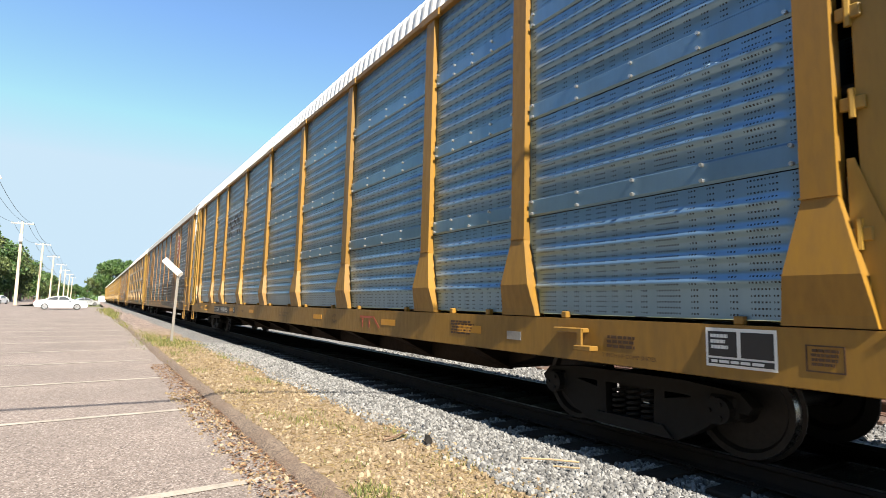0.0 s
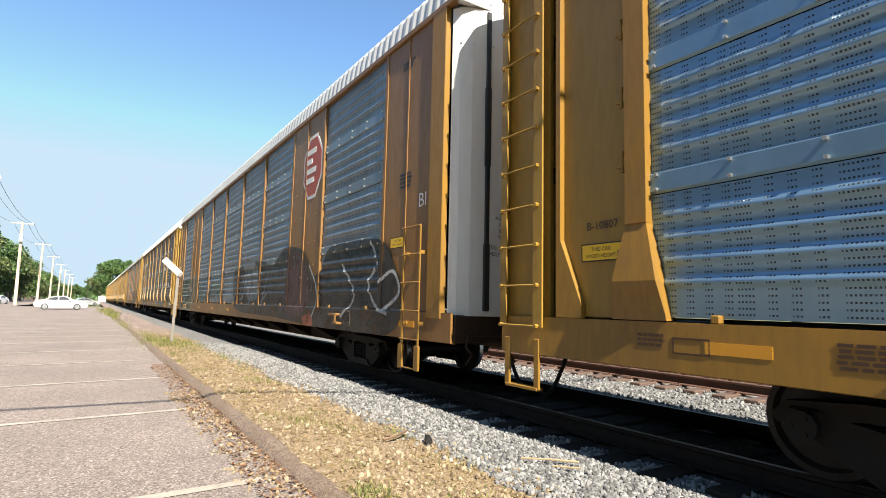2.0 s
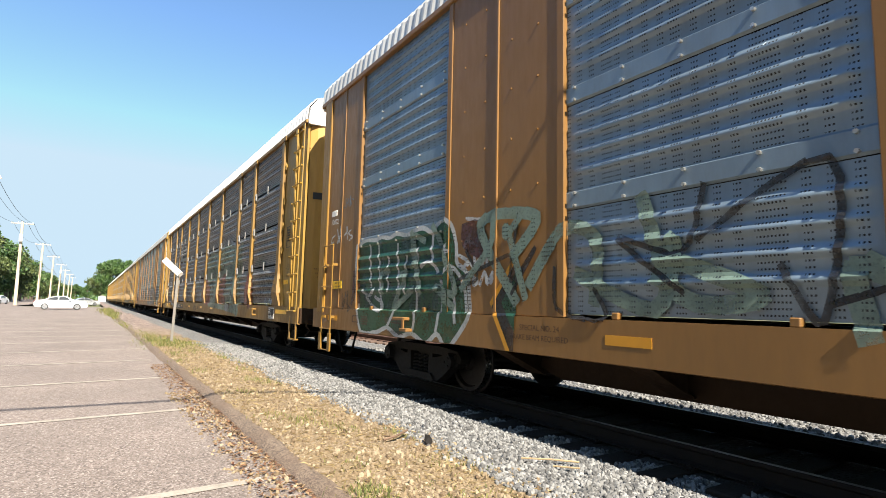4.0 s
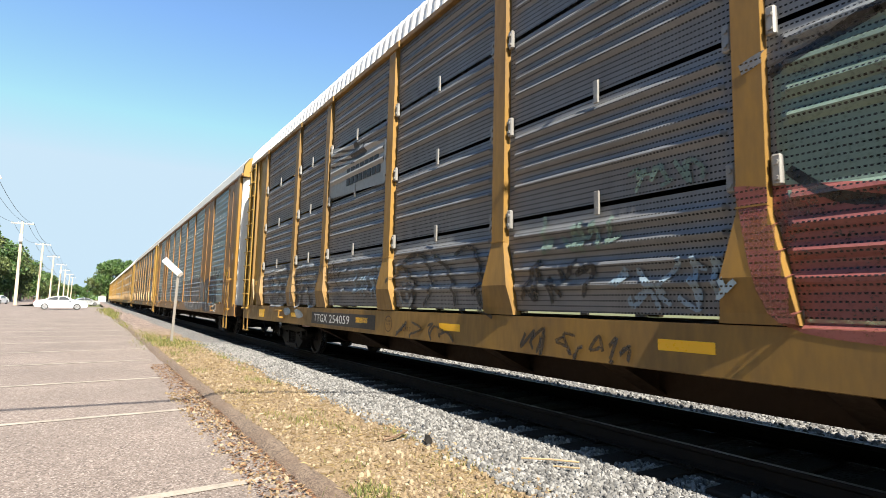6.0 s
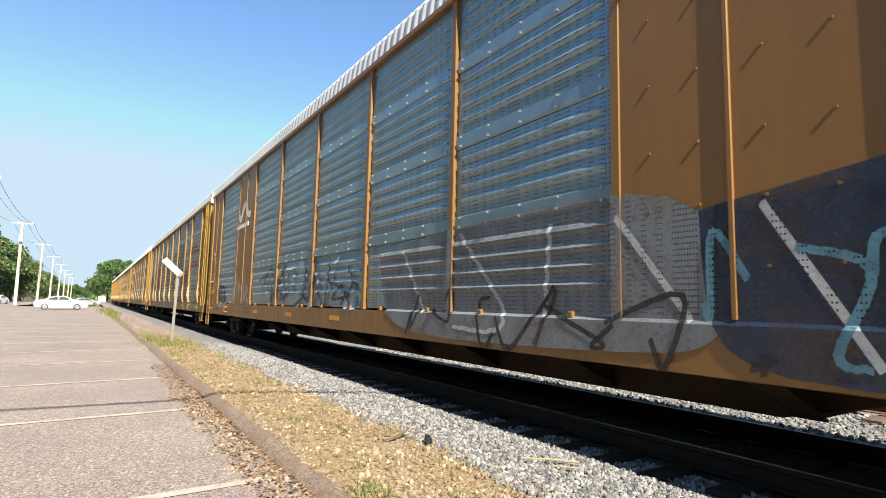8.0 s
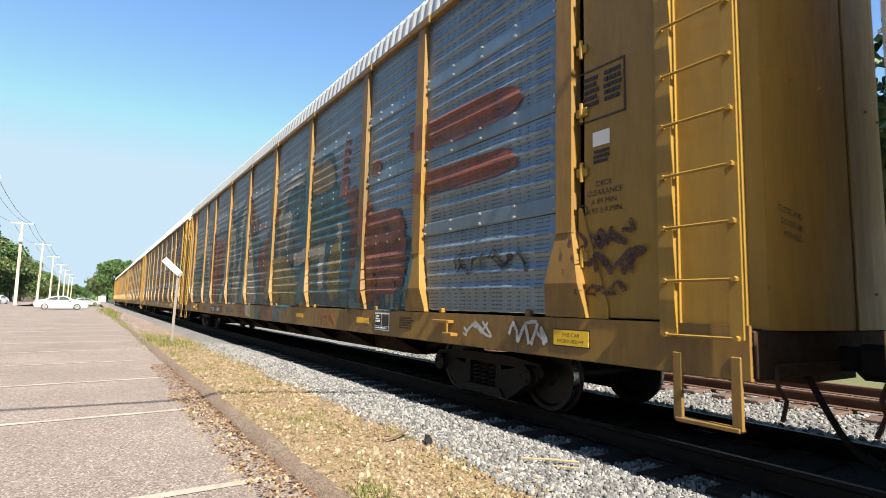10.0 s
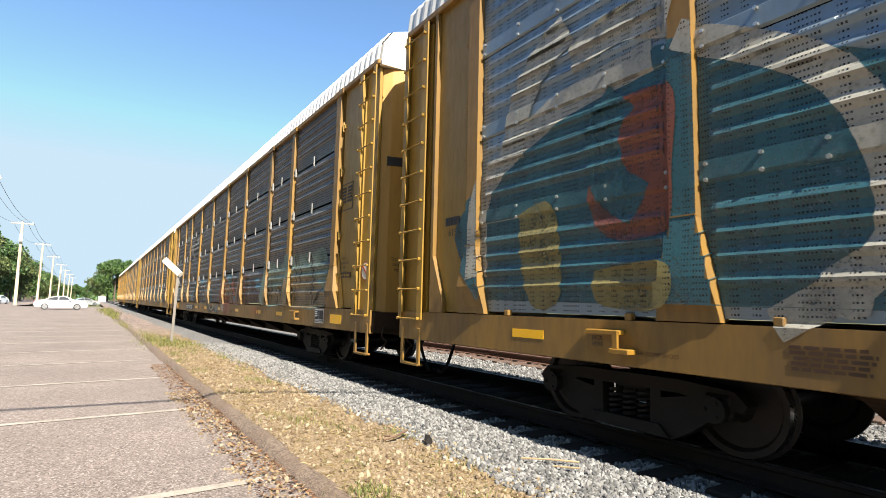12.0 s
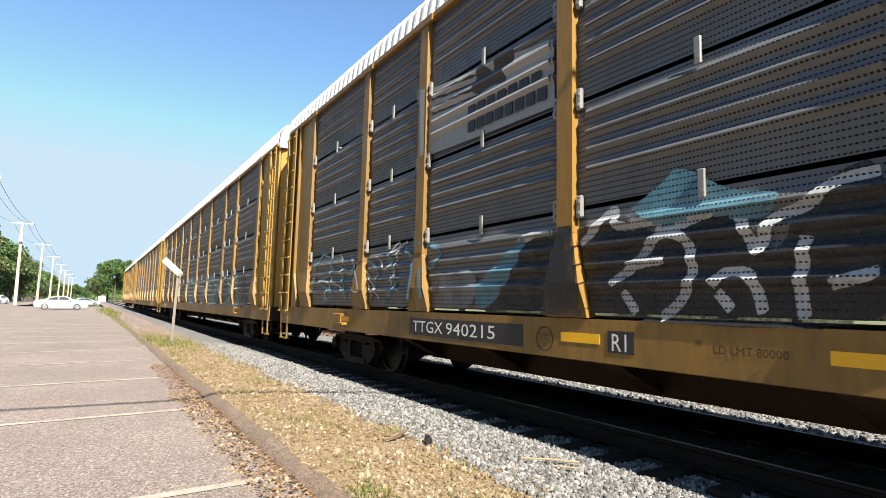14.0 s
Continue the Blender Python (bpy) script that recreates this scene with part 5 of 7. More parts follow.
for j in range(5200):
    x, yy = rng.uniform(-330, 140), rng.uniform(600, 760)
    h = 11 + 4 * noise.noise(Vector((x * 0.03, yy * 0.01, 0))) + 3 * noise.noise(Vector((x * 0.12, 3, 0)))
    z = rng.uniform(0, 1) ** 0.7 * h
    q = Euler((rng.uniform(0, 6), rng.uniform(0, 6), rng.uniform(0, 6))).to_matrix()
    e = rng.uniform(1.2, 2.6)
    far.add([Vector((x, yy, z)) + q @ Vector(v) * e for v in ((-1, -0.4, 0), (0.2, -0.8, 0.3), (1, 0.2, 0), (0, 0.9, -0.3))], [(0, 1, 2), (0, 2, 3)])
solid("far_woods", far, LEAF_A, "distant green woods along the horizon", "woods", kind="stuff", fix=False)
white_hut = thing("white_shed", pose(3.4, 292, -0.3), "small white shed beside the far track", "shed")
part("wall", Shape().box(-1.5, 1.5, -1.5, 1.5, 0, 2.6, 0.03), SIGN_WHITE, white_hut)
part("roof", Shape().prism([(-1.7, 2.6), (1.7, 2.6), (0, 3.2)], 1, -1.7, 1.7), GREY_METAL, white_hut)

# ---------------------------------------------------------------- litter, weeds and stones on the verge
def verge_z(x, y):
    return bank(x, y)


scatter("pebbles", STONE_TAN, "tan pebbles strewn on the dirt strip", "pebbles", 31, 11000, lambda r: (lambda x, y: (x, y, bank(x, y) - 0.002))(r.uniform(1.42, 2.95), 1.6 + 14 * r.random() ** 1.7), lambda r: 0.006 + 0.024 * r.random() ** 3)
scatter("kerb_gravel", STONE_TAN, "loose gravel gathered along the kerb", "gravel", 32, 1500, lambda r: (lambda y: (KERB_X + 0.12 - 0.34 * r.random() ** 1.6, y, 0.0))(1.8 + 6.5 * r.random() ** 1.3), lambda r: 0.006 + 0.022 * r.random() ** 2.5)


def flat_bits(name, mat, label, category, seed, count, place, size, lift):
    """Leaves, straw and chaff: small bent pieces lying about."""
    rng = random.Random(seed)
    s = Shape()
    for _ in range(count):
        x, y, z = place(rng)
        ln, wd = size(rng)
        q = Euler((rng.uniform(-0.5, 0.5), rng.uniform(-0.5, 0.5), rng.uniform(0, 6.28))).to_matrix()
        p = Vector((x, y, z + lift))
        s.add([p + q @ Vector(v) for v in ((-ln, 0, 0), (0, -wd, 0.2 * ln), (ln, 0, 0), (0, wd, 0.2 * ln))], [(0, 1, 2), (0, 2, 3)])
    return solid(name, s, mat, label, category, kind="stuff", fix=False)


flat_bits("dry_leaves", LEAF_DRY, "dry brown leaves heaped along the kerb", "leaves", 41, 2600, lambda r: (lambda y: (KERB_X + 0.17 - 0.32 * r.random() ** 1.5, y, 0.01))(1.8 + 10 * r.random() ** 1.2), lambda r: (r.uniform(0.008, 0.03), r.uniform(0.005, 0.014)), 0.012)
flat_bits("straw_litter", STRAW, "dry straw and chaff over the dirt", "straw", 42, 6500, lambda r: (lambda x, y: (x, y, bank(x, y)))(r.uniform(1.4, 2.85), 1.5 + 20 * r.random() ** 1.5), lambda r: (r.uniform(0.012, 0.045), r.uniform(0.0015, 0.004)), 0.008)


def tufts(name, mat, label, seed, spots):
    rng = random.Random(seed)
    s = Shape()
    for cx, cy, rx, ry, n, h in spots:
        for _ in range(n):
            x, y = cx + rng.gauss(0, rx), cy + rng.gauss(0, ry)
            z = bank(x, y) if x > KERB_X + 0.15 else 0.0
            a, l = rng.uniform(0, 6.28), h * rng.uniform(0.4, 1.1)
            bend = rng.uniform(0.2, 0.8) * l
            w = rng.uniform(0.002, 0.005) * (1 + cy * 0.05)
            d, n2 = Vector((math.cos(a), math.sin(a), 0)), Vector((-math.sin(a), math.cos(a), 0))
            p = Vector((x, y, z - 0.005))
            m1, t = p + d * bend * 0.35 + Vector((0, 0, l * 0.6)), p + d * bend + Vector((0, 0, l))
            s.add([p - n2 * w, p + n2 * w, m1 + n2 * w * 0.8, m1 - n2 * w * 0.8, t], [(0, 1, 2, 3), (3, 2, 4)])
    return solid(name, s, mat, label, "grass", kind="stuff", fix=False)


rng = random.Random(5)
spots = [(1.55, 3.2, 0.07, 0.10, 240, 0.05), (1.75, 2.6, 0.12, 0.2, 200, 0.04), (2.1, 2.9, 0.12, 0.2, 180, 0.035), (1.8, 17.6, 0.3, 1.1, 1100, 0.09), (2.2, 16.0, 0.25, 1.2, 500, 0.06), (1.6, 20, 0.2, 2.0, 500, 0.07), (1.3, 30, 0.1, 3, 250, 0.09), (1.25, 42, 0.12, 3, 260, 0.22), (1.25, 49, 0.2, 2, 420, 0.35), (1.1, 64, 0.3, 5, 500, 0.3)]
for _ in range(40):
    yy = 2 + 16 * rng.random() ** 1.4
    spots.append((rng.uniform(1.45, 2.7), yy, 0.10, 0.16, 60, 0.03 + 0.003 * yy))
tufts("weeds", GRASS, "green and yellowed weeds and grass tufts on the verge", 6, spots)

TWIG = surface("twig_bark", (0.10, 0.06, 0.04), (0.2, 0.13, 0.08), 0.85, 0, 6, 50, 0.6, 0.2)
PALE_WOOD = surface("pale_split_wood", (0.31, 0.223, 0.124), (0.223, 0.155, 0.0868), 0.8, 0, 6, 50, 0.6, 0.2)


def on_bank(x, y, up=0.02):
    return (x, y, bank(x, y) + up)


solid("twig", Shape().pipe([on_bank(2.28, 4.45), on_bank(2.42, 4.47, 0.05), on_bank(2.62, 4.62, 0.07)], 0.011, 6).rod(on_bank(2.40, 4.47, 0.045), on_bank(2.36, 4.60, 0.03), 0.006, 5), TWIG, "short dark broken twig on the dirt", "twig")
solid("wood_splinter", Shape().pipe([on_bank(3.12, 3.55, 0.05), on_bank(3.32, 3.40, 0.055), on_bank(3.50, 3.26, 0.05)], 0.008, 6), PALE_WOOD, "pale split stick lying on the ballast", "stick")
solid("wood_splinter", Shape().pipe([on_bank(3.22, 3.28, 0.05), on_bank(3.36, 3.12, 0.05)], 0.007, 6), PALE_WOOD, "short pale stick on the ballast stones", "stick")
rk = random.Random(77)
s = Shape()
s.add([tuple(v) for v in stone(rk, 0.058)], STONE_F)
solid("dark_rock", s, BLACK_STEEL, "lone dark rock lying on the dirt", "rock", m=pose(2.66, 4.30, bank(2.66, 4.3) + 0.03))


# ---------------------------------------------------------------- graffiti, placed in metres along and up each car
sp = Spray(car_b, 1, True)
sp.area(P_GREEN, [(25.88, 2.2), (25.58, 2.27), (25.19, 2.25), (24.94, 2.27), (24.66, 2.24), (24.42, 2.28), (24.11, 2.23), (23.89, 2.27), (23.62, 2.28), (23.37, 2.19), (23.25, 2.29), (23.05, 2.33), (22.87, 2.22), (22.76, 1.97), (22.73, 1.73), (22.52, 1.6), (22.45, 1.31), (22.46, 1.03), (22.84, 0.66), (22.96, 0.64), (23.16, 0.8), (23.45, 0.66), (23.83, 0.77), (24.23, 0.71), (24.6, 0.82), (24.96, 0.74), (25.43, 0.7), (25.65, 0.79), (25.85, 1.33)])
sp.line(P_WHITE, [(25.88, 2.2), (25.58, 2.27), (25.19, 2.25), (24.94, 2.27), (24.66, 2.24), (24.42, 2.28), (24.11, 2.23), (23.89, 2.27), (23.62, 2.28), (23.37, 2.19), (23.25, 2.29), (23.05, 2.33), (22.87, 2.22), (22.76, 1.97), (22.73, 1.73), (22.52, 1.6), (22.45, 1.31), (22.46, 1.03), (22.84, 0.66), (22.96, 0.64), (23.16, 0.8), (23.45, 0.66), (23.83, 0.77), (24.23, 0.71), (24.6, 0.82), (24.96, 0.74), (25.43, 0.7), (25.65, 0.79), (25.85, 1.33), (25.88, 2.2)], 0.07)
sp.line(P_WHITE, [(25.41, 2.18), (25.37, 1.87), (25.32, 1.46)], 0.06)
sp.line(P_WHITE, [(25.11, 2.21), (25.03, 1.84), (24.98, 1.45), (24.92, 1.08)], 0.06)
sp.line(P_WHITE, [(24.7, 1.94), (24.71, 1.63), (24.69, 1.39)], 0.06)
sp.line(P_WHITE, [(24.42, 2.12), (24.37, 1.73), (24.35, 1.21)], 0.06)
sp.line(P_WHITE, [(24.11, 1.91), (24.15, 1.6), (24.15, 1.35)], 0.06)
sp.line(P_WHITE, [(23.79, 2.01), (23.77, 1.58), (23.79, 1.06)], 0.06)
sp.line(P_WHITE, [(23.69, 1.73), (23.46, 1.79), (23.29, 1.7), (23.15, 1.5), (23.1, 1.22), (23.19, 0.83)], 0.06)
sp.line(P_WHITE, [(23.38, 2.16), (23.39, 1.91), (23.37, 1.78)], 0.06)
sp.line(P_WHITE, [(23.07, 1.62), (22.89, 1.69), (22.7, 1.59), (22.55, 1.39), (22.5, 1.11)], 0.06)
sp.line(P_WHITE, [(25.64, 1.42), (25.41, 1.32), (25.18, 1.43)], 0.06)
sp.line(P_WHITE, [(25.5, 1.3), (25.22, 1.14), (24.92, 1.08), (24.89, 1.2), (25.17, 1.3)], 0.06)
sp.line(P_WHITE, [(22.86, 1.67), (22.78, 1.27), (22.74, 0.97)], 0.06)
sp.line(P_WHITE, [(24.6, 0.85), (24.43, 1.04), (24.37, 1.21)], 0.06)
sp.line(P_WHITE, [(23.83, 0.77), (23.77, 0.96), (23.79, 1.11)], 0.06)
sp.line(P_WHITE, [(23.09, 1.9), (22.93, 1.9)], 0.05)
sp.line(P_WHITE, [(23.01, 1.99), (23, 1.77)], 0.05)
sp.tag(P_WHITE, 22.62, 2.0, 0.56, 0.19, 3, 0.05, 4)
sp.tag(P_WHITE, 22.69, 1.76, 0.85, 0.24, 4, 0.05, 5)
sp.tag(P_WHITE, 22.46, 1.51, 0.45, 0.18, 5, 0.05, 4)
sp.line(P_WHITE, [(22.54, 2.28), (22.23, 2.23)], 0.05)
sp.area(P_MAROON, [(22.63, 2.22), (22.29, 2.24), (22.11, 2.04), (22.09, 1.76), (22.39, 1.8), (22.62, 1.95)])
sp.area(P_BLACK, [(21.53, 1.82), (22.01, 1.21), (21.6, 0.57)], False)
sp.area(P_GREEN, [(21.55, 1.6), (21.82, 1.22), (21.58, 0.91)], False)
sp.line(REFLECT_OLD, [(21.54, 1.78), (22.01, 1.21)], 0.06)
sp.line(REFLECT_OLD, [(21.95, 1.13), (21.62, 0.6)], 0.06)
sp.tag(P_WHITE, 27.19, 2.5, 1.06, 0.36, 7, 0.035, 5)
sp.tag(P_GREY, 26.56, 3.06, 0.43, 0.24, 8, 0.03, 4)
sp.tag(P_MAROON, 26.03, 1.48, 0.26, 0.73, 9, 0.07, 3)
sp.tag(P_BLACK, 26.47, 1.24, 0.36, 0.38, 10, 0.025, 4)
sp.area(P_BLACK, [(13.59, 2.2), (10.41, 2.35), (8.89, 2.15), (7.95, 2.52), (6.4, 2.34), (5.57, 1.73), (4.97, 2.23), (4.22, 2.32), (2.61, 2.25), (2.08, 1.88), (1.81, 1.35), (1.82, 0.88), (2.69, 0.61), (4.03, 0.63), (5.96, 0.71), (8.62, 0.82), (12.97, 0.97)])
sp.line(P_WHITE, [(2.94, 2.23), (2.69, 1.83), (3, 1.55), (2.74, 1.17), (2.21, 1.04)], 0.06)
sp.line(P_WHITE, [(2.55, 1.54), (2.06, 1.7), (1.85, 1.35), (2.41, 1.08)], 0.06)
sp.line(P_WHITE, [(4.18, 1.9), (3.58, 1.36), (4.07, 0.94)], 0.06)
sp.area(P_MAROON, [(7.67, 2.29), (6.59, 2.29), (5.87, 1.38), (6.56, 0.88), (7.69, 1.12)])
sp.area(P_ORANGE, [(6.29, 0.88), (5.7, 0.95), (5.59, 0.64), (6.02, 0.65)])
sp.area(P_GREY, [(12.15, 2.31), (10.73, 2.32), (10.19, 1.41), (11.49, 1.25)])
sp.tag(P_SAGE, 22.25, 1.59, 7.27, 1.16, 71, 0.14, 9)
sp.tag(P_BLACK, 22.63, 1.65, 7.33, 1.17, 72, 0.05, 9)
sp.tag(P_SAGE, 25.15, 1.72, 3.71, 1.24, 73, 0.1, 6)
sp.line(P_WHITE, [(5.96, 1.99), (5.35, 1.37), (5.62, 0.9)], 0.05)
sp.tag(P_DBLUE, 12.74, 1.59, 3.42, 1.0, 12, 0.05, 5)
sp.done("green and black spray-painted graffiti")

sp = Spray(car_c, 2, False)
sp.area(P_SAGE, [(12.66, 2.87), (11.93, 3.07), (11.03, 3.07), (10.2, 3.01), (9.91, 2.63), (9.9, 1.08), (10.59, 1.11), (11.82, 1.18), (12.56, 1.92)])
sp.area(P_SAGE, [(9.86, 3.05), (9.3, 3.12), (8.75, 3.15), (8.09, 3.15), (7.52, 3.04), (7.13, 3.01), (6.86, 2.99), (6.6, 2.97), (6.34, 2.97), (6.45, 0.81), (6.82, 0.84), (7.17, 1), (7.86, 1.13), (8.83, 1.11), (9.74, 1.14)])
sp.area(P_RED, [(9.8, 1.9), (9.18, 2.13), (8.68, 2.11), (8.67, 1.58), (8.98, 1.54), (8.73, 1.21), (8.83, 1.11), (9.74, 1.14)])
sp.area(P_RED, [(12.92, 2.08), (11.78, 1.87), (11.63, 1.07), (12.14, 1.01), (12.69, 1.17)])
sp.area(P_SAGE, [(11.74, 1.12), (8.83, 1.05), (7.16, 1.05), (6.44, 1.01), (6.45, 0.75), (7.21, 0.8), (8.98, 0.88), (11.51, 0.96)])
sp.area(P_GREY, [(8.56, 1.11), (7.87, 1.06), (7.9, 0.84), (8.43, 0.87)])
sp.line(P_BLACK, [(12.66, 2.87), (11.85, 3.09), (10.97, 3.08), (10.18, 3.04), (9.81, 3.14), (9.3, 3.16), (8.75, 3.17), (8.06, 3.16), (7.49, 3.06), (7.11, 3)], 0.075)
sp.line(P_BLACK, [(10.9, 3.04), (10.69, 2.55), (10.99, 2.07), (11.4, 1.88), (12.2, 1.89), (12.57, 2.14)], 0.075)
sp.line(P_BLACK, [(11.43, 2.43), (11.14, 2.43), (11.07, 2.23), (11.35, 2.23)], 0.075)
sp.line(P_BLACK, [(9.09, 3.01), (9.05, 2.64), (9.3, 2.33), (9.8, 2.35)], 0.075)
sp.line(P_BLACK, [(7.5, 3.03), (7.48, 2.62), (7.41, 2.12), (7.56, 1.74), (7.34, 1.56)], 0.075)
sp.line(P_BLACK, [(9.09, 2.12), (9.47, 1.87), (9.8, 1.83)], 0.075)
sp.line(P_BLACK, [(8.26, 2.5), (8.11, 2.54), (8.08, 2.33), (8.23, 2.31)], 0.075)
sp.line(P_BLACK, [(7.52, 2.09), (7.85, 1.82), (7.43, 1.63)], 0.075)
sp.line(P_BLACK, [(8.68, 2.07), (8.67, 1.64), (8.98, 1.49), (8.66, 1.19)], 0.075)
sp.line(P_BLACK, [(11.78, 1.87), (11.53, 1.5), (11.66, 1.03)], 0.075)
sp.line(P_BLACK, [(10.86, 1.99), (11.11, 1.56), (10.83, 1.12)], 0.075)
sp.line(P_BLACK, [(6.54, 2.84), (6.54, 2.25), (6.59, 1.79)], 0.075)
sp.line(P_BLACK, [(7.34, 1.6), (7.08, 1.39), (6.77, 1.27), (6.42, 1.34)], 0.075)
sp.line(P_BLACK, [(8.07, 1.41), (7.81, 1.13), (7.59, 0.8)], 0.075)
sp.line(P_BLACK, [(7.16, 1.03), (7.14, 0.77)], 0.075)
sp.line(P_BLACK, [(6.72, 1.06), (6.67, 0.75)], 0.075)
sp.line(P_GREY, [(12.82, 2.94), (11.85, 3.16), (10.9, 3.13), (10.07, 3.1), (9.3, 3.22), (8.68, 3.21), (8.04, 3.21), (7.47, 3.09), (7.09, 3.03)], 0.09)
sp.line(P_BLACK, [(4.52, 1.59), (4.33, 1.27), (4.18, 1.52), (4.04, 1.3)], 0.045)
sp.line(P_BLACK, [(4.09, 1.89), (3.99, 1.33)], 0.045)
sp.line(P_BLACK, [(4, 1.88), (3.69, 1.88), (3.73, 1.62), (3.99, 1.6), (3.64, 1.32)], 0.045)
sp.line(P_BLACK, [(3.48, 1.89), (3.56, 1.29)], 0.045)
sp.line(P_BLACK, [(3.48, 1.89), (3.29, 1.87)], 0.045)
sp.line(P_BLACK, [(3.52, 1.61), (3.33, 1.61)], 0.045)
sp.line(P_BLACK, [(3.22, 1.89), (3.05, 1.32)], 0.045)
sp.line(P_BLACK, [(3.04, 1.9), (3.11, 1.59)], 0.045)
sp.line(P_BLACK, [(2.94, 1.73), (2.75, 1.87), (2.58, 1.71), (2.57, 1.46), (2.76, 1.29), (2.94, 1.42), (2.98, 1.66)], 0.045)
sp.line(P_BLACK, [(4.54, 1.76), (4.44, 1.85)], 0.045)
sp.tag(P_SAGE, 4.5, 2.33, 1.02, 0.28, 81, 0.04, 7)
sp.tag(P_DBLUE, 3.37, 1.19, 0.73, 0.19, 82, 0.04, 6)
sp.area(P_RED, [(5.28, 1.99), (4.98, 2), (4.81, 1.61), (4.74, 1.06), (5.16, 1.05)])
sp.area(P_RED, [(4.94, 1.75), (4.76, 1.67), (4.72, 1.13), (4.88, 1.13)])
sp.tag(P_DBLUE, 14.07, 1.4, 1.15, 0.45, 21, 0.045, 7)
sp.tag(P_BLACK, 15.26, 1.44, 0.99, 0.45, 22, 0.05, 5)
sp.tag(P_SAGE, 14.91, 1.92, 0.94, 0.44, 23, 0.05, 5)
sp.tag(P_SAGE, 13.9, 2.29, 0.7, 0.22, 24, 0.04, 6)
sp.line(P_BLACK, [(18.33, 1.53), (17.89, 1.86), (17.39, 1.87), (17.14, 1.5), (17.36, 1.18)], 0.06)
sp.line(P_BLACK, [(17.16, 1.89), (16.72, 1.64), (16.57, 1.19)], 0.06)
sp.line(P_BLACK, [(16.6, 1.85), (16.22, 1.9), (16.03, 1.61), (16.08, 1.26), (15.75, 1.07)], 0.06)
sp.line(P_BLACK, [(18.07, 1.78), (17.62, 1.51), (17.76, 1.14)], 0.06)
sp.line(P_BLACK, [(16.2, 1.33), (15.97, 1.47), (15.86, 1.2)], 0.06)
sp.tag(P_GREY, 20.29, 1.61, 1.34, 0.7, 25, 0.06, 5)
sp.tag(P_BLACK, 18.09, 0.83, 1.53, 0.23, 26, 0.035, 6)
sp.tag(P_BLACK, 15.21, 0.85, 1.38, 0.29, 27, 0.035, 9)
sp.line(P_GREY, [(25.47, 1.87), (24.82, 2.03), (23.98, 2.06), (23.8, 1.7), (23.91, 1.17), (25.21, 1.18), (25.47, 1.87)], 0.09)
sp.line(P_GREY, [(23.16, 1.88), (22.49, 2.02), (21.83, 1.9), (21.78, 1.2), (22.18, 1.16), (22.33, 1.49), (22.68, 1.53), (22.81, 1.17), (23.04, 1.17), (23.16, 1.88)], 0.1)
sp.area(P_GREY, [(25.03, 1.85), (24.58, 1.9), (24.47, 1.54), (24.88, 1.5)])
sp.line(P_GREY, [(24.54, 1.35), (23.96, 1.79)], 0.12)
sp.line(P_GREY, [(22.54, 1.72), (21.95, 1.73)], 0.12)
sp.tag(P_GREY, 25.37, 1.61, 1.61, 0.8, 91, 0.05, 6)
sp.line(P_BLACK, [(25.04, 1.95), (24.89, 1.55), (24.97, 1.21)], 0.05)
sp.line(P_BLACK, [(24.37, 1.95), (24.14, 1.53), (24.52, 1.21)], 0.05)
sp.line(P_BLACK, [(22.78, 2.05), (22.69, 1.65), (22.97, 1.18)], 0.05)
sp.line(P_BLACK, [(22.34, 1.94), (22.19, 1.48), (22.05, 1.16)], 0.05)
sp.line(P_WHITE, [(25.47, 1.87), (23.97, 1.99)], 0.06)
sp.line(P_WHITE, [(23.15, 1.71), (21.82, 1.72)], 0.06)
sp.line(P_BLACK, [(21.43, 2), (21.32, 1.76), (21.22, 1.95), (21.11, 1.71), (21.02, 1.96)], 0.035)
sp.line(P_BLACK, [(21.01, 1.74), (20.87, 1.82), (21.01, 1.64)], 0.035)
sp.line(P_BLACK, [(20.83, 1.82), (20.69, 1.87), (20.73, 1.63), (20.87, 1.7), (20.69, 2.05)], 0.035)
sp.line(P_BLACK, [(20.65, 1.8), (20.48, 1.85), (20.56, 1.62), (20.52, 1.5)], 0.035)
sp.line(P_BLACK, [(20.48, 1.73), (20.31, 1.78)], 0.035)
sp.tag(P_DBLUE, 19.77, 1.49, 1.03, 0.54, 29, 0.04, 8)
sp.tag(P_GREY, 21.01, 1.28, 0.58, 0.27, 30, 0.04, 5)
sp.line(P_GREY, [(18.01, 1.49), (17.82, 1.55), (17.66, 1.5)], 0.09)
sp.line(P_GREY, [(18.05, 1.38), (17.99, 1.22), (17.78, 1.19), (17.67, 1.27)], 0.09)
sp.line(P_GREY, [(17.86, 1.41), (17.81, 1.3)], 0.09)
sp.area(P_DBLUE, [(23.81, 1.04), (23.37, 1.06), (23.23, 0.94), (23.62, 0.88)])
sp.area(P_DBLUE, [(22.96, 1.03), (22.58, 1.02), (22.3, 0.9), (22.72, 0.84)])
sp.area(PLAIN_GREY, [(21.23, 4.34), (18.52, 3.87), (18.54, 3.17), (21.21, 3.29)], False)
sp.area(MARK_BLACK, [(20.12, 3.91), (19.89, 4.25), (19.71, 3.96), (19.58, 4.1), (19.42, 3.88), (19.62, 3.81), (19.75, 3.81)], False)
sp.line(MARK_BLACK, [(21.1, 4.22), (19.89, 4.03)], 0.04)
sp.line(MARK_BLACK, [(21.1, 4.12), (19.89, 3.94)], 0.04)
sp.line(MARK_BLACK, [(21.1, 4.02), (19.89, 3.86)], 0.04)
sp.line(MARK_BLACK, [(21.1, 3.92), (19.89, 3.78)], 0.04)
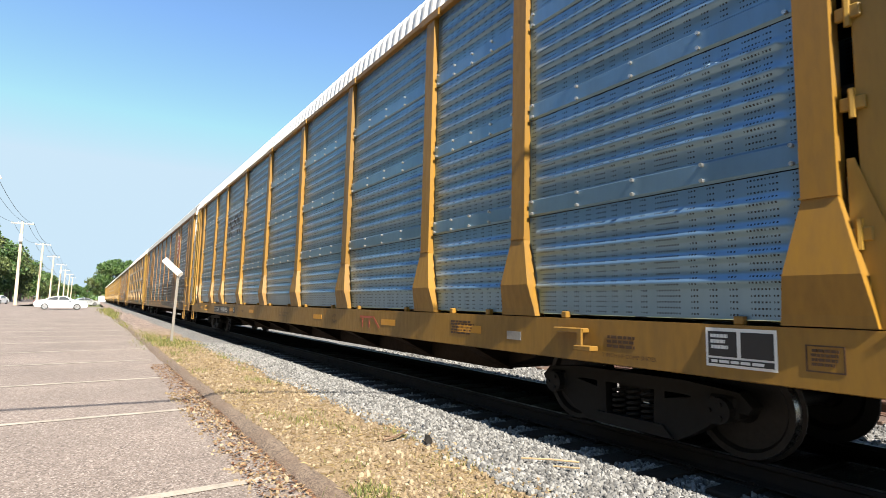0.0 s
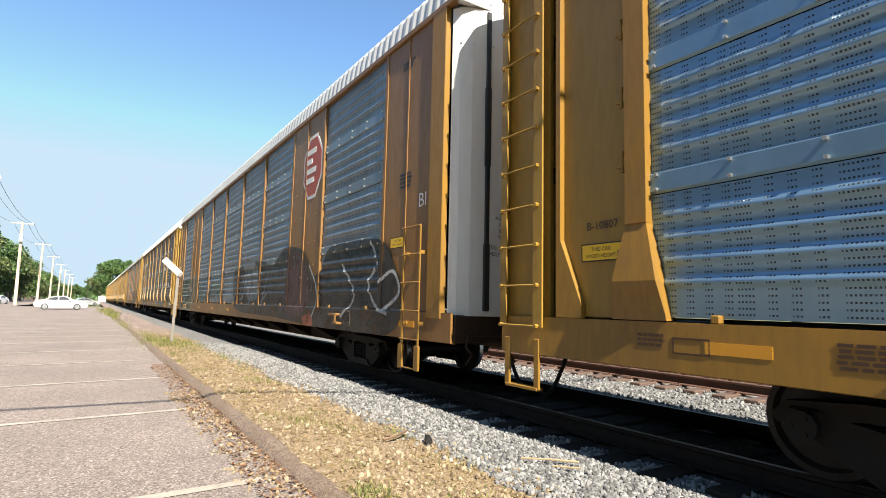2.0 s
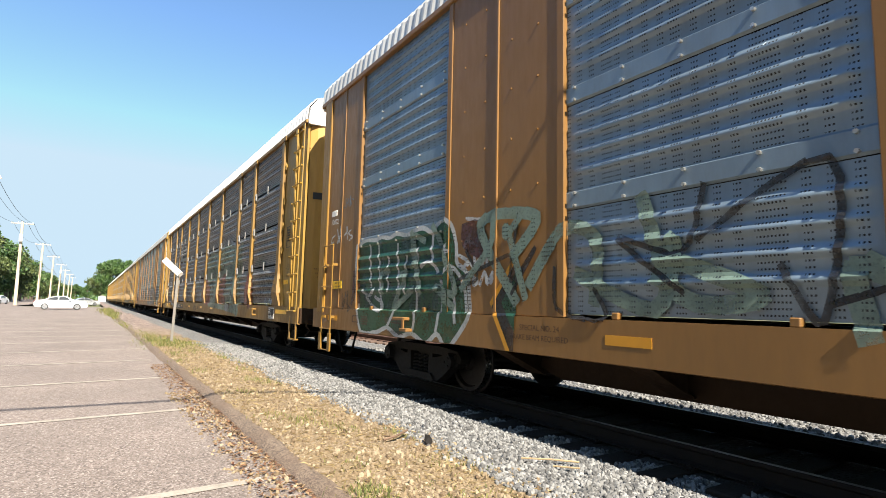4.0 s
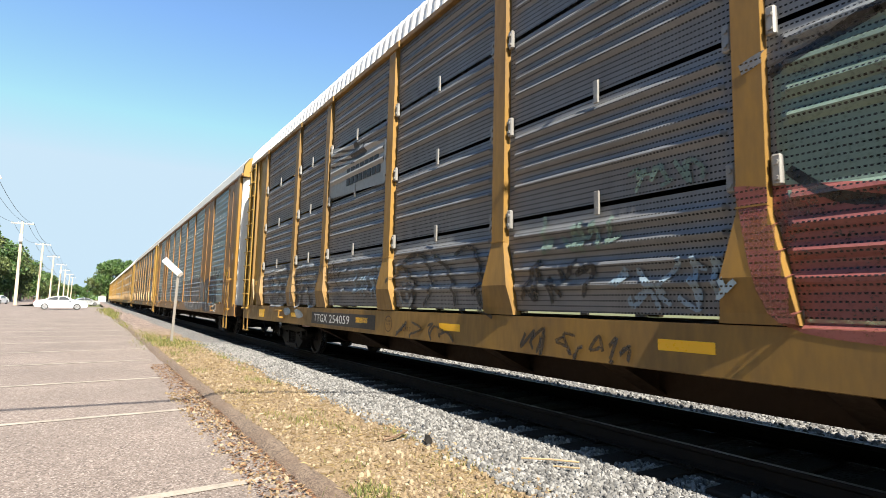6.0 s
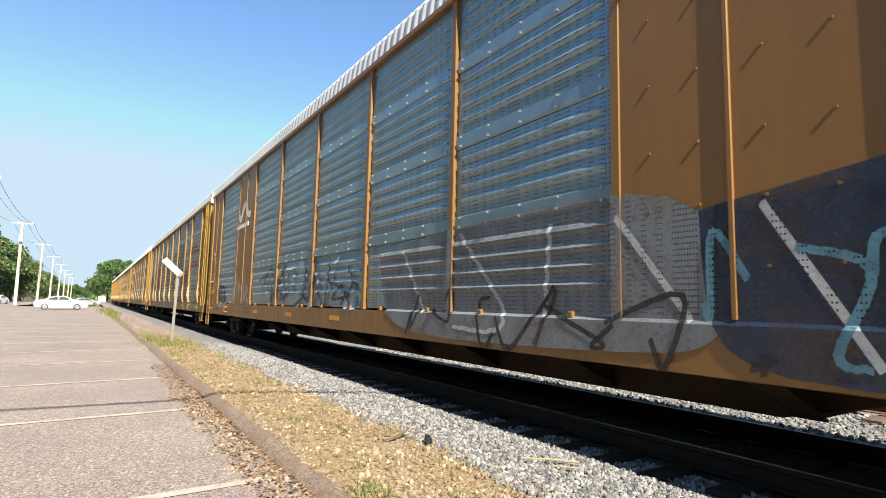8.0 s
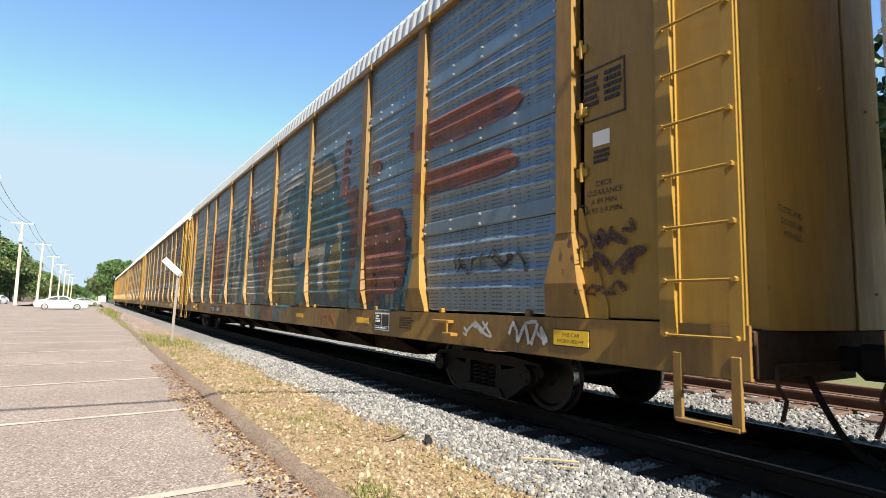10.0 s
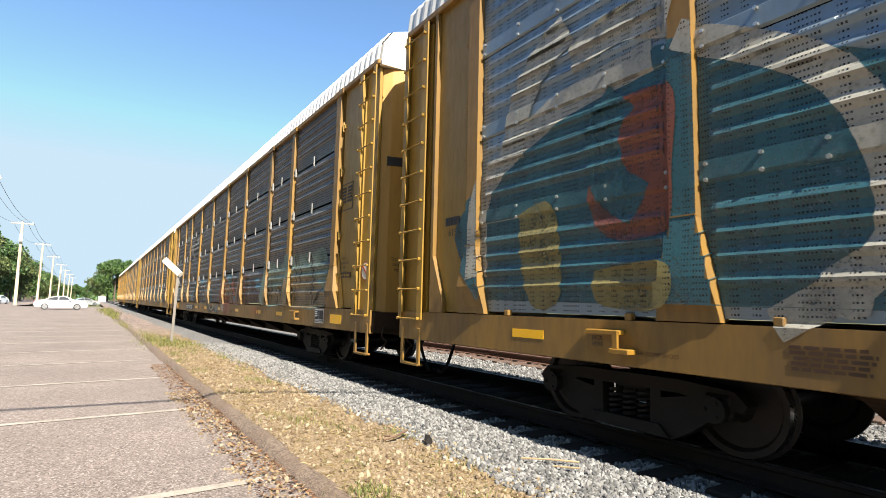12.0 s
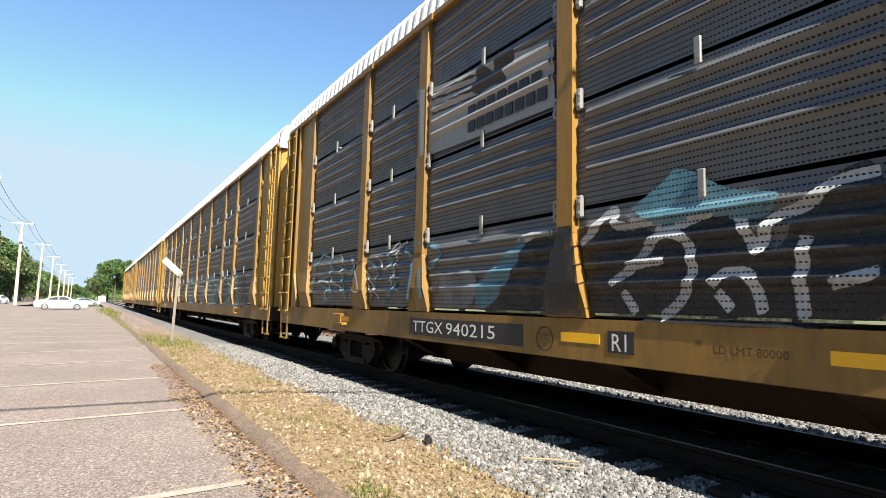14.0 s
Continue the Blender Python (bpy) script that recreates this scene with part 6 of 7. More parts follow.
sp.done("faded sage and black spray-painted graffiti")

sp = Spray(car_d, 1, True)
sp.area(P_BLACK, [(26.02, 1.58), (25.89, 1.85), (25.45, 1.84), (25.3, 1.77), (25.05, 1.89), (25, 1.75), (24.75, 1.6), (24.64, 1.32), (24.79, 1.1), (25.04, 1), (25.37, 1.05), (25.7, 1), (25.94, 1.17)])
sp.line(P_WHITE, [(26.02, 1.58), (25.89, 1.85), (25.45, 1.84), (25.3, 1.77), (25.05, 1.89), (25, 1.75), (24.75, 1.6), (24.64, 1.32), (24.79, 1.1), (25.04, 1), (25.37, 1.05), (25.7, 1), (25.94, 1.17), (26.02, 1.58)], 0.06)
sp.line(P_WHITE, [(25.26, 1.49), (24.97, 1.58), (24.74, 1.46)], 0.05)
sp.line(P_WHITE, [(25.04, 1.48), (25.03, 1.32), (25.06, 1.13)], 0.05)
sp.line(P_WHITE, [(25.58, 1.62), (25.62, 1.38), (25.59, 1.15)], 0.05)
sp.line(P_WHITE, [(25.37, 1.78), (25.24, 1.43), (25.37, 1.09)], 0.05)
sp.line(P_WHITE, [(22.98, 1.98), (23.21, 1.99), (23.33, 1.79), (23.09, 1.8), (22.94, 1.94)], 0.055)
sp.line(P_WHITE, [(23.46, 1.44), (23.13, 1.52)], 0.055)
sp.line(P_WHITE, [(23.29, 1.61), (23.23, 1.32)], 0.055)
sp.line(P_WHITE, [(23.21, 1.49), (23.37, 1.32)], 0.055)
sp.line(P_WHITE, [(23.09, 1.6), (23.01, 1.82), (22.94, 1.54), (22.87, 1.4)], 0.055)
sp.line(P_WHITE, [(22.79, 1.48), (22.72, 1.8), (22.62, 1.42), (22.52, 1.73), (22.43, 1.42), (22.33, 1.71)], 0.055)
sp.line(P_WHITE, [(22.34, 1.52), (22.24, 1.71), (22.16, 1.6), (22.22, 1.32), (22.06, 1.2), (21.87, 1.31), (21.89, 1.54), (22.05, 1.64), (22.19, 1.51)], 0.055)
sp.line(P_WHITE, [(22.16, 1.65), (21.85, 1.27)], 0.055)
sp.line(P_WHITE, [(21.81, 1.67), (21.46, 1.58)], 0.055)
sp.line(P_WHITE, [(21.88, 1.77), (21.8, 1.95)], 0.055)
sp.line(P_WHITE, [(21.77, 1.25), (21.72, 1.53), (21.65, 1.36), (21.6, 1.55), (21.56, 1.27)], 0.055)
sp.line(P_WHITE, [(21.53, 1.52), (21.34, 1.47), (21.27, 1.31), (21.39, 1.21), (21.54, 1.23)], 0.055)
sp.line(P_WHITE, [(21.33, 1.11), (21.29, 1.15)], 0.055)
sp.line(P_WHITE, [(21.2, 1.05), (21.17, 1.09)], 0.055)
sp.line(P_WHITE, [(26.85, 2.64), (26.62, 2.67)], 0.05)
sp.line(P_WHITE, [(26.84, 2.43), (26.67, 2.47), (26.61, 2.32), (26.44, 2.33)], 0.05)
sp.line(P_WHITE, [(26.9, 2.18), (26.66, 2.22), (26.55, 2.11)], 0.05)
sp.line(P_WHITE, [(26.83, 2), (26.49, 2.07)], 0.05)
sp.line(P_WHITE, [(26.65, 1.81), (26.33, 1.85), (26.38, 1.66)], 0.05)
sp.line(P_WHITE, [(26.82, 1.68), (26.65, 1.81), (26.54, 1.57), (26.76, 1.61)], 0.05)
sp.area(P_GREY, [(12.61, 2.01), (10.28, 2.19), (7.27, 2.12), (6.81, 1.05), (8.06, 0.8), (11.85, 0.88)])
sp.area(P_NAVY, [(6.99, 1.96), (4.53, 2.16), (4.21, 1.08), (5.64, 0.74), (6.79, 0.91)])
sp.tag(P_DBLUE, 19.5, 1.56, 6.59, 1.05, 74, 0.13, 9)
sp.tag(P_NAVY, 20.32, 1.6, 7.11, 1.07, 75, 0.06, 9)
sp.line(P_WHITE, [(11.75, 1.98), (11.1, 1.07)], 0.06)
sp.line(P_WHITE, [(10.26, 2.1), (9.31, 1.01), (10.31, 0.91)], 0.06)
sp.line(P_WHITE, [(8.62, 2.03), (8.71, 1.1)], 0.06)
sp.line(P_WHITE, [(7.76, 1.99), (7.07, 1.11)], 0.06)
sp.line(P_WHITE, [(6.51, 1.94), (5.87, 0.86)], 0.06)
sp.tag(P_BLACK, 11.46, 1.02, 4.88, 0.77, 33, 0.05, 7)
sp.tag(P_BLUE, 6.87, 1.32, 2.63, 1.15, 34, 0.06, 5)
sp.tag(P_BLACK, 4.9, 2.18, 1.8, 0.7, 35, 0.05, 4)
sp.tag(P_GREY, 2.72, 1.67, 0.36, 0.62, 36, 0.05, 3)
sp.done("black and white spray-painted graffiti")

sp = Spray(car_e, 1, False)
sp.area(P_TEAL, [(25.98, 1.25), (26.58, 2.27), (24.3, 3.23), (23.29, 3.4), (21.63, 2.66), (20.78, 3.19), (18.81, 3.13), (18.8, 4.31), (18.32, 4.44), (17.62, 4.05), (17.22, 4.18), (16.51, 4.32), (16.1, 4.36), (15.7, 3.54), (14.93, 3.51), (14.37, 3.02), (13.81, 2.94), (12.98, 3.06), (12.76, 3.1), (12.32, 3.25), (11.97, 3.35), (10.83, 3.28), (10.94, 1.14), (12.82, 1.12), (15.74, 1.13)])
sp.area(P_TEAL, [(13.13, 1.16), (12.84, 3.28), (11.99, 3.9), (10.4, 4.08), (9.97, 4.18), (9.22, 4.29), (8.58, 4.17), (8.2, 3.25), (7.3, 3.09), (7.19, 2.27), (6.44, 2.18), (5.28, 2.17), (5.33, 1.17), (6.77, 1.09), (9.86, 1.16)])
sp.line(P_CREAM, [(18.35, 4.27), (18.24, 3.54), (18.03, 2.51), (17.99, 1.21)], 0.36)
sp.line(P_CREAM, [(16.1, 4.27), (16.55, 3.63), (16.85, 2.82), (17.21, 1.22)], 0.36)
sp.line(P_CREAM, [(15.66, 3.41), (15.34, 2.87), (14.89, 2.02), (14.5, 1.27)], 0.36)
sp.area(P_CREAM, [(15.73, 2.48), (15.14, 2.47), (14.89, 2.02), (14.5, 1.33), (14.55, 1.2), (15.47, 1.19)])
sp.area(P_RUST, [(14.34, 2.42), (13.81, 2.7), (13.03, 3.08), (13.03, 1.19), (13.68, 1.21), (13.98, 1.75)])
sp.area(P_RUST, [(15.59, 4.42), (15.39, 4.41), (15.06, 3.88), (14.81, 3.33), (14.97, 3.09), (15.37, 3.79)])
sp.area(P_RUST, [(18.06, 2.81), (17.68, 2.71), (17.05, 1.7), (17.23, 1.53), (17.61, 1.81)])
sp.area(P_RUST, [(21.56, 3.5), (19.53, 3.41), (19.16, 2.64), (20.54, 1.49), (21.28, 1.63)])
sp.area(P_RUST, [(14.7, 3.66), (14.43, 3.68), (14.33, 3.2), (14.48, 3.18)])
sp.area(P_ORANGE, [(14.13, 3.41), (13.82, 3.38), (13.69, 3.25), (13.99, 3.24)])
sp.area(P_OLIVE, [(12.36, 2.12), (11.79, 2.09), (11.35, 1.98), (11.26, 1.78), (10.92, 1.57), (10.94, 1.2), (12.18, 1.22), (12.23, 1.72)])
sp.area(P_CREAM, [(12.05, 3.17), (11.81, 3.39), (11.29, 3.35), (11.23, 3.22), (11.39, 2.93), (11.5, 2.36), (11.7, 2.42), (11.62, 2.94), (11.93, 3.09)])
sp.area(P_TAN, [(12.35, 2.19), (12.23, 2.78), (11.98, 3.12), (11.64, 2.9), (11.74, 2.51), (12.05, 2.36), (11.44, 2.27), (11.35, 1.94), (11.71, 2.02)])
sp.area(P_RUST, [(11.16, 2.95), (11.08, 2.98), (11.05, 2.5), (11.09, 2.08), (11.18, 2.17)])
sp.area(P_RUST, [(12.63, 3.63), (12.31, 3.77), (12.24, 3.46), (12.49, 3.16), (12.66, 3.22)])
sp.area(P_TEAL, [(12.04, 2.5), (11.66, 2.5), (11.51, 2.4), (11.59, 2.33), (12, 2.38)])
sp.line(P_CREAM, [(26.06, 1.58), (25.97, 2.58), (24.86, 3.21), (23.69, 3.38)], 0.3)
sp.line(P_CREAM, [(23.29, 3.4), (22.26, 2.72), (21.99, 1.65), (22.64, 1.12)], 0.25)
sp.area(P_TEAL, [(18.24, 0.97), (17.19, 0.96), (16.99, 0.84), (17.89, 0.81)])
sp.area(P_CREAM, [(15.34, 1.07), (14.7, 1.06), (14.44, 0.76), (15.21, 0.78)])
sp.area(P_TEAL, [(14.3, 1.07), (13.89, 1.06), (13.49, 0.72), (14.06, 0.7)])
sp.area(P_RUST, [(13.6, 1.04), (12.82, 1.1), (12.33, 1), (12.38, 0.73), (13.07, 0.76)])
sp.area(P_TEAL, [(12.38, 1.04), (12, 1.02), (11.65, 0.73), (12.24, 0.72)])
sp.area(P_OLIVE, [(14.75, 1.07), (14.3, 1.07), (14.06, 0.85), (14.54, 0.72)])
sp.line(P_CREAM, [(10.48, 4.06), (11.32, 4.09), (11.88, 3.77), (12.19, 3.16)], 0.3)
sp.line(P_CREAM, [(10.86, 2.17), (9.9, 2.23), (8.96, 2.28)], 0.3)
sp.line(P_CREAM, [(9.06, 2.26), (9.11, 1.93), (9.07, 1.53)], 0.28)
sp.line(P_CREAM, [(8.13, 2.68), (8.16, 2.44), (8.12, 2.02), (8.18, 1.67)], 0.2)
sp.area(P_OLIVE, [(12.94, 2.27), (11.67, 2.25), (10.59, 1.66), (10.42, 1.19), (12.65, 1.21)])
sp.area(P_OLIVE, [(8.7, 2.09), (8.2, 2.45), (8.07, 1.44), (8.46, 1.21), (8.74, 1.64)])
sp.area(P_TAN, [(9.97, 4.18), (8.78, 4.11), (8.57, 3.56), (9.68, 3.54)])
sp.area(P_RUST, [(8.19, 3.22), (8, 4.3), (7.83, 4.29), (7.78, 3.36), (7.43, 3.36), (7.27, 3.03), (7.32, 1.93), (7.39, 1.12), (7.56, 1.16), (7.62, 2.57), (7.95, 3.18)])
sp.area(P_RUST, [(7.03, 2.95), (6.77, 2.95), (6.68, 2.51), (6.89, 2.42), (7.04, 2.5)])
sp.area(P_RUST, [(7.02, 1.9), (6.82, 1.94), (6.78, 1.68), (6.58, 1.58), (6.54, 1.2), (6.92, 1.2)], False)
sp.area(P_RUST, [(6.48, 1.66), (6.36, 1.69), (6.33, 1.14), (6.47, 1.16)], False)
sp.area(P_RUST, [(6.18, 2.09), (6.06, 2.11), (6.05, 1.66), (5.91, 1.61), (5.91, 1.23), (6.02, 1.21), (6.14, 1.63)], False)
sp.area(P_RUST, [(5.86, 2.04), (5.76, 2.05), (5.75, 1.64), (5.84, 1.61)], False)
sp.area(P_RUST, [(6.76, 3.62), (6.5, 3.65), (6.46, 3.39), (6.71, 3.35)])
sp.line(P_CREAM, [(24.7, 4.03), (25.04, 3.82), (25.31, 3.47), (25.44, 2.98)], 0.4)
sp.line(P_CREAM, [(23.48, 3.67), (23.93, 3.8), (24.47, 3.72)], 0.35)
sp.area(P_RUST, [(24.2, 3.06), (23.42, 3.06), (23.4, 2.35), (23.48, 1.85), (24.09, 1.82), (24.34, 2.22), (24.17, 2.62)])
sp.area(P_OLIVE, [(25.34, 2.19), (24.82, 2.24), (24.71, 1.32), (25.11, 1.18), (25.29, 1.63)])
sp.area(P_OLIVE, [(24.28, 1.53), (23.48, 1.58), (23.49, 1.2), (24.22, 1.22)])
sp.area(P_CREAM, [(22.4, 1.45), (22.14, 1.57), (22.16, 1.17), (22.38, 1.2)])
sp.line(P_TEAL, [(24.01, 3.05), (24.17, 2.83), (24.08, 2.34), (23.84, 2.14)], 0.4)
sp.area(P_GREY, [(6.71, 2.21), (6, 2.24), (6.19, 2.01), (6.48, 1.9)])
sp.area(P_TEAL, [(6.49, 1.9), (6.26, 1.83), (6.16, 1.51), (6.21, 1.25), (6.37, 1.29), (6.44, 1.61)])
sp.area(P_GREY, [(6.15, 1.63), (6, 1.66), (6.01, 1.2), (6.11, 1.21)])
sp.area(P_GREY, [(5.91, 2.17), (5.81, 2.18), (5.84, 1.16), (5.94, 1.17), (5.96, 1.66)])
sp.area(P_TEAL, [(5.72, 2.01), (5.6, 2.06), (5.56, 1.62), (5.61, 1.22), (5.72, 1.2)])
sp.area(P_RUST, [(5.43, 3.83), (3.16, 3.77), (3.11, 3.41), (5.24, 3.44)])
sp.area(P_RUST, [(5.3, 3.11), (3.93, 3.06), (3.15, 3.02), (3.1, 2.74), (5.2, 2.79)])
sp.area(P_RUST, [(7.18, 2.66), (5.71, 2.65), (5.55, 1.51), (6.61, 1.45)])
sp.area(P_CREAM, [(18.26, 3.9), (17.32, 3.55), (17.23, 2.98), (17.16, 2.36), (17.58, 2.35), (17.65, 2.99), (17.73, 3.26), (17.89, 3.07), (18.07, 2.23), (18.29, 2.17)])
sp.area(P_TEAL, [(17.73, 3.21), (17.64, 2.75), (17.54, 2.27), (17.51, 1.74), (17.47, 1.13), (18.1, 1.13), (18.22, 1.91), (18.04, 2.37), (17.87, 2.82)])
sp.area(P_TEAL, [(17.33, 3.55), (16.51, 3.15), (16.59, 2.73), (16.73, 2.29), (16.88, 1.98), (16.97, 1.8), (17.15, 2.07), (17.17, 2.4), (17.26, 2.94)])
sp.area(P_CREAM, [(17.53, 2.22), (17.15, 2.13), (16.99, 1.76), (16.88, 1.94), (16.45, 1.98), (16.46, 1.77), (16.65, 1.48), (16.75, 1.16), (17.4, 1.13), (17.48, 1.74)])
sp.area(P_CREAM, [(16.5, 3.15), (16.38, 3.08), (16.43, 1.97), (16.81, 1.99), (16.66, 2.46)])
sp.area(P_TEAL, [(16.45, 1.74), (16.48, 1.14), (16.73, 1.15), (16.62, 1.44)])
sp.area(P_TAN, [(17.33, 2.1), (17.15, 2.03), (17.02, 1.65), (17.07, 1.21), (17.32, 1.19), (17.41, 1.64)])
sp.area(P_RUST, [(21.18, 3.57), (20.47, 3.27), (19.88, 3.38), (18.95, 3.44), (19.03, 2.58), (19.53, 2.06), (19.9, 1.58), (20.2, 1.13), (21.04, 1.13)])
sp.area(P_TEAL, [(18.93, 3.34), (18.62, 3.27), (18.61, 2.49), (18.81, 2.25), (19.19, 2.19), (19.44, 1.62), (19.84, 1.13), (20.14, 1.13), (19.85, 1.64), (19.36, 2.34)])
sp.area(P_CREAM, [(18.61, 2.46), (18.61, 1.87), (19.35, 1.62), (19.03, 2.0), (18.81, 2.22)])
sp.area(P_CREAM, [(19.68, 1.13), (19.54, 1.39), (18.62, 1.53), (18.62, 1.13)])
sp.area(P_TEAL, [(18.56, 4.04), (18.31, 4.04), (18.32, 3.33), (18.57, 3.09)])
sp.area(P_CREAM, [(18.58, 3.03), (18.32, 3.22), (18.34, 1.82), (18.59, 1.84)])
sp.tag(P_BLACK, 4.21, 1.7, 1.41, 0.33, 41, 0.04, 7)
sp.tag(P_MAROON, 2.05, 1.86, 0.7, 0.23, 42, 0.045, 5)
sp.tag(P_MAROON, 2.05, 1.6, 0.75, 0.23, 43, 0.045, 5)
sp.tag(P_MAROON, 1.95, 1.37, 0.45, 0.12, 44, 0.035, 4)
sp.tag(P_WHITE, 3.99, 0.92, 0.67, 0.18, 45, 0.035, 4)
sp.tag(P_WHITE, 2.98, 0.91, 0.56, 0.24, 46, 0.04, 4)
sp.done("teal, cream and rust spray-painted mural")

sp = Spray(car_f, 2, False)
sp.area(P_SAGE, [(7.41, 2.3), (5.7, 2.17), (5.52, 2.34), (3.74, 2.26), (2.69, 2.25), (2.67, 1.13), (5.24, 1.11), (7.18, 1.14)])
sp.area(P_TAN, [(5.2, 1.78), (3.72, 1.78), (2.78, 1.46), (2.72, 1.13), (5.24, 1.11)])
sp.line(P_BLACK, [(4.7, 2.25), (4.52, 1.74), (4.64, 1.14)], 0.08)
sp.line(P_BLACK, [(3.61, 2.21), (3.34, 1.75), (3.45, 1.16)], 0.08)
sp.line(P_BLACK, [(7.08, 2.19), (6.52, 1.55), (6.85, 1.16)], 0.08)
sp.line(P_BLACK, [(2.78, 1.46), (3.1, 1.33), (3.33, 1.16)], 0.08)
sp.line(P_BLACK, [(4.15, 2.04), (4.21, 1.65)], 0.08)
sp.line(P_BLACK, [(6.07, 1.54), (5.65, 1.44), (6.04, 1.17)], 0.08)
sp.area(P_SAGE, [(6.9, 2.09), (6.19, 2.12), (5.3, 2.11), (5.31, 1.53), (5.33, 1.16), (6.84, 1.17)])
sp.area(P_TAN, [(6.9, 1.58), (6.1, 1.49), (5.87, 1.61), (5.31, 1.5), (5.34, 1.16), (6.84, 1.17)])
sp.line(P_BLACK, [(6.81, 1.52), (6.59, 1.37), (6.48, 1.51), (6.57, 1.22)], 0.07)
sp.line(P_BLACK, [(6.1, 1.49), (5.97, 1.27), (6.07, 1.14)], 0.07)
sp.line(P_BLACK, [(5.96, 1.57), (5.66, 1.43), (5.38, 1.5)], 0.07)
sp.line(P_BLACK, [(5.33, 2.04), (5.27, 1.68), (5.33, 1.19)], 0.07)
sp.area(P_RUST, [(12.87, 1.89), (11.72, 1.97), (10.9, 1.78), (10.77, 1.18), (12.71, 1.18)])
sp.area(P_GREY, [(10.91, 1.92), (10.21, 1.91), (10.14, 1.14), (10.86, 1.18)])
sp.area(P_MAROON, [(9.98, 1.98), (8.84, 2.03), (8.5, 1.73), (7.41, 1.55), (7.52, 1.18), (8.6, 1.15), (9.87, 1.15)])
sp.area(P_GREY, [(9.08, 1.98), (8.73, 2.02), (8.71, 1.47), (9, 1.4)])
sp.area(P_BLUE, [(8.27, 1.92), (7.52, 1.68), (7.82, 1.5), (8.14, 1.58)])
sp.area(P_BLUE, [(12.18, 2.1), (11.73, 2.11), (11.6, 1.82), (12.04, 1.79)])
sp.area(P_ORANGE, [(12.9, 1.68), (12.15, 1.75), (11.88, 1.26), (12.59, 1.26)])
sp.line(P_BLACK, [(9.9, 1.93), (9.66, 1.49), (9.79, 1.19)], 0.06)
sp.line(P_BLACK, [(9.34, 1.93), (9.13, 1.48), (9.31, 1.16)], 0.06)
sp.line(P_BLACK, [(8.72, 1.81), (8.83, 1.47), (8.65, 1.17)], 0.06)
sp.line(P_BLACK, [(8.19, 1.58), (8.39, 1.33), (8.28, 1.17)], 0.06)
sp.line(P_BLACK, [(12.16, 1.85), (11.89, 1.36)], 0.06)
sp.line(P_BLACK, [(11.5, 1.91), (11.25, 1.26)], 0.06)
sp.area(P_ORANGE, [(12.57, 1.66), (11.79, 1.68), (11.87, 1.31), (12.5, 1.24)])
sp.area(P_TAN, [(12.26, 1.66), (11.71, 1.72), (11.39, 1.56), (11.24, 1.15), (11.49, 1.16), (11.72, 1.45), (12.2, 1.32)])
sp.area(P_ORANGE, [(11.47, 1.89), (10.87, 1.84), (10.38, 1.47), (10.39, 1.12), (11.16, 1.15), (11.35, 1.52)])
sp.area(P_MAROON, [(11.13, 1.91), (10.61, 1.87), (10.57, 1.51), (10.82, 1.49), (11.06, 1.66)])
sp.area(P_BLUE, [(11.81, 1.98), (11.58, 2.11), (11.42, 1.91), (11.47, 1.78), (11.76, 1.86)])
sp.area(P_BLUE, [(11.23, 1.37), (10.86, 1.31), (10.94, 1.16), (11.15, 1.23)])
sp.line(P_BLACK, [(12.35, 1.42), (12.2, 1.71), (11.91, 1.78), (11.64, 1.71), (11.52, 1.53)], 0.07)
sp.line(P_BLACK, [(12.15, 1.32), (11.97, 1.5), (11.77, 1.4)], 0.07)
sp.line(P_BLACK, [(11.64, 1.71), (11.44, 1.4), (11.18, 1.13)], 0.07)
sp.line(P_BLACK, [(11.44, 1.89), (11.3, 1.56), (11, 1.35), (10.39, 1.27)], 0.07)
sp.line(P_BLACK, [(10.86, 1.31), (10.74, 1.13)], 0.07)
sp.area(P_RUST, [(12.86, 1.19), (12.52, 1.27), (11.47, 1.06), (11.41, 0.81), (12.1, 0.75), (12.46, 0.91)])
sp.area(P_CREAM, [(12.86, 1.1), (12.52, 1.09), (12.39, 0.82), (12.79, 0.89)])
sp.tag(P_GREY, 14.57, 1.8, 1.48, 0.57, 51, 0.04, 6)
sp.area(P_BLUE, [(15.58, 1.66), (15.07, 1.71), (14.92, 1.19), (15.4, 1.15)])
sp.area(P_BLACK, [(19.93, 1.14), (19.51, 1.65), (19.18, 1.91), (18.66, 1.98), (18.12, 1.95), (17.8, 2.01), (17.44, 1.81), (16.86, 1.92), (16.58, 1.59), (16.29, 1.98), (15.95, 2.07), (16, 1.15), (18.19, 1.11), (19.4, 1.1)])
sp.line(P_WHITE, [(19.46, 1.46), (19.18, 1.89), (18.66, 1.96)], 0.085)
sp.line(P_WHITE, [(18.29, 1.8), (17.92, 2.07), (17.86, 1.92), (17.47, 1.91), (17.42, 1.82), (17.03, 1.93), (16.82, 1.91), (16.67, 1.62), (16.57, 1.81), (16.35, 1.89), (16.18, 2.01), (15.96, 2.04)], 0.085)
sp.line(P_WHITE, [(17.93, 1.42), (17.69, 1.56), (17.47, 1.78), (17.24, 1.76), (17.16, 1.53), (17.26, 1.27), (17.43, 1.13)], 0.085)
sp.line(P_WHITE, [(17.75, 1.56), (17.42, 1.59)], 0.085)
sp.line(P_WHITE, [(17, 1.39), (16.88, 1.47), (16.72, 1.43), (16.65, 1.19)], 0.085)
sp.line(P_WHITE, [(16.36, 1.67), (16.4, 1.38), (16.39, 1.16)], 0.085)
sp.line(P_WHITE, [(16.21, 1.37), (15.99, 1.43)], 0.085)
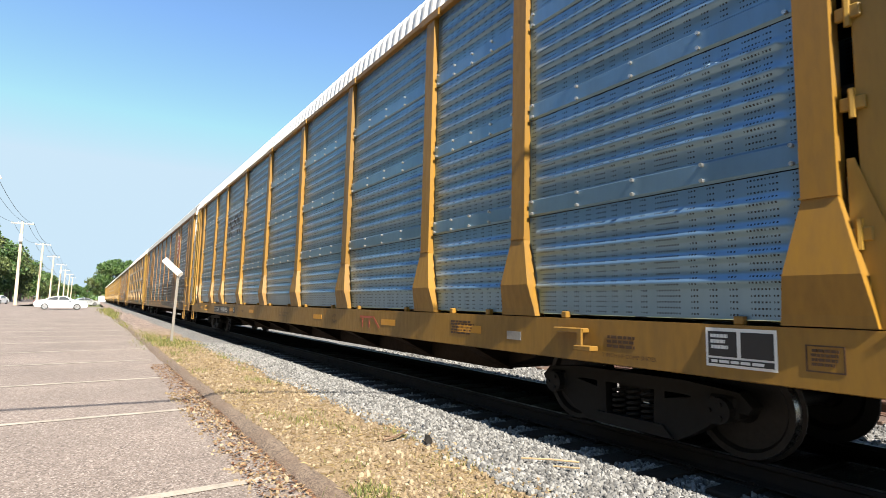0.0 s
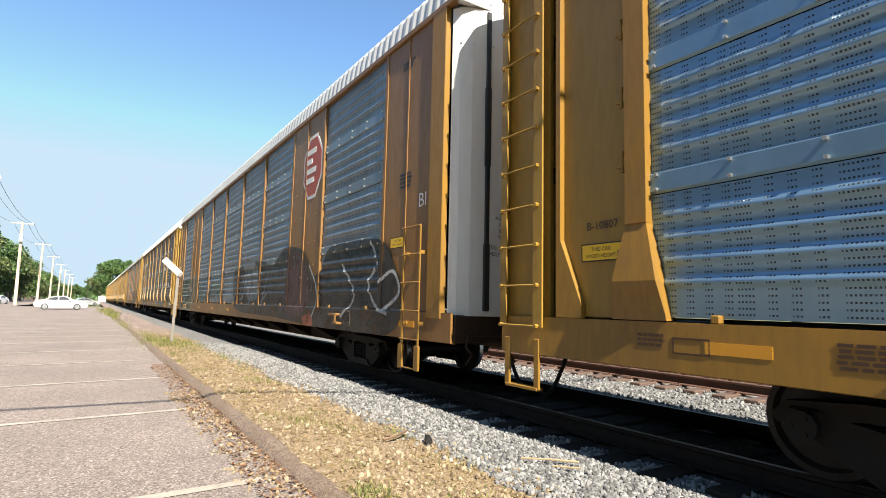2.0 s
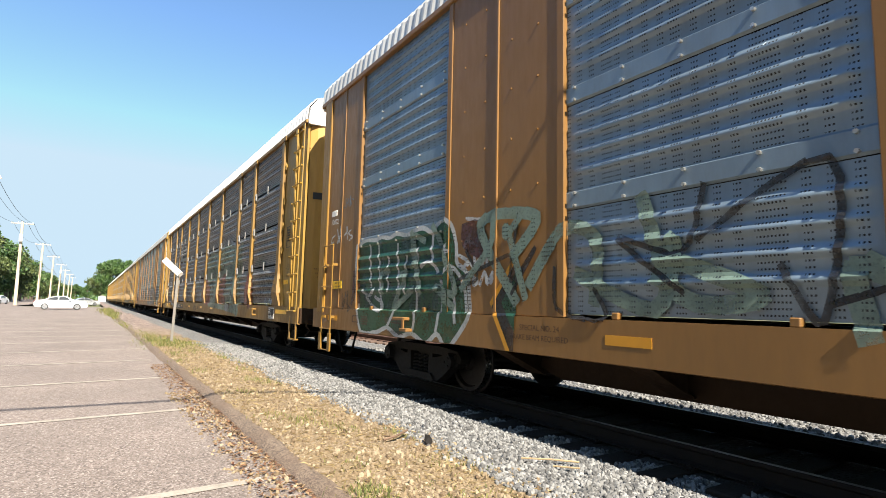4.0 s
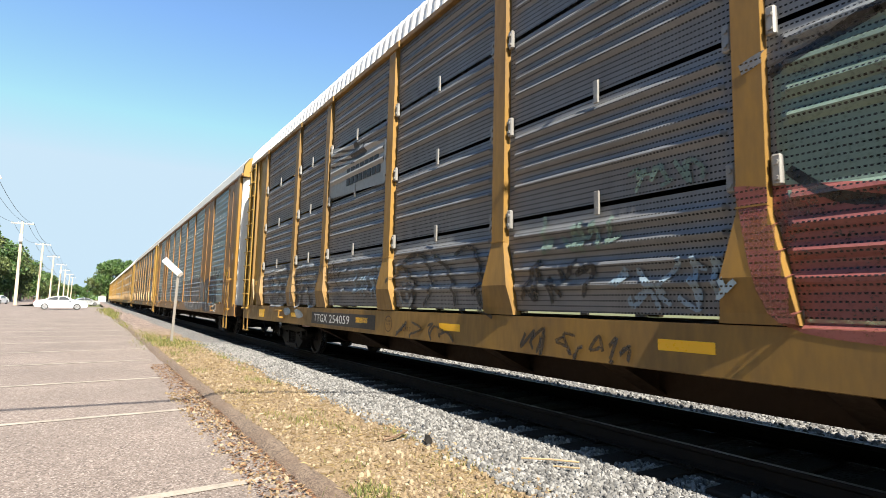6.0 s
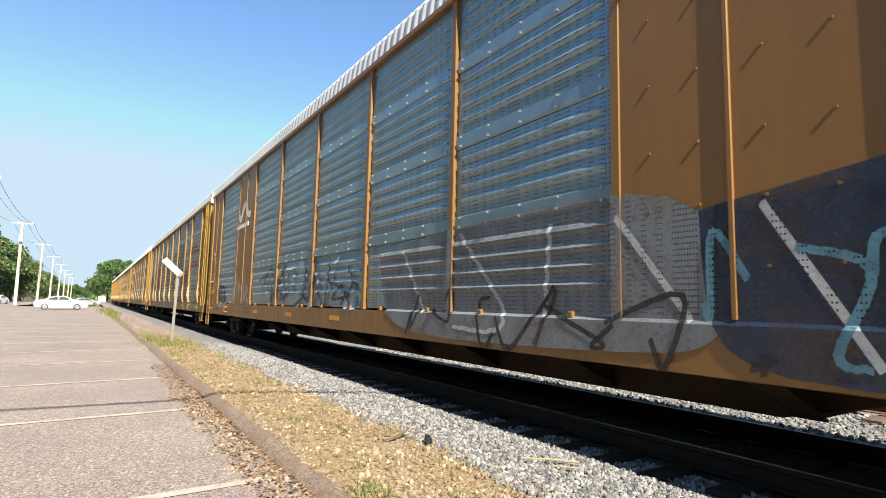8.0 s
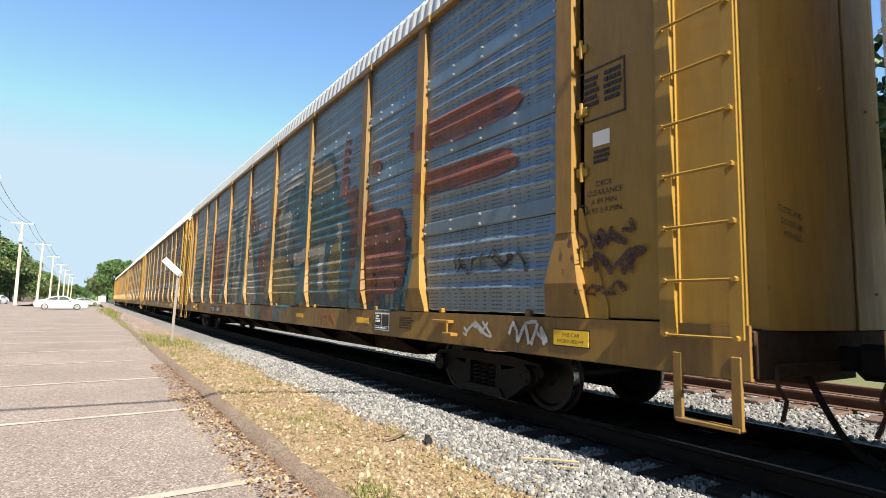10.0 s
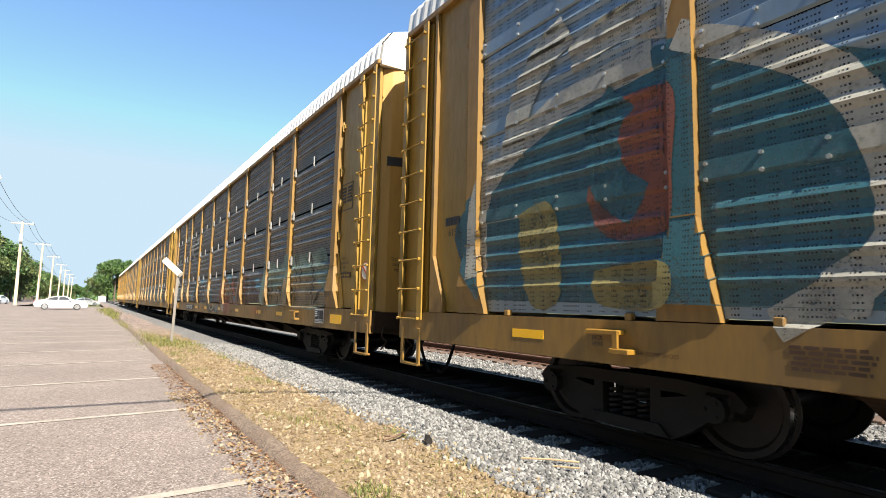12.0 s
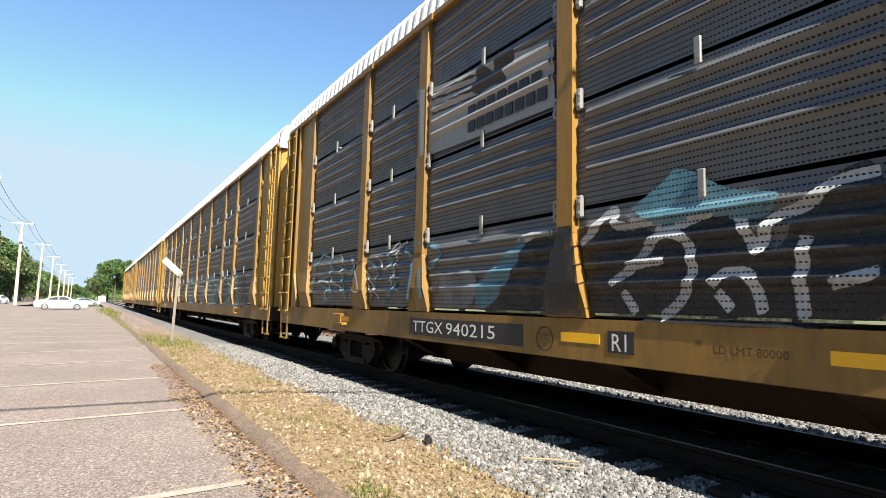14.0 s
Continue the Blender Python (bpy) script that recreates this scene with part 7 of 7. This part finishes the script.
sp.line(P_WHITE, [(17.81, 1.32), (17.7, 1.17)], 0.085)
sp.line(P_WHITE, [(16.96, 1.31), (16.88, 1.21)], 0.085)
sp.area(P_BLUE, [(17.74, 2.06), (17.41, 2.24), (17.25, 2.33), (16.85, 2.09), (16.51, 2), (16.66, 1.84), (17.08, 1.92), (17.42, 1.87)])
sp.area(P_BLUE, [(20.05, 1.4), (19.72, 1.59), (19.13, 1.94), (19.22, 1.7), (19.61, 1.27), (19.93, 1.16)])
sp.area(P_GREY, [(20.82, 1.57), (20.05, 1.61), (20.1, 1.2), (20.66, 1.19)])
sp.line(P_BLUE, [(25.82, 1.85), (25.2, 2.17), (24.69, 1.81), (25.45, 1.61), (24.64, 1.37), (25.23, 1.2)], 0.07)
sp.line(P_BLUE, [(24.28, 1.9), (24.07, 1.26)], 0.07)
sp.line(P_BLUE, [(23.76, 1.97), (23.56, 1.26)], 0.07)
sp.line(P_BLUE, [(23.16, 1.93), (22.7, 1.72), (22.99, 1.26)], 0.07)
sp.line(P_BLUE, [(22.32, 1.97), (22.1, 1.52), (22.46, 1.22)], 0.07)
sp.line(P_BLUE, [(21.78, 2.02), (21.43, 1.75), (21.48, 1.26)], 0.07)
sp.line(P_BLUE, [(21.28, 2.06), (20.83, 1.95), (20.97, 1.72), (21.19, 1.66), (21.09, 1.26)], 0.07)
sp.tag(P_WHITE, 25.82, 1.71, 4.07, 0.89, 52, 0.04, 8)
sp.area(P_BLACK, [(15.86, 1.12), (15.32, 1.04), (13.25, 0.86), (13.34, 0.74), (14.2, 0.81), (15.17, 0.74)])
sp.line(P_WHITE, [(15.26, 1.08), (14.78, 0.84), (14.31, 0.93), (14.43, 1.06)], 0.05)
sp.tag(P_BLUE, 14.2, 0.93, 0.86, 0.31, 53, 0.05, 6)
sp.area(PLAIN_GREY, [(21.35, 4.34), (18.67, 4.04), (18.66, 3.28), (21.3, 3.32)], False)
sp.area(MARK_BLACK, [(20.14, 3.92), (19.95, 4.27), (19.71, 4.04), (19.61, 4.25), (19.27, 4.19), (19.33, 4.03), (19.5, 4.01), (19.45, 3.83), (19.77, 3.88), (19.99, 3.84)], False)
sp.line(MARK_BLACK, [(21.16, 4.23), (20, 4.11)], 0.035)
sp.line(MARK_BLACK, [(21.15, 4.13), (20, 4.02)], 0.035)
sp.line(MARK_BLACK, [(21.15, 4.02), (20, 3.93)], 0.035)
sp.line(MARK_BLACK, [(21.14, 3.92), (19.99, 3.84)], 0.035)
sp.done("colourful spray-painted graffiti with black outlines")

sp = Spray(car_g, 2, False)
sp.area(P_BLUE, [(16.03, 2.23), (13.54, 2.34), (12.65, 1.11), (15.11, 1.15)])
sp.area(P_GREY, [(12.48, 2.15), (10.49, 2.25), (9.77, 1.1), (11.74, 1.14)])
sp.area(P_BLUE, [(10.29, 2.11), (8.58, 2.21), (7.95, 1.09), (9.65, 1.13)])
sp.area(P_TEAL, [(7.84, 2.05), (6.42, 2.15), (5.89, 1.09), (7.3, 1.12)])
sp.area(P_BLUE, [(5.8, 2.01), (4.6, 2.1), (4.15, 1.09), (5.35, 1.11)])
sp.area(P_NAVY, [(4.49, 1.98), (3.42, 2.07), (3.02, 1.08), (4.08, 1.11)])
sp.tag(P_BLACK, 18.0, 1.79, 14.75, 1.11, 61, 0.07, 8)
sp.tag(P_WHITE, 15.85, 1.73, 12.24, 0.99, 62, 0.05, 7)
sp.done("turquoise spray-painted graffiti")


# ---------------------------------------------------------------- lettering, plates and reflectors
def number_board(car, y0, y1, words, number, ya, yb, size=0.22, wide=1.25):
    plate("number_board", y1, y0, 0.765, 1.0, MARK_BLACK, car, label="black board with white numbers")
    text_mesh(words, size, MARK_WHITE, car, ya, 0.81, SILL_X - 0.008, wide=wide * 1.22)
    text_mesh(number, size, MARK_WHITE, car, yb, 0.81, SILL_X - 0.008, wide=wide * 1.45)


def reflectors(car, ys, mat):
    for y in ys:
        plate("reflector", y - 0.24, y + 0.24, 0.86, 0.95, mat, car)


def height_notice(car, y, z, x):
    plate("height_notice", y - 0.24, y + 0.24, z, z + 0.17, MARK_BLACK, car, x, label="yellow excess-height notice")
    plate("notice_face", y - 0.225, y + 0.225, z + 0.012, z + 0.158, SIGN_YELLOW, car, x - 0.004)
    text_mesh("THIS CAR", 0.055, MARK_BLACK, car, y, z + 0.095, x - 0.012, align="CENTER")
    text_mesh("EXCESS HEIGHT", 0.048, MARK_BLACK, car, y, z + 0.035, x - 0.012, align="CENTER")


def dimension_box(car, y, z, x):
    frame_mark(car, y - 0.28, y + 0.28, z, z + 0.52, MARK_BLACK, x, 0.016)
    bars(car, y + 0.22, z + 0.45, 0.2, 0.04, 5, MARK_BLACK, x)
    bars(car, y - 0.03, z + 0.45, 0.22, 0.04, 5, MARK_BLACK, x)


def deck_clearance(car, y, z, x, a, b):
    text_mesh("DECK", 0.075, MARK_BLACK, car, y, z, x, align="CENTER")
    text_mesh("CLEARANCE", 0.075, MARK_BLACK, car, y, z - 0.085, x, align="CENTER")
    text_mesh(a, 0.075, MARK_BLACK, car, y, z - 0.17, x, align="CENTER")
    text_mesh(b, 0.075, MARK_BLACK, car, y, z - 0.255, x, align="CENTER")


def plate_ring(car, y, z=0.885):
    ring_mark(car, y, z, 0.125, MARK_BROWN)
    text_mesh("EXCEEDS", 0.045, MARK_BROWN, car, y, z + 0.03, align="CENTER")
    text_mesh("PLATE", 0.045, MARK_BROWN, car, y, z - 0.02, align="CENTER")
    text_mesh("F", 0.06, MARK_BROWN, car, y, z - 0.085, align="CENTER")


def grade_mark(car, y):
    plate("grade_mark", y - 0.14, y + 0.14, 0.80, 0.99, MARK_BLACK, car)
    text_mesh("R1", 0.22, MARK_WHITE, car, y, 0.815, SILL_X - 0.008, align="CENTER", wide=0.85)


def house_mark(car, y, mat):
    """The owner's mark on the sill, as plain slanted bars."""
    s = Shape()
    x = SILL_X - 0.004
    s.box(x - 0.002, x, y - 0.48, y, 0.95, 0.985)
    for d in (0.09, 0.35):
        s.box(x - 0.002, x, y - d - 0.04, y - d, 0.80, 0.944)
    s.prism([(y - 0.54, 0.985), (y - 0.48, 0.985), (y - 0.72, 0.80), (y - 0.78, 0.80)], 0, x - 0.002, x)
    part("house_mark", s, mat, car, "dull red mark on the sill")


def load_limit(car, y, star=True):
    if star:
        text_mesh("*", 0.14, MARK_BROWN, car, y + 0.14, 0.87)
    text_mesh("LD LMT 80000", 0.085, MARK_BROWN, car, y, 0.87)


EP = -1.387
# the clean silver car
number_board(car_a, 22.5, 19.78, "TTGX", "993195", 22.42, 21.25)
grade_mark(car_a, 19.07)
plate_ring(car_a, 18.6)
load_limit(car_a, 18.25)
house_mark(car_a, 9.2, MARK_RED)
text_mesh("L 69-4", 0.075, MARK_BROWN, car_a, 10.5, 0.93)
text_mesh("PSH22", 0.095, MARK_BROWN, car_a, 10.5, 0.81)
text_mesh("FOR RESTRICTED LOADING ONLY", 0.05, MARK_BROWN, car_a, 14.0, 0.92)
text_mesh("SEE EQUIPMENT REGISTER", 0.05, MARK_BROWN, car_a, 14.0, 0.85)
reflectors(car_a, (8.15, 11.3, 6.0, 16.8, 19.5, 25.35, 1.2), REFLECT_OLD)
stencil_plate(car_a, 2.72)
frame_mark(car_a, 2.08, 2.30, 0.81, 0.98, MARK_BROWN, SILL_X - 0.001, 0.009)
bars(car_a, 2.27, 0.955, 0.16, 0.018, 4, MARK_BROWN, SILL_X - 0.001)
bars(car_a, 6.4, 1.0, 0.5, 0.022, 5, MARK_BROWN)
bars(car_a, 3.9, 0.95, 0.35, 0.025, 3, MARK_BROWN)
text_mesh("2 INCH HF COMP SHOES", 0.05, MARK_BROWN, car_a, 3.95, 0.76)
bars(car_a, 24.75, 1.0, 0.5, 0.022, 5, MARK_BROWN)
bars(car_a, 26.2, 0.99, 0.3, 0.025, 3, MARK_BROWN)
frame_mark(car_a, 25.55, 25.86, 0.84, 0.97, MARK_BROWN, SILL_X - 0.001)
bars(car_a, 20.3, 1.06, 0.7, 0.02, 1, MARK_BROWN)
plate("steel_plate", 5.05, 5.28, 0.83, 0.92, GALV_PLAIN, car_a)
text_mesh("B-10807", 0.11, MARK_BLACK, car_a, 26.78, 1.92, EP)
height_notice(car_a, 26.6, 1.62, EP)
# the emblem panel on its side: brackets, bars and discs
sp = Spray(car_a, 1)
sp.area(P_DBLUE, [(21.2, 3.45), (18.6, 3.45), (18.6, 4.26), (21.2, 4.26)], False)
for y, d in ((20.95, -0.22), (19.0, 0.22)):
    sp.line(MARK_BLACK, [(y + d, 4.18), (y, 4.18), (y, 3.66), (y + d, 3.66)], 0.08, False)
sp.line(MARK_BLACK, [(20.5, 4.08), (20.7, 3.92), (20.5, 3.78), (20.3, 3.78)], 0.12)
sp.line(MARK_BLACK, [(19.85, 4.08), (20.1, 4.0), (19.85, 3.86), (20.1, 3.78)], 0.12)
sp.line(MARK_BLACK, [(19.7, 4.08), (19.25, 3.78)], 0.12, False)
sp.line(MARK_BLACK, [(19.25, 4.08), (19.7, 3.78)], 0.12, False)
for y in (20.75, 20.5, 19.5, 19.25):
    sp.area(MARK_BLACK, blob(y, 3.53, 0.15, 0.15, 0, 0, 16, 2))
sp.done("black emblem on a pale blue ground")

# brown-framed cars
for c, nose in ((car_b, MARK_WHITE), (car_d, MARK_WHITE)):
    height_notice(c, 26.75, 1.45, -1.42)
    height_notice(c, 1.95, 2.05, -1.42)
    bars(c, 1.95, 3.2, 0.4, 0.04, 4, MARK_BLACK, -1.416)
    bars(c, 1.95, 5.0, 0.4, 0.03, 3, MARK_BLACK, -1.416)
    text_mesh("BI", 0.3, nose, c, 1.35, 2.6, -1.421)
    reflectors(c, (26.9, 1.6, 8.5, 11.2, 14.1, 17.0, 20.1), REFLECT_OLD)
    text_mesh("28 INCH WHLS", 0.07, MARK_BROWN, c, 24.55, 0.74)
    text_mesh("SPECIAL NO. 24", 0.085, MARK_BROWN, c, 21.5, 0.94)
    text_mesh("BRAKE BEAM REQUIRED", 0.08, MARK_BROWN, c, 21.65, 0.84)
    bars(c, 25.6, 0.98, 0.3, 0.025, 4, MARK_BROWN)
    bars(c, 24.7, 0.98, 0.5, 0.02, 3, MARK_BROWN)
    frame_mark(c, 25.7, 25.95, 0.86, 0.98, MARK_BROWN, SILL_X - 0.001)
    stencil_plate(c, 3.9)
bars(car_b, 27.2, 3.0, 0.3, 0.11, 1, MARK_WHITE, -1.416)
text_mesh("10022", 0.15, MARK_WHITE, car_b, 27.2, 2.72, -1.421)
bars(car_d, 26.95, 3.05, 0.3, 0.11, 1, MARK_WHITE, -1.416)
text_mesh("694413", 0.15, MARK_WHITE, car_d, 27.0, 2.76, -1.421)
# octagonal emblem on the closed bay
for r, mat, x in ((0.78, MARK_WHITE, -1.419), (0.70, MARK_RED, -1.423)):
    part("emblem", Shape().prism([(6.08 + 0.82 * r * math.cos(math.pi * (i + 0.5) / 4), 4.2 + r * math.sin(math.pi * (i + 0.5) / 4)) for i in range(8)], 0, x - 0.003, x), mat, car_b, "red eight-sided emblem with white edge")
for i, w in enumerate((0.55, 0.35, 0.6, 0.5)):
    plate("emblem_bar", 6.45 - w, 6.45, 4.5 - i * 0.22, 4.62 - i * 0.22, MARK_WHITE, car_b, -1.426)
# emblem and web line on the other brown car, as plain bars
s = Shape()
for i in range(5):
    s.box(-1.425, -1.419, 23.15 - i * 0.33 - 0.27, 23.15 - i * 0.33, 3.55, 3.68)
part("web_line", s, MARK_WHITE, car_d, "white line of large lettering")
sp = Spray(car_d, 1, True)
sp.line(MARK_WHITE, [(23.1, 3.95), (22.9, 3.86), (22.6, 4.2), (22.3, 4.3), (22.0, 3.95), (21.7, 3.9)], 0.2)
sp.done("white emblem curve")

# grimy dark car
number_board(car_c, 21.85, 18.82, "TTGX", "254059", 21.7, 20.85, 0.22, 1.05)
plate_ring(car_c, 18.35)
reflectors(car_c, (13.35, 16.65, 19.35, 10.9, 8.0, 23.0), REFLECT)
plate("reflector", 1.25, 2.15, 0.90, 1.0, REFLECT, car_c)
text_mesh("FB\n68", 0.15, MARK_BLACK, car_c, 2.21, 1.53, SIDE - 0.055)
stencil_plate(car_c, 2.55, 0.76)
dimension_box(car_c, 1.4, 2.52, EP)
deck_clearance(car_c, 1.4, 2.05, EP, "A 87 MIN.", "B 93 1/4 MIN.")
plate("yellow_band", 1.08, 1.75, 1.62, 1.73, REFLECT, car_c, EP)
text_mesh("25572", 0.13, MARK_BLACK, car_c, 26.6, 1.85, EP)
plate("yellow_band", 26.2, 26.9, 1.66, 1.78, REFLECT, car_c, EP)
plate("reflector", 25.6, 26.1, 0.78, 0.98, REFLECT, car_c)
text_mesh("LD LMT 7", 0.085, MARK_BROWN, car_c, 18.0, 0.80)
for c, y in ((car_c, 20.3), (car_f, 20.2)):
    s = Shape()
    for i in range(7):
        s.box(PANEL_X - 0.052, PANEL_X - 0.045, y - i * 0.2 - 0.15, y - i * 0.2, 3.62, 3.76)
    for i in range(8):
        s.box(PANEL_X - 0.052, PANEL_X - 0.045, y - i * 0.185 - 0.14, y - i * 0.185, 3.40, 3.54)
    part("owner_marking", s, MARK_BLACK, c, "two lines of black lettering")

# mural car
number_board(car_e, 21.0, 18.9, "TTGX", "158413", 20.95, 19.95, 0.2, 1.05)
text_mesh("LD LMT 80000", 0.085, MARK_BROWN, car_e, 16.1, 0.84)
text_mesh("FOR RESTR. TED LOADING ONLY", 0.06, MARK_BROWN, car_e, 13.1, 0.88)
text_mesh("SEE EQUIPMENT REGISTER", 0.06, MARK_BROWN, car_e, 13.0, 0.80)
text_mesh("90'-0\"", 0.07, MARK_BROWN, car_e, 11.3, 0.95)
text_mesh("BS  HII", 0.12, MARK_BLACK, car_e, 11.57, 0.82)
house_mark(car_e, 8.85, MARK_RED)
reflectors(car_e, (6.87, 17.4, 10.2, 13.9, 25.15), REFLECT)
stencil_plate(car_e, 6.13, 0.77)
dimension_box(car_e, 1.75, 2.98, EP)
deck_clearance(car_e, 1.72, 2.33, EP, "A 89 MIN.", "B 93 1/4 MIN.")
plate("white_label", 1.65, 1.85, 2.72, 2.86, MARK_WHITE, car_e, EP)
bars(car_e, 1.85, 2.68, 0.2, 0.03, 3, MARK_BLACK, EP)
ring_mark(car_e, 1.98, 2.12, 0.06, MARK_BLACK, EP - 0.001)
height_notice(car_e, 2.1, 0.81, SILL_X)
text_mesh("6156", 0.14, MARK_BLACK, car_e, 26.78, 2.1, EP)
bars(car_e, 26.85, 2.35, 0.36, 0.11, 1, MARK_BLACK, EP)
plate("jack_plate", 24.0, 24.35, 0.82, 0.97, OLD_YELLOW, car_e, SILL_X, 0.03)
text_mesh("JACK\nHERE", 0.055, MARK_BLACK, car_e, 24.18, 0.905, SILL_X - 0.034, align="CENTER")
text_mesh("2 INCH HF COMP SHOES", 0.05, MARK_BROWN, car_e, 23.95, 0.80)
bars(car_e, 22.6, 0.97, 0.5, 0.022, 5, MARK_BROWN)
bars(car_e, 5.55, 1.0, 0.4, 0.022, 5, MARK_BROWN)
s = Shape()
for i in range(8):
    s.box(PANEL_X - 0.047, PANEL_X - 0.042, 21.2 - i * 0.26 - 0.19, 21.2 - i * 0.26, 3.62, 3.84 if i in (0, 4) else 3.78)
part("owner_marking", s, MARK_BLACK, car_e, "a line of dark lettering")

# dark car with colourful graffiti
number_board(car_f, 21.55, 19.1, "TTGX", "940215", 21.45, 20.6, 0.22, 1.1)
plate_ring(car_f, 18.77, 0.87)
grade_mark(car_f, 17.83)
load_limit(car_f, 17.0)
reflectors(car_f, (18.3, 16.0, 13.2, 10.3, 7.6, 5.6, 24.0), REFLECT)
plate("reflector", 1.65, 2.2, 0.80, 0.97, REFLECT, car_f)
text_mesh("PSH10", 0.12, MARK_BROWN, car_f, 10.93, 0.91, turn=180)
text_mesh("L 69-1", 0.075, MARK_BROWN, car_f, 11.0, 1.03, turn=180)
house_mark(car_f, 8.3, MARK_RED)
text_mesh("FB 549", 0.13, MARK_BLACK, car_f, 2.37, 1.30, SIDE - 0.056, wide=0.8)
stencil_plate(car_f, 2.8, 0.78)
dimension_box(car_f, 1.72, 2.95, EP)
deck_clearance(car_f, 1.75, 2.0, EP, "A 87 MIN.", "B 93 1/4 MIN.")
plate("notice_band", 1.4, 2.0, 1.66, 1.76, MARK_BROWN, car_f, EP)
text_mesh("THIS CAR EXCEEDS HEIGHT", 0.04, SIGN_YELLOW, car_f, 1.97, 1.695, EP - 0.006)
for r, mat, x in ((0.17, MARK_RED, -1.384), (0.145, WHITE_DOOR, -1.388)):
    part("warning_disc", Shape().prism([(0.76 + r * math.cos(math.pi * i / 12), 1.75 + r * math.sin(math.pi * i / 12)) for i in range(24)], 0, x - 0.003, x), mat, car_f, "round warning sticker, red and white")
part("warning_bar", Shape().prism([(0.88, 1.83), (0.86, 1.86), (0.64, 1.67), (0.66, 1.64)], 0, -1.396, -1.392), MARK_RED, car_f)
for c in (car_c, car_e, car_f):
    for i, wd in enumerate(("CLOSE AND LOCK", "DOORS BEFORE", "MOVING CAR")):
        t = text_mesh(wd, 0.07, MARK_BLACK, c, 0, 0, align="CENTER")
        t.matrix_basis = Matrix(((0.992, 0, 0.12, -0.84), (-0.12, 0, -0.992, 0.338), (0, 1, 0, 1.9 - i * 0.09), (0, 0, 0, 1)))
    # dark slot through the door
    if c is not car_e:
        part("door_slot", Shape().prism([(-1.2, 0.425), (-0.85, 0.335), (-0.5, 0.295), (-0.5, 0.32), (-0.85, 0.36), (-1.2, 0.45)], 2, 3.58, 3.74), MARK_BLACK, c, "dark slot in the end door")
        part("door_slot", Shape().prism([(0.2, 0.283), (0.5, 0.297), (0.8, 0.33), (0.8, 0.35), (0.5, 0.32), (0.2, 0.31)], 2, 3.5, 3.66), MARK_BLACK, c, "dark slot in the end door")


for c in (car_b, car_d):
    for z0, z1, w in ((1.12, 2.02, 0.05), (2.0, 3.1, 0.036), (3.08, 4.2, 0.05), (4.18, 5.3, 0.036)):
        part("door_seal", Shape().box(-0.92 - w, -0.92 + w, 0.338, 0.372, z0, z1, 0.008), MARK_BLACK, c, "torn black rubber door seal")
    for z, words in ((2.42, ("CLOSE", "AND LOCK", "DOORS", "BEFORE", "MOVING", "CAR")), (1.92, ("DO NOT APPLY", "HEAT TO DOORS"))):
        for i, wd in enumerate(words):
            t = text_mesh(wd, 0.075, MARK_BLACK, c, 0, 0, align="CENTER")
            t.matrix_basis = Matrix(((0.992, 0, 0.12, -0.62), (-0.12, 0, -0.992, 0.312), (0, 1, 0, z - i * 0.085), (0, 0, 0, 1)))


DRIFT = ((0.0, 0.05), (2.0, -0.12), (5.0, -0.08), (7.0, 0.0), (9.5, 0.08), (12.5, 0.09), (14.0, 0.05))     # seconds, metres behind an even run


def run_at(t):
    """How far the train has come after t seconds."""
    return SPEED * t - float(np.interp(t, [a for a, _ in DRIFT], [b for _, b in DRIFT]))


def motions():
    ends = [0, 1 / 30, 2 / 30, 0.1, 0.2, 0.5] + [float(i) for i in range(1, 14)] + [13.5, 13.8, 13.9, 14 - 2 / 30, 14 - 1 / 30, 14.0]
    for car, k, wheels in CARS:
        walk(car, [(t, pose(TRACK_X, HEAD + PITCH * k - run_at(t), RAIL_Z)) for t in ends])
        for ws, y in wheels:
            walk(ws, [(i / 30, pose(0, y, WHEEL_R, math.degrees(run_at(i / 30) / WHEEL_R))) for i in range(421)])


motions()
